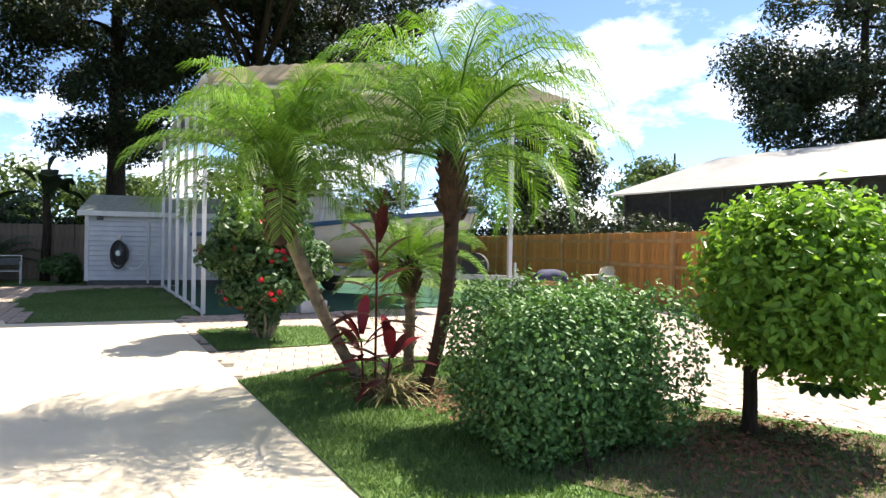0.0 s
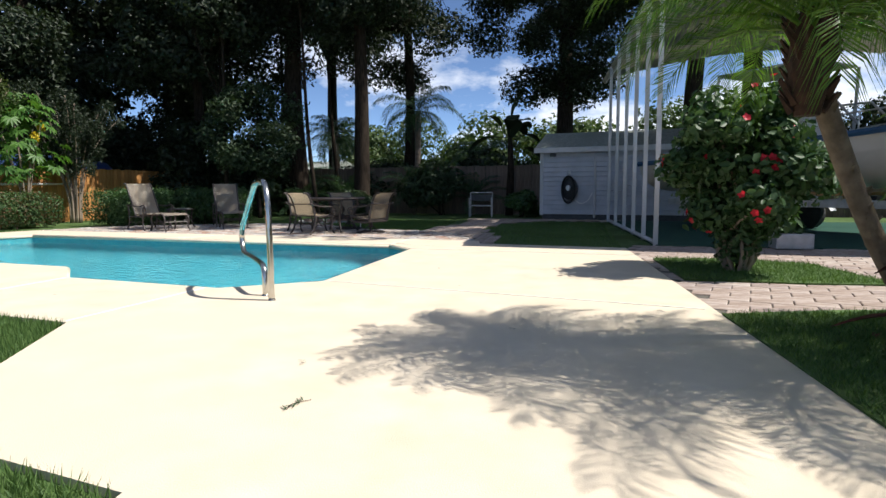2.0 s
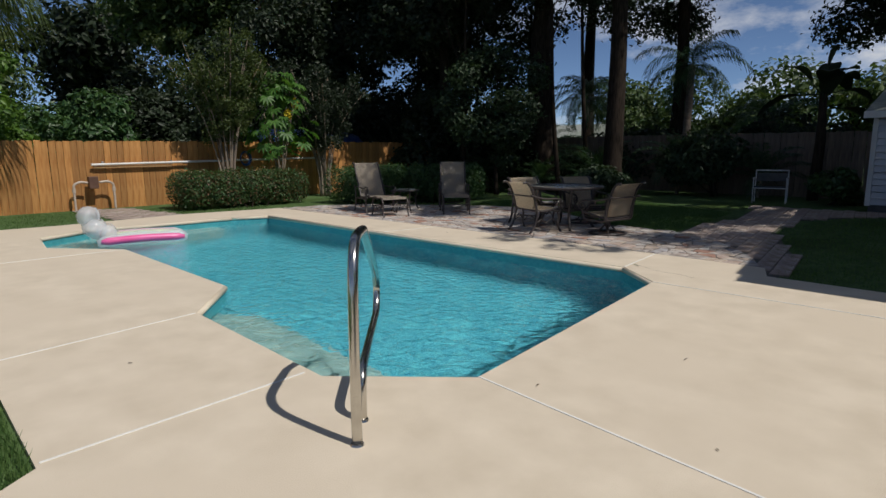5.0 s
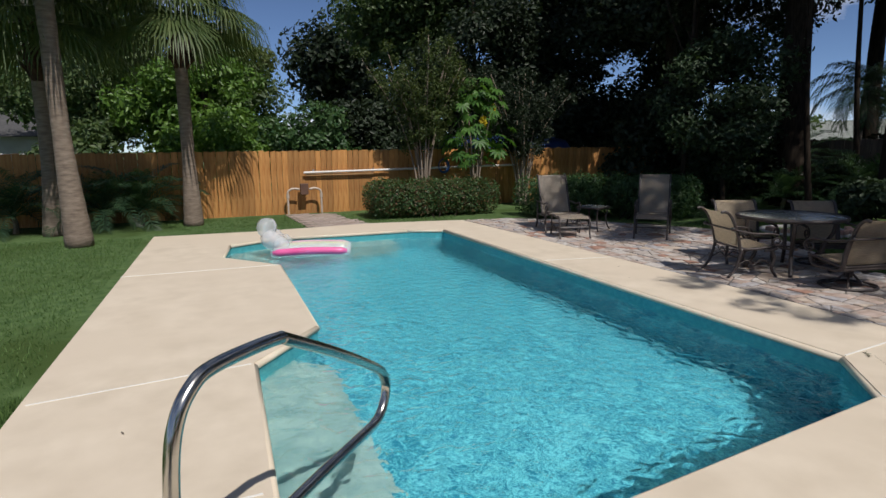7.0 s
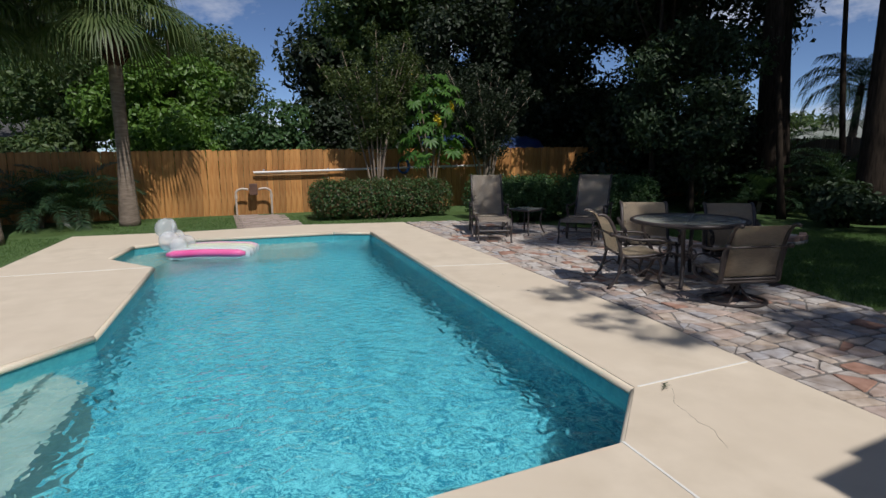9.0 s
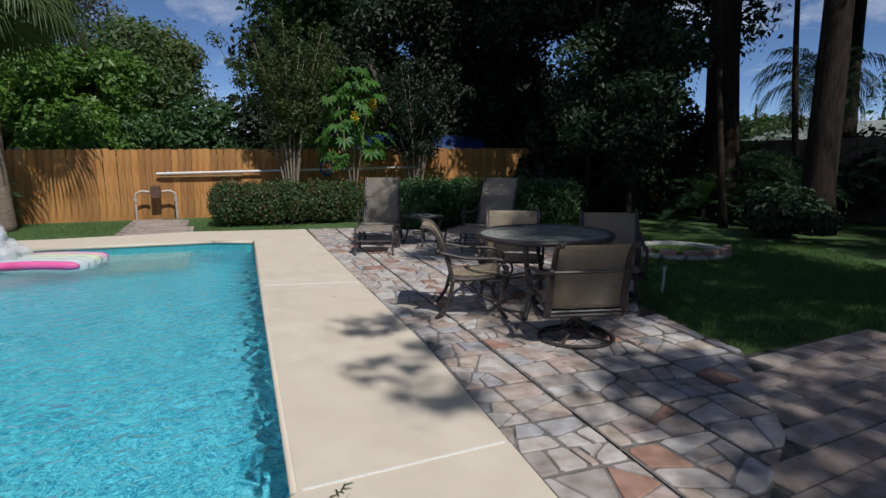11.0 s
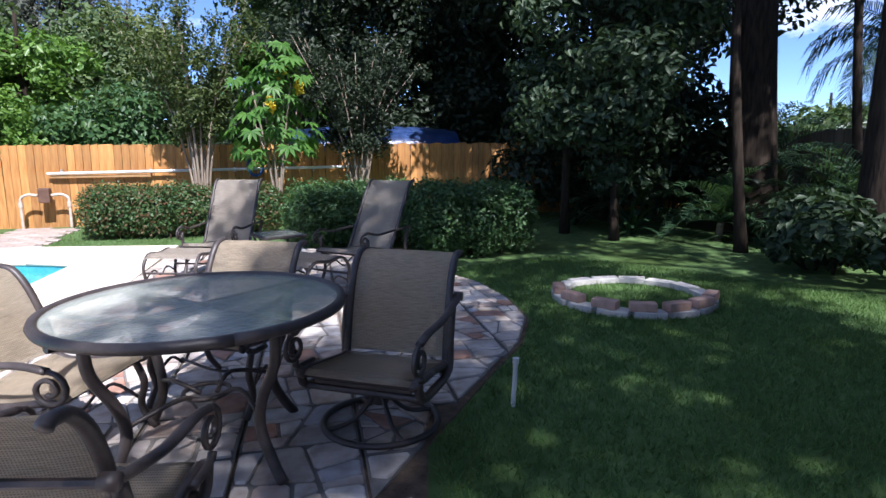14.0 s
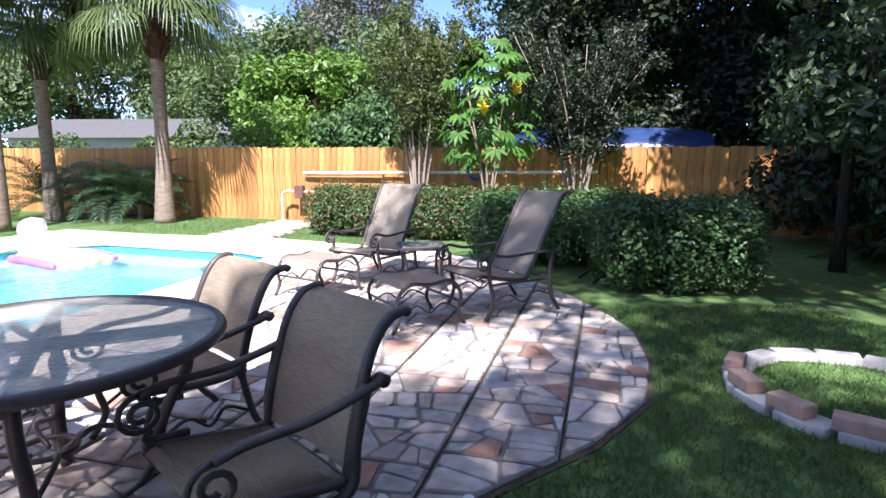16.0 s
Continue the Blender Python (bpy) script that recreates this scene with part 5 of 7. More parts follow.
def neighbour_house():
    h = thing("neighbour_house", 0, 0, 0, 0, "neighbour's house with pale roof and dark screened porch", "house")
    a, b = Vector((14.9, 18.2, 0)), Vector((17.6, 7.6, 0))
    d = (b - a).normalized()
    nrm = Vector((-d.y, d.x, 0))
    bm = bmesh.new()
    ring = [a, b, b + nrm * 8, a + nrm * 8]
    lo, hi = [bm.verts.new(p) for p in ring], [bm.verts.new(p + Vector((0, 0, 3.2))) for p in ring]
    for i in range(4):
        bm.faces.new((lo[i], lo[(i + 1) % 4], hi[(i + 1) % 4], hi[i]))
    part("wall", bm, M["dark_void"], h, "screened wall coloured near black for the shade inside")
    for k in range(7):
        q = a + d * (b - a).length * k / 6 - nrm * 0.03
        part("screen_post", boxed(q.x, q.y, 1.6, 0.08, 0.08, 3.2), M["bronze"], h)
    bm = bmesh.new()
    e0, e1 = a - nrm * 0.5 - d * 0.5, b - nrm * 0.5 + d * 3
    v = [e0 + Vector((0, 0, 3.2)), e1 + Vector((0, 0, 3.2)), e1 + nrm * 5 + Vector((0, 0, 4.9)), e0 + nrm * 5 + d * 1.5 + Vector((0, 0, 4.9)), e0 + nrm * 9.5 + Vector((0, 0, 3.2)), e1 + nrm * 9.5 + Vector((0, 0, 3.2))]
    V = [bm.verts.new(p) for p in v]
    bm.faces.new((V[0], V[1], V[2], V[3])), bm.faces.new((V[3], V[2], V[5], V[4])), bm.faces.new((V[0], V[3], V[4]))
    bmesh.ops.solidify(bm, geom=bm.faces[:], thickness=0.1)
    part("roof", bm, M["screen_roof"], h, "pale grey low roof")


neighbour_house()


def far_house(x, y, w, d, z, label, rz=0, wall="stucco", roof="shingle"):
    h = thing("far_house", x, y, -0.05, rz, label, "house")
    part("wall", boxed(0, 0, z / 2, w, d, z), M[wall], h)
    bm = bmesh.new()
    V = [bm.verts.new(p) for p in ((-w / 2 - 0.4, -d / 2 - 0.4, z), (w / 2 + 0.4, -d / 2 - 0.4, z), (w / 2 + 0.4, d / 2 + 0.4, z), (-w / 2 - 0.4, d / 2 + 0.4, z), (-w / 2 - 0.4, 0, z + d * 0.15), (w / 2 + 0.4, 0, z + d * 0.15))]
    for f in ((0, 1, 5, 4), (2, 3, 4, 5), (0, 4, 3), (1, 2, 5)):
        bm.faces.new([V[i] for i in f])
    part("roof", bm, M[roof], h)
    for k in (-1, 0, 1):
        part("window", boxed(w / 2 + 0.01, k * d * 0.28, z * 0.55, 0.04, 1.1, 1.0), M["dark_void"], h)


far_house(-27.5, -3.8, 12, 6.5, 2.2, "low white neighbour's house with dark roof beyond the fence", 100, "stucco", "dark_shingle")
far_house(-20.8, 36.5, 5, 7, 1.75, "pale house beyond the back fence", 0, "siding")


# ---- build: furniture ----
patio_table()
sling_chair(-4.78, 12.93, 168, True, "tan sling swivel chair with bronze frame, turned to the table")
sling_chair(-5.85, 12.47, 72, False, "tan sling armchair with scrolled bronze arms beside the pool deck")
sling_chair(-5.82, 13.95, -31, True, "tan sling swivel chair with bronze frame, turned outwards")
sling_chair(-6.40, 13.14, -27, False, "tan sling armchair with scrolled bronze arms at the table's far side")
for (tx, ty), (ux, uy), lab in (((-10.75, 12.78), (0.95, -0.31), "sling reclining chair with tall back beside the low hedge"), ((-9.72, 14.56), (0.72, -0.69), "sling reclining chair with tall back before the clipped bushes")):
    a = math.degrees(math.atan2(uy, ux))
    lounge_chair(tx + 0.62 * ux, ty + 0.62 * uy, a, lab)
    ottoman(tx + 1.42 * ux, ty + 1.42 * uy, a)
side_table(-9.95, 13.25)
pool_rail()
pool_float()
fence_pipes()
fire_ring()
garden_chair(-4.5, 20.5, -80).scale = (0.85, 0.85, 0.92)
st = thing("pipe_stub", -5.91, 14.69, -0.03, 0, "short white pipe standing in the lawn", "pipe")
part("tube", tubed([(0, 0, 0), (0.01, 0.01, 0.26)], 0.014, 8), M["pvc"], st)
part("cap", tubed([(0.01, 0.01, 0.25), (0.01, 0.01, 0.28)], 0.019, 8), M["pvc"], st)


def concrete_block(x, y, z, rz):
    b = thing("concrete_block", x, y, z, rz, "grey hollow concrete block under the trailer", "block", "blocks by the trailer")
    bm = bmesh.new()
    for sy in (-1, 1):
        box(bm, 0, sy * 0.085, 0.1, 0.4, 0.03, 0.2)
    for sx in (-1, 0, 1):
        box(bm, sx * 0.185, 0, 0.1, 0.03, 0.14, 0.2)
    part("body", bm, M["block"], b)


concrete_block(7.05, 11.95, 0.0, 20)
concrete_block(7.05, 11.95, 0.2, 25)
pl = thing("planter_box", 2.55, 11.6, 0.006, 10, "low galvanised planter with dark plants", "planter")
part("box", boxed(0, 0, 0.11, 0.5, 0.3, 0.22, 0.015), M["galv"], pl)
v, f = leaves(np.random.default_rng(5), [(0, 0, 0.28, 0.2, 0.12, 0.12)], 120, 0.1)
bulk("plant", v, f, M["hibiscus"], pl)
bundle = thing("canvas_bundle", 7.7, 11.75, -0.01, 15, "rolled navy canvas on a low stand", "canvas")
bm = tubed(smoothed([(-0.45, 0, 0.62), (-0.1, 0.03, 0.66), (0.25, -0.02, 0.63), (0.5, 0, 0.55)], 4), [0.06, 0.1, 0.13, 0.14, 0.13, 0.14, 0.15, 0.14, 0.13, 0.14, 0.13, 0.1, 0.05], 10)
part("roll", bm, M["navy"], bundle, "", True)
part("stand", boxed(0, 0, 0.28, 0.7, 0.1, 0.55), M["rail_wood"], bundle)


def tarp_cover():
    t = thing("tarp_cover", -17.0, 15.1, -0.04, 0, "blue tarpaulin stretched over a frame beyond the fence", "tarpaulin")
    bm = bmesh.new()
    n, m = 22, 10
    g = [[bm.verts.new((0.95 * math.cos(math.pi * i / m), -1.9 + 3.8 * j / n, 1.50 + 0.55 * math.sin(math.pi * i / m) - 0.035 * math.sin(j * 1.7 + i) ** 2 - 0.10 * (abs(j / n - 0.5) * 2) ** 3)) for j in range(n + 1)] for i in range(m + 1)]
    for p, q in zip(g, g[1:]):
        for j in range(n):
            bm.faces.new((p[j], q[j], q[j + 1], p[j + 1]))
    bmesh.ops.solidify(bm, geom=bm.faces[:], thickness=0.01)
    part("sheet", bm, M["tarp"], t, "", True)
    for sx in (-0.9, 0.9):
        for sy in (-1.8, 1.8):
            part("pole", tubed([(sx, sy, 0), (sx, sy, 1.6)], 0.03, 6), M["galv"], t)


tarp_cover()
hose = thing("garden_hose", -15.86, 12.53, 0.0, 0, "coiled blue garden hose hung on the cedar fence", "hose")
for k in range(4):
    part("coil", tubed([(0.03 + 0.02 * k, (0.13 + 0.012 * k) * math.cos(a), 1.12 + (0.16 + 0.014 * k) * math.sin(a)) for a in np.linspace(0, 2 * math.pi, 24)], 0.011, 6), M["blue_hose"], hose, "", True)
part("hook", tubed([(-0.01, 0, 1.29), (0.10, 0, 1.28), (0.11, 0, 1.32)], 0.008, 6), M["galv"], hose)


def resin_chair(x, y, rz):
    c = thing("resin_chair", x, y, -0.02, rz, "beige moulded garden chair against the cedar fence", "chair")
    part("seat", sheet([(0.24, 0.40), (0.1, 0.42), (-0.2, 0.40)], 0.23, 0.02), M["pvc"], c, "", True)
    bm = bmesh.new()
    cols = 9
    g = []
    for i in range(cols):
        f = -1 + 2 * i / (cols - 1)
        top = 0.86 - 0.10 * abs(f) ** 3
        g.append([bm.verts.new((-0.20 - 0.09 * u + 0.05 * f * f, 0.24 * f, 0.40 + (top - 0.40) * u)) for u in (0, 0.33, 0.66, 1)])
    for p, q in zip(g, g[1:]):
        for k in range(3):
            bm.faces.new((p[k], q[k], q[k + 1], p[k + 1]))
    bmesh.ops.solidify(bm, geom=bm.faces[:], thickness=0.018)
    part("backrest", bm, M["pvc"], c, "", True)
    for sy in (-1, 1):
        part("armrest", boxed(0.0, sy * 0.27, 0.62, 0.44, 0.05, 0.03, 0.01), M["pvc"], c)
        part("leg", tubed([(0.20, sy * 0.27, 0.62), (0.25, sy * 0.28, 0)], 0.022, 6), M["pvc"], c)
        part("leg", tubed([(-0.20, sy * 0.26, 0.62), (-0.28, sy * 0.27, 0)], 0.022, 6), M["pvc"], c)


resin_chair(9.45, 12.35, 190)
rl = random.Random(3)
for x, y in ((-0.80, 4.0), (-1.09, 4.6), (-3.25, 10.8), (-1.6, 8.1), (-6.2, 11.0), (-6.8, 11.3), (-0.2, 5.6), (-4.2, 5.6), (-5.9, 11.2), (0.2, 9.4), (-1.07, 4.57), (-2.06, 7.14), (-1.04, 7.08)):
    V, F = [], []
    a = rl.uniform(0, 6.28)
    broad_leaf(V, F, np.array([0, 0, 0.004]), np.array([math.cos(a), math.sin(a), 0.08]), np.array([0, 0, 1.0]), rl.uniform(0.025, 0.05), rl.uniform(0.006, 0.011), 0.0)
    lf = tagged(bulk("fallen_leaf", np.array(V), np.array(F), M["soil"]), "small dry brown leaf lying on the deck", "leaf", "dry leaves on the deck")
    lf.location = (x, y, 0.001)
for x, y, n in ((-0.78, 4.04, 9), (-3.26, 10.81, 7)):
    sp = thing("dry_sprig", x, y, 0.002, rl.uniform(0, 360), "dry broken sprig with narrow leaves on the deck", "twig", "dry leaves on the deck")
    part("stem", tubed(smoothed([(-0.06, 0, 0.003), (0, 0.015, 0.006), (0.07, -0.01, 0.003)], 4), 0.0015, 5), M["soil"], sp)
    for k in range(n):
        V, F = [], []
        a = rl.uniform(-1.3, 1.3) + (math.pi if k % 2 else 0)
        broad_leaf(V, F, np.array([-0.055 + 0.11 * k / n, 0.01, 0.005]), np.array([math.cos(a), math.sin(a), 0.1]), np.array([0, 0, 1.0]), rl.uniform(0.025, 0.05), 0.007, 0.1)
        bulk("leaf", np.array(V), np.array(F), M["palmgreen"], sp)
cr = bmesh.new()
p = Vector((-3.22, 10.85, 0.0))
for k in range(14):
    q = p + Vector((rl.uniform(0.03, 0.075), -rl.uniform(-0.02, 0.05), 0))
    tube(cr, [p, q], 0.0009, 4)
    p = q
tagged(part("hairline_crack", cr, M["soil"]), "thin dark hairline crack in the deck", "crack", kind="structure")


# ---- build: planting ----
rg = np.random.default_rng(11)


def tall_tree(name, x, y, h, r, cz, rx, ry, rz, nb, size, n, leafsize, leaf, label, seed, off=(0, 0), lean=(0, 0), limbs=10, fork=0.45):
    rr = np.random.default_rng(seed)
    cl = blobs(rr, off[0], off[1], cz, rx, ry, rz, nb, size)
    return limb_tree(name, x, y, h, r, cl, n, leafsize, leaf, label, seed=seed, lean=lean, limbs=limbs, fork=fork)


OAKS = "tall tree with shade-darkened leaves behind the pool yard"
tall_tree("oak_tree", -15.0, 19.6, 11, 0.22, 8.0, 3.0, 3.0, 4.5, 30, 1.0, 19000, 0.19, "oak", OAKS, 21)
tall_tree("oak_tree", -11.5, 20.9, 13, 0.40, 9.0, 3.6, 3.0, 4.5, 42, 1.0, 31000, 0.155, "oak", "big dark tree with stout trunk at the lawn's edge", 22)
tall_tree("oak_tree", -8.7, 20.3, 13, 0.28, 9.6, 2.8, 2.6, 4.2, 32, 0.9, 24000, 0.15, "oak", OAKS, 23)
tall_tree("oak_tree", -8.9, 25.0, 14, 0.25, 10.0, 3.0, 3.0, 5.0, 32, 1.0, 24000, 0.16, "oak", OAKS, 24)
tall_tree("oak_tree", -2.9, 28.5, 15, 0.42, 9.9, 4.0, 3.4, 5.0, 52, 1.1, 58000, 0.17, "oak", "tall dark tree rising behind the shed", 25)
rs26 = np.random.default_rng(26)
SHADE = []                                   # wide, flat crown from back fence over carport, unseen, added to shade the patio
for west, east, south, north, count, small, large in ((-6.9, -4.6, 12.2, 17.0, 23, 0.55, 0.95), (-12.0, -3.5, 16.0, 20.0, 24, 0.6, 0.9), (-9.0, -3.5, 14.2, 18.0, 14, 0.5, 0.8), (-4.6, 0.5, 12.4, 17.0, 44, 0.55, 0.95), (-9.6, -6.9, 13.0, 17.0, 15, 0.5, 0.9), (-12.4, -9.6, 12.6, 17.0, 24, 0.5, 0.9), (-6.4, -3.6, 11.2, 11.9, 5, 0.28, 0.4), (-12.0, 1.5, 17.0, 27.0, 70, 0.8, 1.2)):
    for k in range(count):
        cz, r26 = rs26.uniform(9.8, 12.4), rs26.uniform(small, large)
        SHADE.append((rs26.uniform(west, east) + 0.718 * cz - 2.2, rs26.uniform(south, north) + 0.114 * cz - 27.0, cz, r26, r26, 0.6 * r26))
limb_tree("oak_tree", 2.2, 27.0, 14, 0.38, SHADE, 74000, 0.17, "oak", "tree with an unseen crown added over the carport to shade the patio", seed=26, lean=(0.4, -3.0), limbs=22)
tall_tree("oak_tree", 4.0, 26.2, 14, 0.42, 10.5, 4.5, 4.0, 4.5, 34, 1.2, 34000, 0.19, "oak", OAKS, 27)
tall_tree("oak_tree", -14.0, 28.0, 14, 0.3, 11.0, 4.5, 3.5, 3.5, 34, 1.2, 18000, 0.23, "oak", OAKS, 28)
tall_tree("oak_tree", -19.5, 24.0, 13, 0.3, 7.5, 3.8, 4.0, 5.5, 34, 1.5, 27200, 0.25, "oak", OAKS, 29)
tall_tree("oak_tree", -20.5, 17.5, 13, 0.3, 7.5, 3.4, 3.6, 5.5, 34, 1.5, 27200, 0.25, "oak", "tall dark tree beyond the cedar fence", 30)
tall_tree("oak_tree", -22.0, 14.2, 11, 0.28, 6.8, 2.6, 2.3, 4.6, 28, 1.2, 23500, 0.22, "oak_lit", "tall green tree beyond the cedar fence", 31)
tall_tree("oak_tree", -18.6, 14.8, 8, 0.12, 5.0, 1.6, 2.4, 2.6, 20, 0.9, 15300, 0.17, "oak", "leafy dark tree by the cedar fence", 32)
tall_tree("oak_tree", -36.0, 1.0, 10, 0.35, 7.0, 5.0, 4.5, 4.0, 34, 1.6, 26000, 0.22, "moss", "grey-green mossy oak in the distance", 33)
tall_tree("oak_tree", -27.0, 7.4, 6.5, 0.2, 4.6, 2.0, 1.9, 2.0, 22, 0.9, 12500, 0.20, "yellowgreen", "light yellow-green tree beyond the fence", 34)
tall_tree("magnolia_tree", -20.5, 6.5, 5, 0.16, 3.1, 1.6, 2.0, 1.9, 22, 0.8, 9500, 0.19, "magnolia", "bright green broad-leaved tree beyond the fence", 35)
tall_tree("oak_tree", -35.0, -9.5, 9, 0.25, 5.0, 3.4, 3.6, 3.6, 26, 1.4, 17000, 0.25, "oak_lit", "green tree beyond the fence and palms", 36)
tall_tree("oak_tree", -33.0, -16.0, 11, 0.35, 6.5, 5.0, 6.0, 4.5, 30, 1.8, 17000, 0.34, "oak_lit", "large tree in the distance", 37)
tall_tree("oak_tree", 27.5, 18.0, 13, 0.4, 8.6, 5.0, 5.0, 5.2, 46, 1.5, 46000, 0.22, "oak", "tall dark tree behind the neighbour's house", 38)
tall_tree("oak_tree", 16.0, 27.0, 8, 0.25, 4.8, 3.0, 3.0, 3.4, 24, 1.2, 15300, 0.25, "oak", "dark tree beyond the cedar fence", 39)
tall_tree("oak_tree", 31.0, 33.0, 8, 0.25, 4.0, 6.0, 4.0, 3.4, 26, 1.6, 13600, 0.34, "oak_lit", "far line of trees behind the house", 40)
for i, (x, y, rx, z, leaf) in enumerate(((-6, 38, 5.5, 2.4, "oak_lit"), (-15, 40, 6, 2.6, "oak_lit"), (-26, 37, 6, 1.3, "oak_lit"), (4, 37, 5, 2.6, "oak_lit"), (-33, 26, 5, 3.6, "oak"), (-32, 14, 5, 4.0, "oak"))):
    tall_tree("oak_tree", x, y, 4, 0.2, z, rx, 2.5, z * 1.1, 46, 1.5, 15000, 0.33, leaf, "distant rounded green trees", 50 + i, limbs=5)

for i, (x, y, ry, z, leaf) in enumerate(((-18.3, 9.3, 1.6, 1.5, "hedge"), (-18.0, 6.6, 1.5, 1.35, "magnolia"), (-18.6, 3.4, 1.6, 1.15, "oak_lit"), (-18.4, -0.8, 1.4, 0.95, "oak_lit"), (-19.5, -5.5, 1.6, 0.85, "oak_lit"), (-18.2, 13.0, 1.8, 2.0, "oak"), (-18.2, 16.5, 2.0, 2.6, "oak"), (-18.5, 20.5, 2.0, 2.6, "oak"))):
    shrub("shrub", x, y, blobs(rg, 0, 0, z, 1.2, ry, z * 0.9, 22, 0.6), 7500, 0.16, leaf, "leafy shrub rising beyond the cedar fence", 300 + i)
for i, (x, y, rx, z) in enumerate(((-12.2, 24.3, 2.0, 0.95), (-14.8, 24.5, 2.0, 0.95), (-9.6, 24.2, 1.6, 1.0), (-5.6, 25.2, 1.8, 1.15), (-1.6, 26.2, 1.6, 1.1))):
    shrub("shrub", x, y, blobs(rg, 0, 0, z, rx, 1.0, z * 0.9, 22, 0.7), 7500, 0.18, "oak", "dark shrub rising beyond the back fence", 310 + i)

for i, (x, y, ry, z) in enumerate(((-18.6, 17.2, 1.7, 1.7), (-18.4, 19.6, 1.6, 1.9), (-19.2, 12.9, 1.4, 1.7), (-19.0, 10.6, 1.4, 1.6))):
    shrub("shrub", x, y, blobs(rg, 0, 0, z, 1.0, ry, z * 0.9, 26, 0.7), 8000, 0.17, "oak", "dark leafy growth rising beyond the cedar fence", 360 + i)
tall_tree("oak_tree", -23.5, 3.2, 6, 0.2, 4.0, 2.2, 2.6, 2.2, 30, 1.1, 14000, 0.2, "oak_lit", "dense green tree beyond the cedar fence", 330)
tall_tree("oak_tree", -25.5, 7.0, 6, 0.2, 3.6, 2.2, 2.6, 1.9, 30, 1.1, 14000, 0.2, "oak_lit", "dense green tree beyond the cedar fence", 331)
tall_tree("oak_tree", -31.0, -3.0, 8, 0.25, 4.8, 3.0, 4.0, 2.6, 30, 1.4, 12000, 0.24, "oak_lit", "far green tree behind the neighbour's house", 332)

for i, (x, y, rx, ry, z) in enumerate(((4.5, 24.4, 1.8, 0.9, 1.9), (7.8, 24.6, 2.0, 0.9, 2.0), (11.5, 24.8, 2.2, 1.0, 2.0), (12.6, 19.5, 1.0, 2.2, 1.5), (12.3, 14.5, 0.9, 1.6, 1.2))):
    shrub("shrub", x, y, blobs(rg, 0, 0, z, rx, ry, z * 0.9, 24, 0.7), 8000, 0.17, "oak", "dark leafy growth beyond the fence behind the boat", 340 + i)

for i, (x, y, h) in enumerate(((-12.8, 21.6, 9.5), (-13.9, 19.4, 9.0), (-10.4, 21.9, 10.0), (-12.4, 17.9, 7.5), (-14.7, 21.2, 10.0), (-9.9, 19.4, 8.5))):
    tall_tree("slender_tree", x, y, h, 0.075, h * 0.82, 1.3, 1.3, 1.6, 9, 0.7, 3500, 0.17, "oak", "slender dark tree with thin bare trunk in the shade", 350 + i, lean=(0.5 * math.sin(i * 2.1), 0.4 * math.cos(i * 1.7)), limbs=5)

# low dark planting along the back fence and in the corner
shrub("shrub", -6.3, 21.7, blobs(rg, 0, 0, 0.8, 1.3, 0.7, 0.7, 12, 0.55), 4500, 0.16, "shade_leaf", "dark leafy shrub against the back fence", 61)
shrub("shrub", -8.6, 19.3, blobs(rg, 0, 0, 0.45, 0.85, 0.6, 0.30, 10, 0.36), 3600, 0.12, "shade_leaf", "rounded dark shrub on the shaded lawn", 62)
shrub("shrub", -3.2, 20.9, blobs(rg, 0, 0, 0.4, 0.5, 0.4, 0.4, 8, 0.3), 1500, 0.15, "hedge", "low shrub beside the shed", 63)
shrub("shrub", -13.4, 20.6, blobs(rg, 0, 0, 1.4, 1.4, 1.2, 1.4, 16, 0.7), 6500, 0.18, "oak", "tall dark shrub in the shaded corner", 64)
shrub("shrub", -14.7, 19.4, blobs(rg, 0, 0, 1.6, 0.8, 1.5, 1.6, 18, 0.7), 7000, 0.17, "oak", "tall dark shrub by the cedar fence", 65)
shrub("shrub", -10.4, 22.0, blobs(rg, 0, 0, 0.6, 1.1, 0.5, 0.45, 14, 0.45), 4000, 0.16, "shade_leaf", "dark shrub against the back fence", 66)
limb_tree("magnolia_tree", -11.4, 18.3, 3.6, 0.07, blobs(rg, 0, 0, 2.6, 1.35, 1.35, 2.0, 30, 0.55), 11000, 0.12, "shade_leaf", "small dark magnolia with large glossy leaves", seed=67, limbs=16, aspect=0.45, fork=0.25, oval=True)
for i, (x, y, h, L) in enumerate(((-10.9, 19.8, 0.3, 1.2), (-12.6, 19.3, 0.4, 1.3), (-9.9, 21.3, 0.6, 1.5), (-7.4, 21.9, 0.8, 1.5), (-5.2, 22.0, 0.5, 1.4), (-12.3, 21.8, 1.2, 1.7))):
    feather_palm("areca_palm", x, y, [(0, 0, 0), (0, 0.02, h * 0.5), (0.05, 0, h)], 0.06, 0.05, 16, L, 0.38, 22, "palmgreen", "dark feathery palm in the shade", 70 + i, 0.1, 0.03, False, (1.4, 0.2), 1.2)
feather_palm("queen_palm", -8.2, 24.1, [(0, 0, 0), (0.1, 0, 2.0), (0.1, 0.1, 4.0)], 0.13, 0.11, 18, 2.0, 0.5, 34, "palmgreen", "slender palm behind the back fence", 80, 0.2, 0.03, False, (1.3, -0.5), 1.6, "palm_bark", 0.2, 0.6)
feather_palm("queen_palm", -6.2, 26.0, [(0, 0, 0), (0.1, 0, 1.2), (0.1, 0.1, 2.2)], 0.13, 0.11, 16, 1.8, 0.5, 30, "palmgreen", "short palm behind the back fence", 81, 0.2, 0.03, False, (1.3, -0.3), 1.6, "palm_bark", 0.2, 0.6)
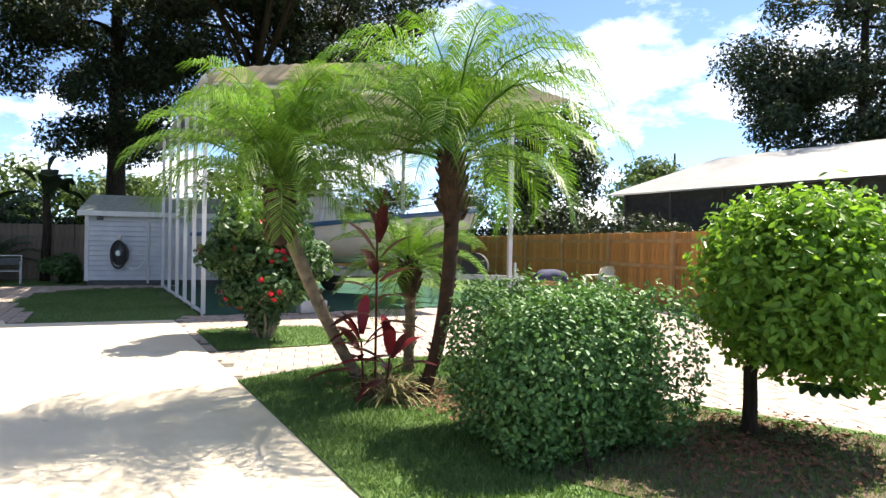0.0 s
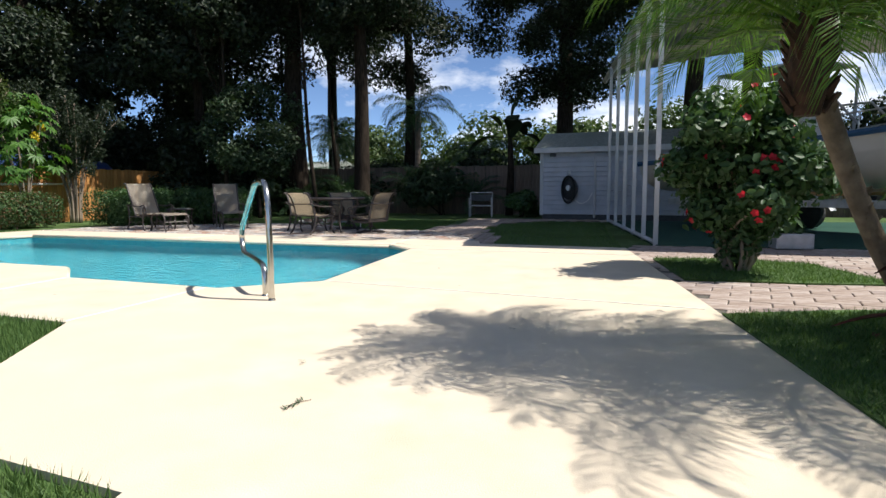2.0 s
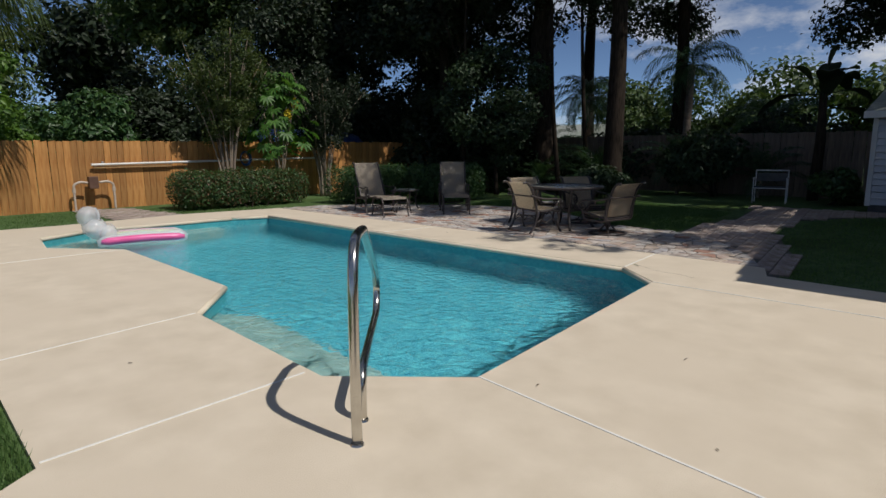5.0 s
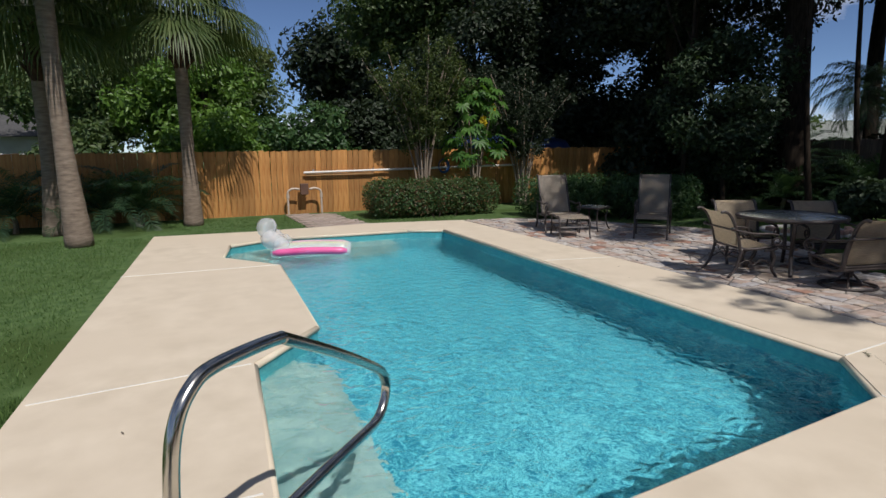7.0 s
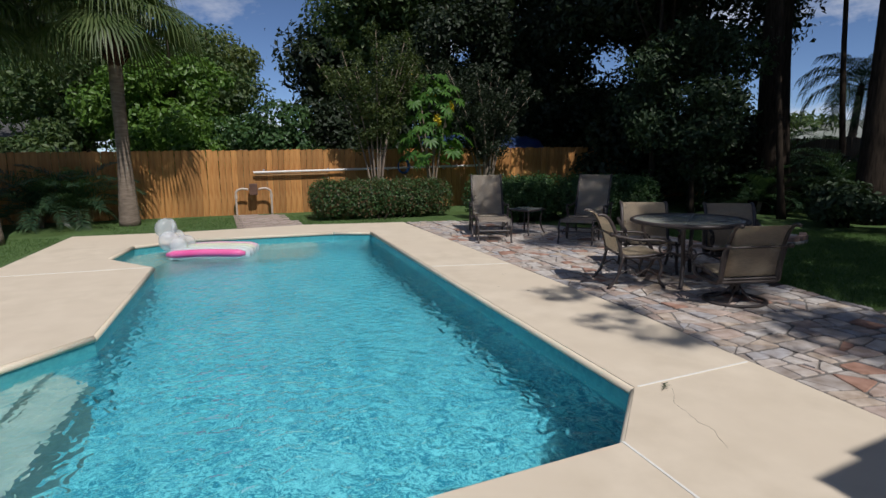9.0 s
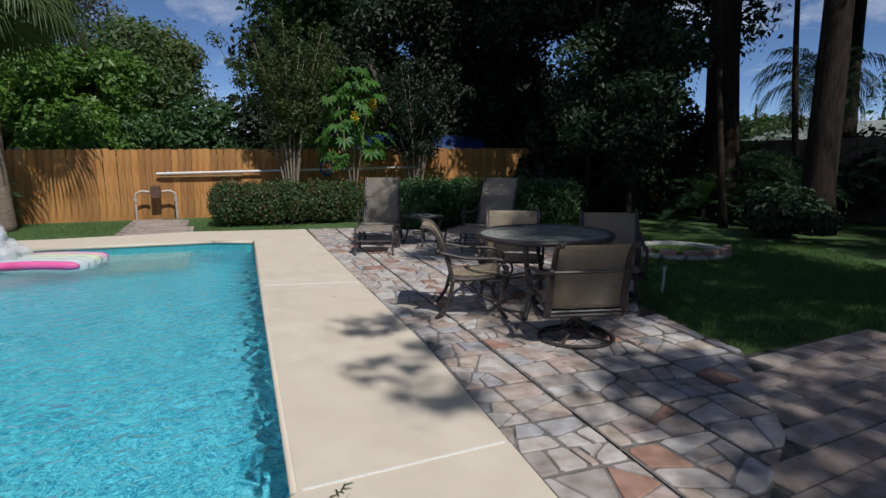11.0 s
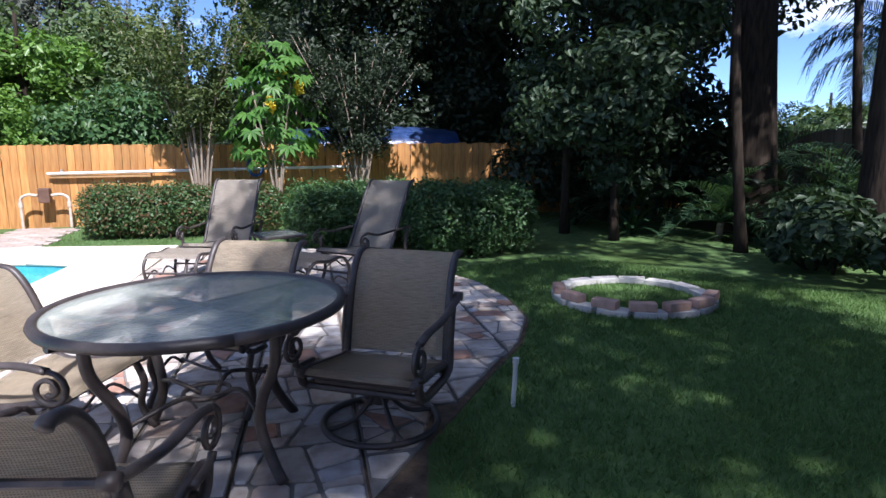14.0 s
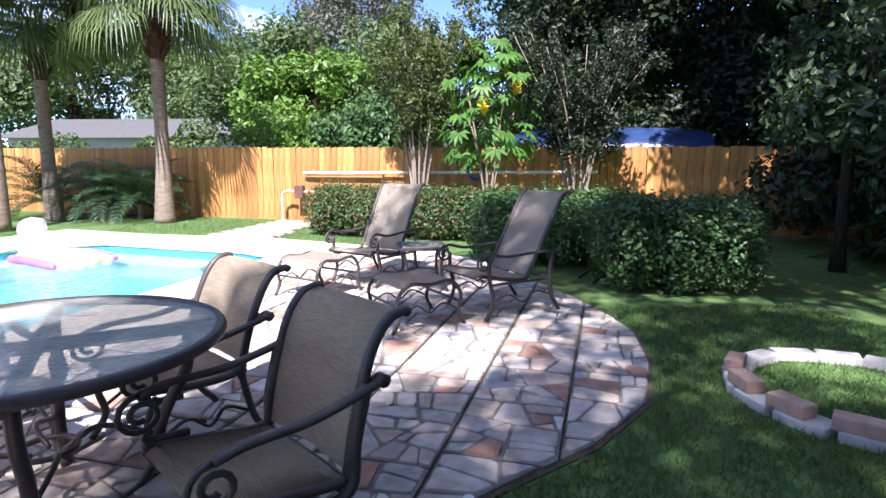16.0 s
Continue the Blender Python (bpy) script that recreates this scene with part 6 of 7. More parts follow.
feather_palm("queen_palm", -11.8, 23.7, [(0, 0, 0), (0.1, 0, 1.6), (0.15, 0.1, 3.1)], 0.11, 0.09, 20, 1.7, 0.5, 34, "palmgreen", "feathery palm rising over the back fence", 86, 0.2, 0.03, False, (1.3, -0.4), 1.6, "palm_bark", 0.2, 0.6)
big_leaf_plant("banana_plant", -3.9, 22.0, 3.1, 11, 1.0, 0.52, "oak", "tall dark banana-like plant by the shed", 82, 0.14, 1.0, "bark", (1.4, -0.2), 0.45)
for x, y, s in ((-11.9, 18.9, 83), (-13.4, 18.6, 84), (-10.7, 20.2, 85)):
    strap_clump("bromeliad", x, y, 40, 0.8, 0.07, "palmgreen", "arching strap-leaved plant in the shade", s)

# cabbage palms and shrubs by the west fence
fan_palm("cabbage_palm", -14.63, 5.98, 4.1, 0.155, 32, "cabbage palm with grey trunk before the cedar fence", 90, 1.75, (-0.08, 0.0))
fan_palm("cabbage_palm", -12.42, 4.12, 5.1, 0.165, 32, "cabbage palm with grey trunk on the lawn", 91, 1.75, (-0.25, -0.15))
fan_palm("cabbage_palm", -14.25, 3.40, 3.75, 0.15, 30, "cabbage palm standing close to the cedar fence", 92, 1.7, (0.1, 0.08))
for x, y, s in ((-15.1, 4.9, 93), (-15.0, 4.2, 94), (-14.9, 2.6, 95)):
    feather_palm("areca_palm", x, y, [(0, 0, 0), (0, 0.02, 0.2), (0.05, 0, 0.35)], 0.06, 0.05, 24, 1.5, 0.36, 26, "palmgreen", "low dark palm against the cedar fence", s, 0.1, 0.028, False, (1.4, 0.1), 1.3)
shrub("shrub", -14.4, 0.3, blobs(rg, 0, 0, 0.9, 0.6, 0.6, 0.5, 10, 0.35), 2200, 0.11, "oak_lit", "sparse shrub by the cedar fence", 96, stems=8)


def hedge_block(name, ring, z, n, size, leaf, label, seed, extra=None):
    """A clipped hedge over a footprint (cx, cy, half x, half y)."""
    rr = np.random.default_rng(seed)
    cx, cy, hx, hy = ring
    cl = []
    for ix in np.linspace(-1, 1, max(3, int(hx / 0.14))):
        for iy in np.linspace(-1, 1, max(3, int(hy / 0.14))):
            cl.append((ix * (hx - 0.2) + 0.05 * rr.normal(), iy * (hy - 0.2) + 0.05 * rr.normal(), z * 0.52 + 0.03 * rr.normal(), 0.30, 0.30, z * 0.50))
    t = shrub(name, cx, cy, cl, n, size, leaf, label, seed, "hedge", 14, 0.55, 0.8, z, 0.016, "bark", 0.4, fork=0.9)
    if extra:
        v, f = leaves(rr, cl, extra[1], size, 0.55, 0.86, zmin=0.05)
        bulk("young_growth", v, f, M[extra[0]], t, "bronze young leaves")
    return t


hedge_block("hedge", (-14.1, 11.45, 0.55, 1.55), 0.86, 34000, 0.052, "hedge", "low clipped hedge with bronze young leaves", 100, ("hedge_red", 16000))
hedge_block("hedge", (-12.3, 14.3, 0.75, 0.95), 0.92, 24000, 0.058, "hedge", "clipped green hedge behind the reclining chairs", 101)
hedge_block("hedge", (-11.1, 15.78, 0.82, 0.80), 0.95, 28000, 0.058, "hedge", "rounded clipped green bush at the lawn's corner", 102)
for (x, y, h, s, lf) in ((-14.95, 11.6, 4.3, 103, "olive"), (-15.0, 14.6, 3.7, 104, "oak")):
    rr = np.random.default_rng(s)
    cl = []
    t = thing("crape_myrtle", x, y, -0.04, 0, "multi-stemmed crape myrtle with pale trunks in a vase shape", "tree")
    for k in range(15):
        a, u = k * 2.4 + 0.3 * rr.normal(), 0.5 + 0.5 * rr.random()
        th = h * (0.78 + 0.25 * rr.random())
        pts = smoothed([(0.12 * math.cos(a), 0.14 * math.sin(a), 0), (0.2 * u * math.cos(a), 0.24 * u * math.sin(a), h * 0.25), (0.50 * u * math.cos(a), 0.72 * u * math.sin(a), h * 0.58), (0.95 * u * math.cos(a), 1.75 * u * math.sin(a), th)], 5)
        n = len(pts)
        part("stem", tubed(pts, [0.030 * (1 - 0.85 * j / n) for j in range(n)], 6), M["twig"], t, "", True)
        for j in range(n // 2, n):
            q = pts[j]
            for z in range(2):
                cl.append((q.x + 0.13 * rr.normal(), q.y + 0.13 * rr.normal(), q.z + 0.1 * rr.normal(), 0.16, 0.16, 0.20))
    v, f = leaves(rr, cl, 14000, 0.075, 0.5, 0.15)
    bulk("crown", v, f, M[lf], t)


def papaya_plant():
    rr = np.random.default_rng(105)
    t = thing("lobed_leaf_plant", -14.75, 13.0, -0.04, 0, "bright green plant with large lobed leaves and yellow flowers", "plant")
    V, F = [], []
    for k in range(7):
        sb = bmesh.new()
        a = k * 0.9
        tube(sb, smoothed([(0, 0, 0), (0.15 * math.cos(a), 0.15 * math.sin(a), 1.2), (0.45 * math.cos(a), 0.45 * math.sin(a), 2.2 + 0.5 * rr.random())], 4), [0.03 - 0.002 * j for j in range(9)], 6)
        part("stem", sb, M["twig"], t, "", True)
    for k in range(140):
        a, z = rr.random() * 6.283, 1.25 + 2.15 * rr.random()
        r = 0.25 + 0.8 * rr.random() * math.sin(math.pi * min(1, max(0, (z - 0.7) / 2.9)))
        c = np.array([r * math.cos(a), r * math.sin(a), z])
        nrm = np.array([math.cos(a) * 0.7, math.sin(a) * 0.7, 0.7]) + 0.25 * rr.normal(size=3)
        nrm /= np.linalg.norm(nrm)
        e1 = np.cross(nrm, [0, 0, 1.0])
        e1 /= np.linalg.norm(e1)
        e2 = np.cross(nrm, e1)
        s = 0.17 + 0.08 * rr.random()
        for j in range(7):
            w = -1.9 + 3.8 * j / 6
            q = e2 * math.cos(w) + e1 * math.sin(w)
            o = -e2 * math.sin(w) + e1 * math.cos(w)
            n0 = len(V)
            V += [c, c + q * s * 0.6 + o * s * 0.17, c + q * s * 1.05 - np.array([0, 0, 0.06]), c + q * s * 0.6 - o * s * 0.17]
            F += [(n0, n0 + 1, n0 + 2), (n0, n0 + 2, n0 + 3)]
    bulk("leaves", np.array(V), np.array(F), M["papaya"], t)
    for k in range(4):
        a = k * 1.4
        v, f = leaves(rr, [(0.5 * math.cos(a), 0.5 * math.sin(a), 2.3 + 0.35 * k, 0.09, 0.09, 0.17)], 60, 0.09, 0.7, 0.3)
        bulk("flower", v, f, M["yellow_petal"], t, "yellow flower cluster")


papaya_plant()

# the island beds by the walk
ISLAND_1 = [(0.66, 9.75), (0.93, 8.05), (1.9, 8.10), (2.75, 8.25), (2.35, 9.7), (1.5, 9.95)]
ISLAND_2 = [(EDGE(6.45), 6.45), (EDGE(-6), -6.0), (8.0, -6.0), (7.0, 1.2), (5.15, 3.45), (4.4, 4.6), (4.05, 6.2), (3.4, 7.0), (2.5, 7.05), (1.8, 6.8)]
for ring, lab in ((ISLAND_1, "small grass island around the hibiscus"), (ISLAND_2, "grass bed with palms beside the deck")):
    tagged(part("lawn_bed", slab(ring, [], -0.03, 0.012), M["grass"]), lab, "lawn", kind="structure")
MULCH = [(2.05, 5.95), (2.15, 5.3), (2.6, 4.9), (2.55, 4.2), (2.6, 3.5), (3.0, 2.9), (3.6, 2.3), (5.0, 2.2), (5.0, 3.4), (4.3, 4.45), (3.6, 5.2), (3.0, 5.9), (2.5, 6.2)]
tagged(part("mulch_bed", slab(MULCH, [], 0.0, 0.022), M["soil"]), "brown leaf litter and mulch under the shrubs", "mulch", kind="structure")
rr = np.random.default_rng(7)
v, f = leaves(rr, [(2.55, 5.45, 0.03, 0.5, 0.5, 0.02), (4.1, 3.6, 0.03, 1.0, 0.8, 0.02), (3.0, 5.0, 0.03, 0.7, 0.7, 0.02), (2.2, 5.9, 0.03, 0.4, 0.5, 0.02)], 3200, 0.055, 0.4, 0.0, 2.5)
tagged(bulk("mulch_chips", v, f, M["mulch"]), "reddish bark chips and dead leaves", "mulch", kind="stuff")

feather_palm("pygmy_date_palm", 2.15, 6.15, [(0, 0, 0), (-0.26, -0.10, 0.45), (-0.5, -0.26, 0.9), (-0.77, -0.48, 1.5), (-0.82, -0.55, 1.75)], 0.052, 0.058, 38, 1.24, 0.30, 54, "pygmy", "leaning pygmy date palm with shaggy crown", 110, 0.46, 0.0115, True, (1.58, 0.30), 1.75, vee=0.35, hang=0.5, bend=1.7)
feather_palm("pygmy_date_palm", 2.46, 5.37, [(0, 0, 0), (0.14, -0.03, 0.5), (0.22, -0.04, 1.1), (0.24, -0.04, 1.75), (0.24, -0.04, 2.05)], 0.056, 0.066, 40, 1.66, 0.34, 64, "pygmy", "tall pygmy date palm with dark shaggy crown base", 111, 0.54, 0.012, True, (1.58, 0.25), 1.75, "fibre", 0.35, 0.5, 1.7)
feather_palm("pygmy_date_palm", 2.66, 6.32, [(0, 0, 0), (0.0, -0.05, 0.5), (-0.02, -0.1, 1.1)], 0.055, 0.05, 26, 0.9, 0.24, 40, "pygmy", "young pygmy date palm between the larger ones", 112, 0.3, 0.011, True, (1.4, -0.2), 1.5)


def hibiscus():
    rr = np.random.default_rng(120)
    cl = blobs(rr, 0.06, 0, 1.16, 0.70, 0.78, 0.70, 54, 0.26)
    t = thing("hibiscus_bush", 1.48, 8.85, -0.02, 0, "tall hibiscus bush with glossy leaves and red flowers", "shrub")
    for k in range(14):
        bm = bmesh.new()
        a = k * 2.4
        c = Vector(cl[k][:3])
        tube(bm, smoothed([(0.09 * math.cos(a), 0.09 * math.sin(a), 0), (0.16 * math.cos(a), 0.16 * math.sin(a), 0.35), c], 4), [0.026 - 0.002 * j for j in range(9)], 6)
        part("stem", bm, M["twig"], t, "", True)
    v, f = leaves(rr, cl, 13000, 0.085, 0.55, 0.35, round_tip=True)
    bulk("foliage", v, f, M["hibiscus"], t)
    v, f = leaves(rr, [(0, 0, 0.35, 0.25, 0.25, 0.3), (0.05, 0, 0.7, 0.42, 0.42, 0.4)], 2600, 0.08, 0.5, 0.3, 0.4)
    bulk("inner_foliage", v, f, M["hibiscus"], t)
    for k in range(40):
        q = cl[rr.integers(len(cl))]
        d = np.array(q[:3]) - np.array([0.06, 0, 1.0]) + 0.2 * rr.normal(size=3)
        d /= np.linalg.norm(d)
        c = np.array(q[:3]) + d * 0.21
        V, F = [], []
        e1 = np.cross(d, [0.1, 0.2, 1])
        e1 /= np.linalg.norm(e1)
        e2 = np.cross(d, e1)
        for j in range(5):
            w = j * 1.2566
            o, s = e1 * math.cos(w) + e2 * math.sin(w), -e1 * math.sin(w) + e2 * math.cos(w)
            n0 = len(V)
            V += [c, c + o * 0.025 + s * 0.018 + d * 0.012, c + o * 0.042 + d * 0.016, c + o * 0.025 - s * 0.018 + d * 0.012]
            F += [(n0, n0 + 1, n0 + 2), (n0, n0 + 2, n0 + 3)]
        bulk("flower", np.array(V), np.array(F), M["petal"], t, "red hibiscus flower")


hibiscus()


def ti_plant():
    rr = np.random.default_rng(130)
    t = thing("cordyline_plant", 2.12, 5.55, 0.0, 0, "burgundy cordyline with long leaves and crimson tips", "plant")
    for k, (dx, dy, h) in enumerate(((0, 0, 1.42), (-0.08, 0.06, 0.46), (0.08, -0.05, 0.34))):
        part("stem", tubed([(dx, dy, 0), (dx * 1.3, dy * 1.3, h)], [0.012, 0.009], 6), M["ti"], t)
        for mat, cnt, z0, z1 in (("ti", 15 if k == 0 else 7, 0.35 * h, h), ("ti_red", 1 if k == 0 else 4, 0.75 * h, h)):
            V, F = [], []
            for j in range(cnt):
                az = j * 2.4 + k
                e = 1.35 - 1.5 * j / cnt
                d = np.array([math.cos(az) * math.cos(e), math.sin(az) * math.cos(e), math.sin(e)])
                up = np.array([-math.cos(az) * math.sin(e), -math.sin(az) * math.sin(e), math.cos(e)])
                p = np.array([dx * 1.3, dy * 1.3, z1 - (z1 - z0) * j / cnt])
                broad_leaf(V, F, p + d * 0.05, d, up, 0.36 + 0.14 * rr.random(), 0.105, 0.3)
            bulk("leaves", np.array(V), np.array(F), M[mat], t, "burgundy leaves" if mat == "ti" else "crimson young leaves")


ti_plant()
strap_clump("spider_plant", 2.2, 5.35, 150, 0.45, 0.012, "spider", "pale strap-leaved clump at the palm's foot", 131, droop=1.9)


def round_bush(name, x, y, clumps, n, size, leaf, label, seed, stems=10, stem=None, inner="hedge"):
    t = shrub(name, x, y, clumps, n, size, leaf, label, seed, "shrub", stems, 0.55, 0.82, 0.6, 0.014, "bark", 0.5, fork=0.5, oval=True)
    return t


rb = np.random.default_rng(140)
cl = [(0.40 * ix + 0.035 * rb.normal(), 0.37 * iy + 0.035 * rb.normal(), 0.53 + 0.05 * rb.normal(), 0.25, 0.25, 0.48) for ix in (-1, -0.5, 0, 0.5, 1) for iy in (-1, -0.5, 0, 0.5, 1) if abs(ix) + abs(iy) < 2.1]
round_bush("gardenia_bush", 2.98, 4.05, cl, 50000, 0.034, "bush", "rounded clipped bush with glossy green leaves", 140)


def topiary():
    rr = np.random.default_rng(141)
    t = thing("topiary_tree", 4.24, 3.72, 0.0, 0, "small clipped tree with round bright green head", "tree")
    part("trunk", tubed(smoothed([(0, 0, 0), (0.03, 0.02, 0.25), (0.01, 0.0, 0.5), (0.08, -0.03, 0.9)], 4), [0.065, 0.058, 0.05, 0.048, 0.047, 0.046, 0.045, 0.044, 0.043, 0.04, 0.036, 0.03, 0.025], 10), M["bark"], t, "", True)
    cl = [(0.24 + 0.36 * math.cos(a) * u, -0.16 + 0.36 * math.sin(a) * u, 1.06 + 0.24 * k + 0.03 * rr.normal(), 0.37, 0.37, 0.36) for k in (-1, 0, 1) for u in (0.4, 1.0 - 0.25 * abs(k)) for a in np.linspace(0, 6.283, 8)[:-1]]
    cl += [(0.42 + 0.26 * math.cos(w), -0.34 + 0.26 * math.sin(w), 0.68 + 0.05 * rr.normal(), 0.26, 0.26, 0.26) for w in np.linspace(0, 6.283, 7)[:-1]]
    for k in range(14):
        bm = bmesh.new()
        c = Vector(cl[k * 2 % len(cl)][:3])
        tube(bm, smoothed([(0.05, -0.02, 0.55), (c + Vector((0.05, -0.02, 0.55))) / 2, c], 3), [0.02 - 0.002 * j for j in range(7)], 6)
        part("limb", bm, M["bark"], t, "", True)
    v, f = leaves(rr, cl, 30000, 0.057, 0.5, 0.70, round_tip=True)
    bulk("crown", v, f, M["topiary"], t)
    V, F = [], []
    for k in range(9):
        a = 3.4 + 0.25 * k
        e = 0.5 - 0.1 * k
        d = np.array([math.cos(a), math.sin(a), 0.1])
        broad_leaf(V, F, np.array([-0.05 + 0.06 * math.cos(a), 0.06 * math.sin(a), 0.42]) + np.array([0.3, -0.3, 0]), d / np.linalg.norm(d), np.array([0, 0, 1.0]), 0.2, 0.08, 0.3)
    bulk("low_shoot", np.array(V), np.array(F), M["hibiscus"], t, "low shoot of larger dark leaves")


topiary()

# grass blades where the walk comes near
rr = np.random.default_rng(200)
GRASS = [([(-3.13, 4.86), (-2.56, 4.03), (-1.91, 3.335), (-0.89, 3.265), (-0.72, 2.4), (-2.4, 2.6), (-4.2, 4.0), (-5.1, 4.93)], 34000, -0.03), (ISLAND_1, 7000, 0.012), ([(EDGE(6.4), 6.4), (EDGE(1.2), 1.2), (4.2, 1.2), (5.1, 3.3), (4.35, 4.5), (4.0, 6.1), (3.35, 6.9), (2.5, 6.95), (1.8, 6.7)], 70000, 0.012), ([(-4.14, 13.98), (-4.8, 14.03), (-5.6, 14.19), (-6.35, 14.72), (-6.9, 15.13), (-7.5, 15.41), (-8.2, 15.47), (-8.9, 15.40), (-9.7, 15.06), (-10.3, 16.9), (-7.5, 18.9), (-4.4, 17.6), (-4.16, 15.1)], 64000, -0.03), ([(-1.95, 11.3), (0.25, 11.2), (-0.5, 18.0), (-2.2, 18.6), (-3.2, 15.5)], 12000, -0.03), ([(-12.9, 5.1), (-5.2, 4.85), (-3.2, 4.7), (-2.6, 3.9), (-7, 1.5), (-13.5, 2.0)], 26000, -0.03), ([(-2.0, 3.2), (-0.9, 3.15), (-0.6, 1.8), (-2.5, 2.0)], 5000, -0.03), ([(-13.0, 6.0), (-13.1, 9.6), (-12.8, 11.4), (-13.6, 12), (-15.6, 9), (-15.6, 5)], 9000, -0.03)]
for ring, n, z0 in GRASS:
    xs, ys = [p[0] for p in ring], [p[1] for p in ring]
    P = np.stack([rr.uniform(min(xs), max(xs), n * 2), rr.uniform(min(ys), max(ys), n * 2)], 1)
    P = np.array([p for p in P if inside(p[0], p[1], ring)])[:n]
    k = len(P)
    tall = 1.7 if ring[0] == (-3.13, 4.86) else 1.0      # taller here to hide the dark step along the deck's edge from view
    a, hgt = rr.uniform(0, 6.283, k), tall * rr.uniform(0.018, 0.05, k)
    d = np.stack([np.cos(a), np.sin(a)], 1) * 0.004
    ln = rr.normal(size=(k, 2)) * 0.02
    z = np.full(k, z0)
    v = np.stack([np.column_stack([P - d, z]), np.column_stack([P + d, z]), np.column_stack([P + ln, z + hgt])], 1).reshape(-1, 3)
    tagged(bulk("grass_blades", v, np.arange(3 * k).reshape(-1, 3), M["blade"]), "short mown blades of lawn grass", "grass", kind="stuff")


# ---- paving pieces, last ----
def shrink(poly, d):
    c = sum((Vector(p) for p in poly), Vector((0, 0))) / len(poly)
    out = []
    for p in poly:
        q = Vector(p) - c
        out.append(c + q * max(0.3, (q.length - d * 1.35) / q.length))
    return out


def cut(poly, o, nrm):
    a, b = [], []
    n = len(poly)
    for i in range(n):
        p, q = poly[i], poly[(i + 1) % n]
        dp, dq = (p - o).dot(nrm), (q - o).dot(nrm)
        (a if dp >= 0 else b).append(p)
        if (dp >= 0) != (dq >= 0):
            x = p + (q - p) * (dp / (dp - dq))
            a.append(x), b.append(x)
    return a, b


def area(poly):
    return abs(sum(poly[i].x * poly[(i + 1) % len(poly)].y - poly[(i + 1) % len(poly)].x * poly[i].y for i in range(len(poly)))) / 2


PATIO = [(-2.15, 11.66), (-5.0, 11.76), (-12.55, 11.62), (-12.5, 12.5), (-11.7, 13.6), (-10.5, 14.45), (-9.7, 15.0), (-8.9, 15.35), (-8.2, 15.42), (-7.5, 15.36), (-6.9, 15.08), (-6.35, 14.66), (-5.6, 14.14), (-4.8, 13.98), (-4.1, 13.93), (-3.0, 13.1), (-2.5, 12.4)]
tagged(part("soil_edge", slab(grown(PATIO, 0.03), [], -0.06, -0.022), M["soil"]), "bare brown soil along the patio edge", "soil", kind="structure")
patio = tagged(part("flagstone_patio", slab(PATIO, [], -0.05, -0.024), M["mortar"]), "crazy-paved flagstone patio with dark joints", "patio", kind="structure")


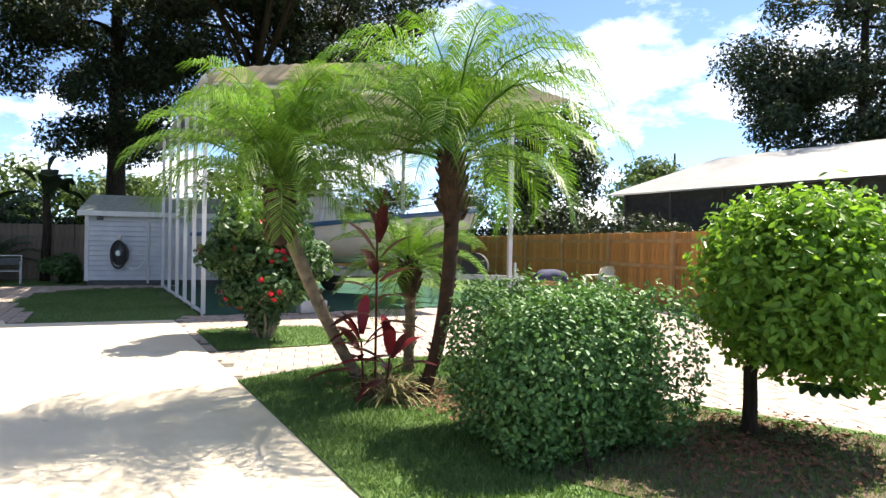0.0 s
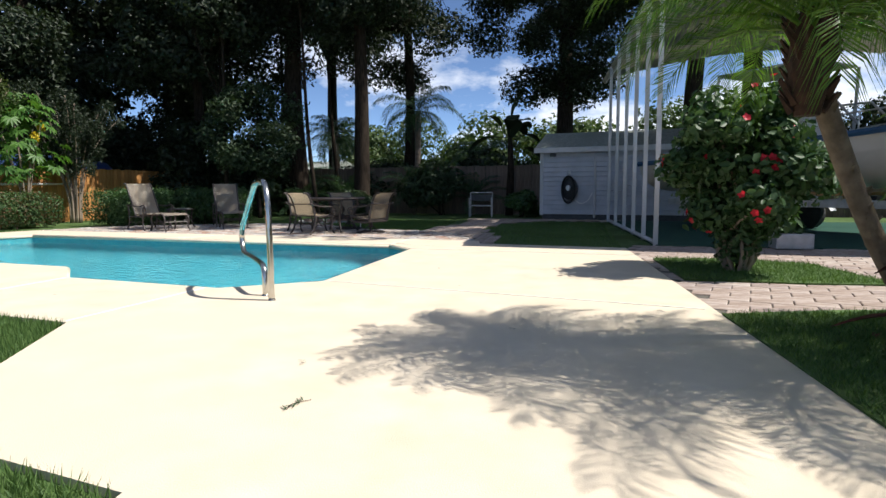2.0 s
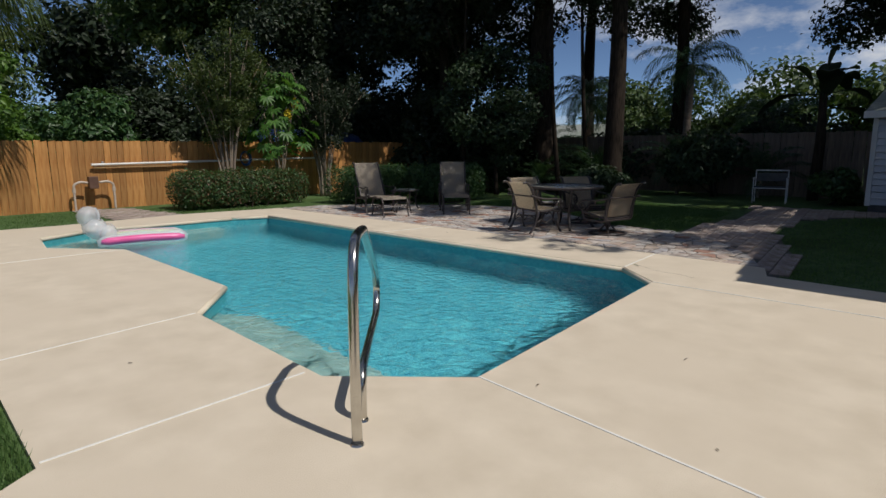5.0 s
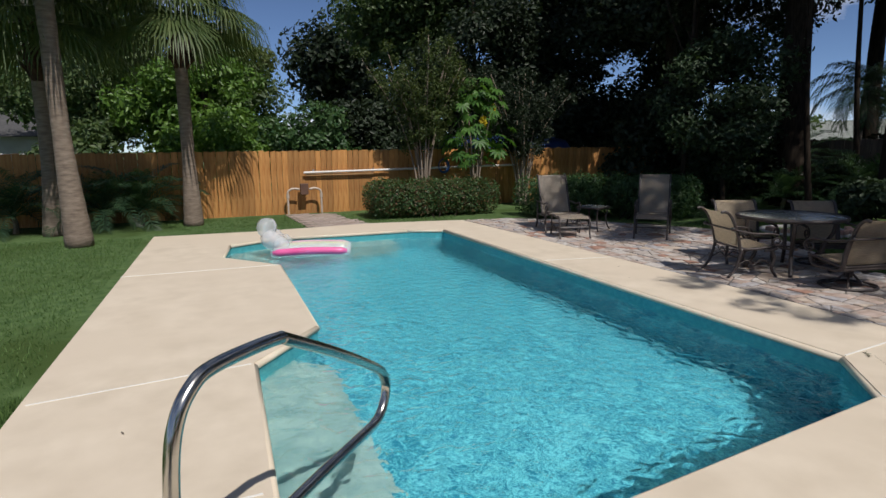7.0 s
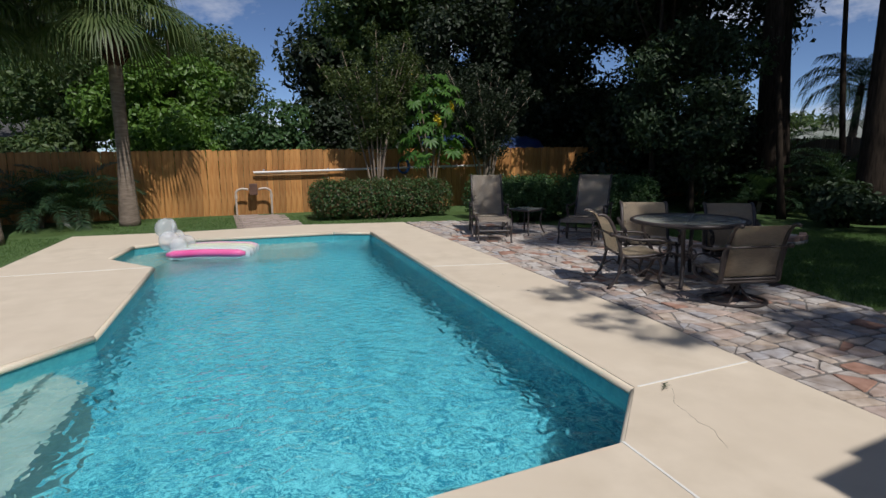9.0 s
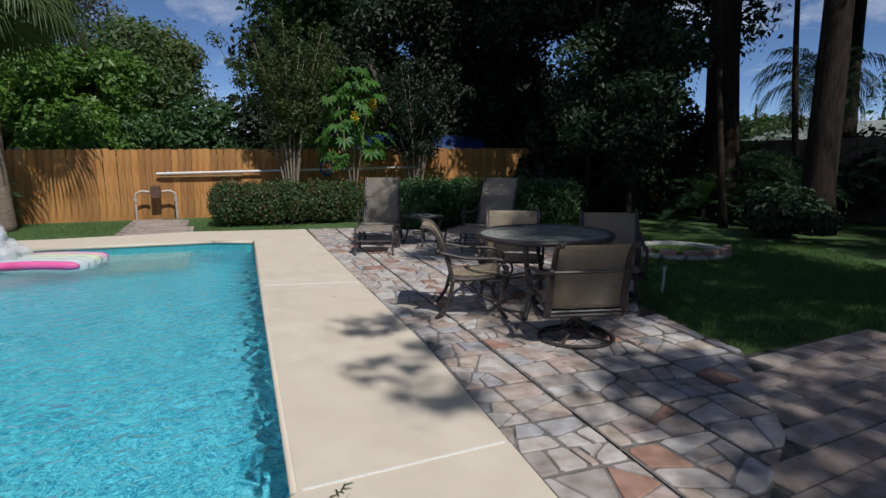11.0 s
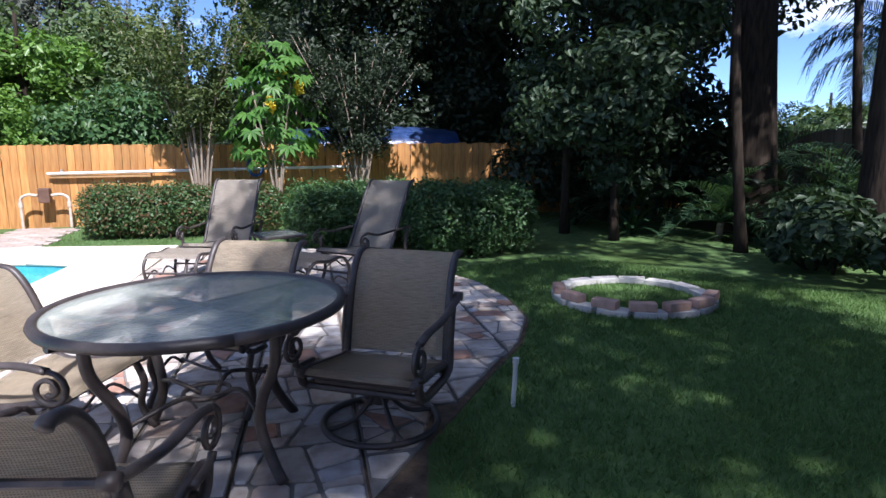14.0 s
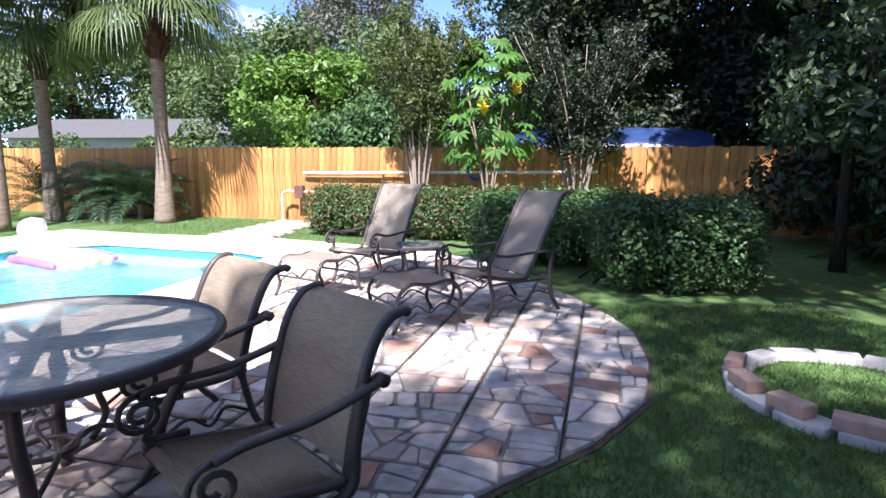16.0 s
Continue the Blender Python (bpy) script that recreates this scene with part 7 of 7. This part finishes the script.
def build_stones():
    rs = random.Random(9)
    stones, beds = [], []
    y, row = 11.66, 0
    while y < 15.6:
        h = rs.uniform(0.50, 0.58)
        x = -12.8 + rs.uniform(0, 0.4)
        while x < -2.0:
            w = rs.uniform(0.42, 0.66)
            work = [[Vector(p) for p in ((x + 0.006, y + 0.007), (x + w - 0.006, y + 0.007), (x + w - 0.006, y + h - 0.007), (x + 0.006, y + h - 0.007))]]
            beds.append(work[0])
            done = []
            while work:
                p = work.pop()
                if area(p) < rs.uniform(0.012, 0.085):
                    done.append(p)
                    continue
                c = sum(p, Vector((0, 0))) / len(p)
                es = [(p[i] - p[i - 1]) for i in range(len(p))]
                e = max(es, key=lambda v: v.length).normalized()
                ang = rs.choice((-1, 1)) * rs.random() ** 2 * 0.6
                nrm = Vector((e.x * math.cos(ang) - e.y * math.sin(ang), e.x * math.sin(ang) + e.y * math.cos(ang)))
                a, b = cut(p, c + e * rs.uniform(-0.07, 0.07), nrm)
                if len(a) < 3 or len(b) < 3:
                    done.append(p)
                else:
                    work += [a, b]
            stones += done
            x += w
        y += h
        row += 1
    def trimmed(p):
        """The piece, cut along the patio's edge, or nothing."""
        c = sum(p, Vector((0, 0))) / len(p)
        hits = sum(inside(q.x, q.y, PATIO) for q in p)
        if hits == 0:
            return None
        if hits < len(p):
            for i in range(len(PATIO)):
                a, b = Vector(PATIO[i]), Vector(PATIO[(i + 1) % len(PATIO)])
                e = b - a
                u = max(0, min(1, (c - a).dot(e) / e.length_squared))
                if (a + e * u - c).length < 0.45:
                    nrm = Vector((e.y, -e.x)).normalized()
                    mid = (a + b) / 2 + nrm * 0.02
                    if not inside(mid.x, mid.y, PATIO):
                        nrm = -nrm
                    p = cut(p, a, nrm)[0] if len(p) > 2 else p
            if len(p) < 3 or area(p) < 0.006:
                return None
        return p

    for p in beds:
        p = trimmed(p)
        if p:
            n, z = len(p), rs.uniform(-0.011, -0.007)
            soup("slab", [(s.x, s.y, z) for s in p] + [(s.x, s.y, -0.03) for s in p], [tuple(range(n))] + [(i, i + n, (i + 1) % n + n, (i + 1) % n) for i in range(n)], M["bed"], patio)
    V, F, made = [], [], 0
    for p in stones:
        p = trimmed(p)
        if not p:
            continue
        c = sum(p, Vector((0, 0))) / len(p)
        q = shrink(p, rs.uniform(0.007, 0.014))
        # soften corners: each corner becomes two points
        r = []
        for i in range(len(q)):
            a, b, d = q[i - 1], q[i], q[(i + 1) % len(q)]
            k = 0.04 + 0.12 * rs.random()
            r += [b + (a - b) * k, b + (d - b) * k]
        z, m = rs.uniform(-0.002, 0.004), len(r)
        tx, ty = rs.uniform(-0.012, 0.012), rs.uniform(-0.012, 0.012)
        rim = [(s.x, s.y, z - 0.006 + tx * (s.x - c.x) + ty * (s.y - c.y)) for s in r]
        top = [(c.x + (s.x - c.x) * 0.94, c.y + (s.y - c.y) * 0.94, z + tx * (s.x - c.x) + ty * (s.y - c.y)) for s in r]
        low = [(s.x, s.y, -0.02) for s in r]
        verts = top + rim + low
        faces = [tuple(range(m))] + [(i, i + m, (i + 1) % m + m, (i + 1) % m) for i in range(m)] + [(i + m, i + 2 * m, (i + 1) % m + 2 * m, (i + 1) % m + m) for i in range(m)]
        if made < 300 and -8.6 < c.x < -2.0:
            soup("stone", verts, faces, M["stone"], patio)
            made += 1
        else:
            n0 = len(V)
            V += verts
            F += [tuple(k + n0 for k in f) for f in faces]
    ob = soup("stones", V, F, M["stone_far"], patio)
    tagged(ob, kind="stuff")


build_stones()

PATH = [(-2.15, 11.68), (-2.5, 12.4), (-3.0, 13.1), (-4.05, 13.9), (-4.12, 15.0), (-3.95, 16.5), (-4.3, 18.6), (-4.6, 19.3), (-2.2, 19.4), (0.0, 19.2), (-0.4, 18.6), (-2.1, 18.5), (-3.0, 17.0), (-2.9, 15.0), (-2.4, 13.6), (-1.95, 12.4), (-1.9, 11.3), (-2.0, 11.22)]
PLAZA = [(EDGE(6.4), 6.4), (EDGE(11.1), 11.1), (0.42, 11.6), (7.6, 12.1), (9.6, 12.4), (9.3, 2.0), (8.2, -5.0), (5.0, 1.0), (3.8, 4.0), (2.5, 6.0)]


def build_pavers(name, ring, ang, lx, ly, label, parts, seed):
    base = tagged(part(name, slab(ring, [], -0.06, -0.016), M["mortar"]), label, "paving", kind="structure")
    rs = random.Random(seed)
    me = bpy.data.meshes.new("paver")
    bm = bmesh.new()
    box(bm, 0, 0, 0, lx - 0.008, ly - 0.008, 0.05)
    top = [e for e in bm.edges if all(v.co.z > 0 for v in e.verts)]
    bmesh.ops.bevel(bm, geom=top, offset=0.006, segments=1, affect='EDGES')
    bm.to_mesh(me)
    vs = [v.co.copy() for v in bm.verts]
    fs = [tuple(v.index for v in f.verts) for f in bm.faces]
    bm.free()
    me.materials.append(M["paver"])
    ca, sa = math.cos(radians(ang)), math.sin(radians(ang))
    cells = []
    for j in range(-120, 120):
        for i in range(-90, 90):
            u, v = (i + 0.5 * (j % 2)) * lx, j * ly
            x, y = ring[0][0] + u * ca - v * sa, ring[0][1] + u * sa + v * ca
            if inside(x, y, ring):
                cells.append((math.hypot(x - ring[0][0], y - ring[0][1]), x, y))
    cells.sort()
    V, F = [], []
    for k, (_, x, y) in enumerate(cells):
        m = pose(x, y, -0.0295 + rs.uniform(-0.002, 0.002), rs.uniform(-0.3, 0.3), rs.uniform(-0.3, 0.3), ang)
        if k < parts:
            ob = new("paver", me)
            ob.parent = base
            ob.matrix_local = m
        else:
            n0 = len(V)
            V += [tuple(m @ c) for c in vs]
            F += [tuple(q + n0 for q in f) for f in fs]
    if V:
        tagged(soup("pavers", V, F, M["paver_far"], base), kind="stuff")


build_pavers("paver_path", PATH, 98, 0.30, 0.20, "tan and rose concrete paver path through the lawn", 200, 1)
build_pavers("paver_plaza", PLAZA, -9, 0.30, 0.20, "tan concrete paver courtyard beside the deck", 300, 2)
PADW = [(-12.98, 8.2), (-12.95, 9.5), (-15.6, 9.2), (-15.6, 8.2)]
build_pavers("paver_pad", PADW, 92, 0.30, 0.20, "brick paver pad before the fence pipes", 100, 3)
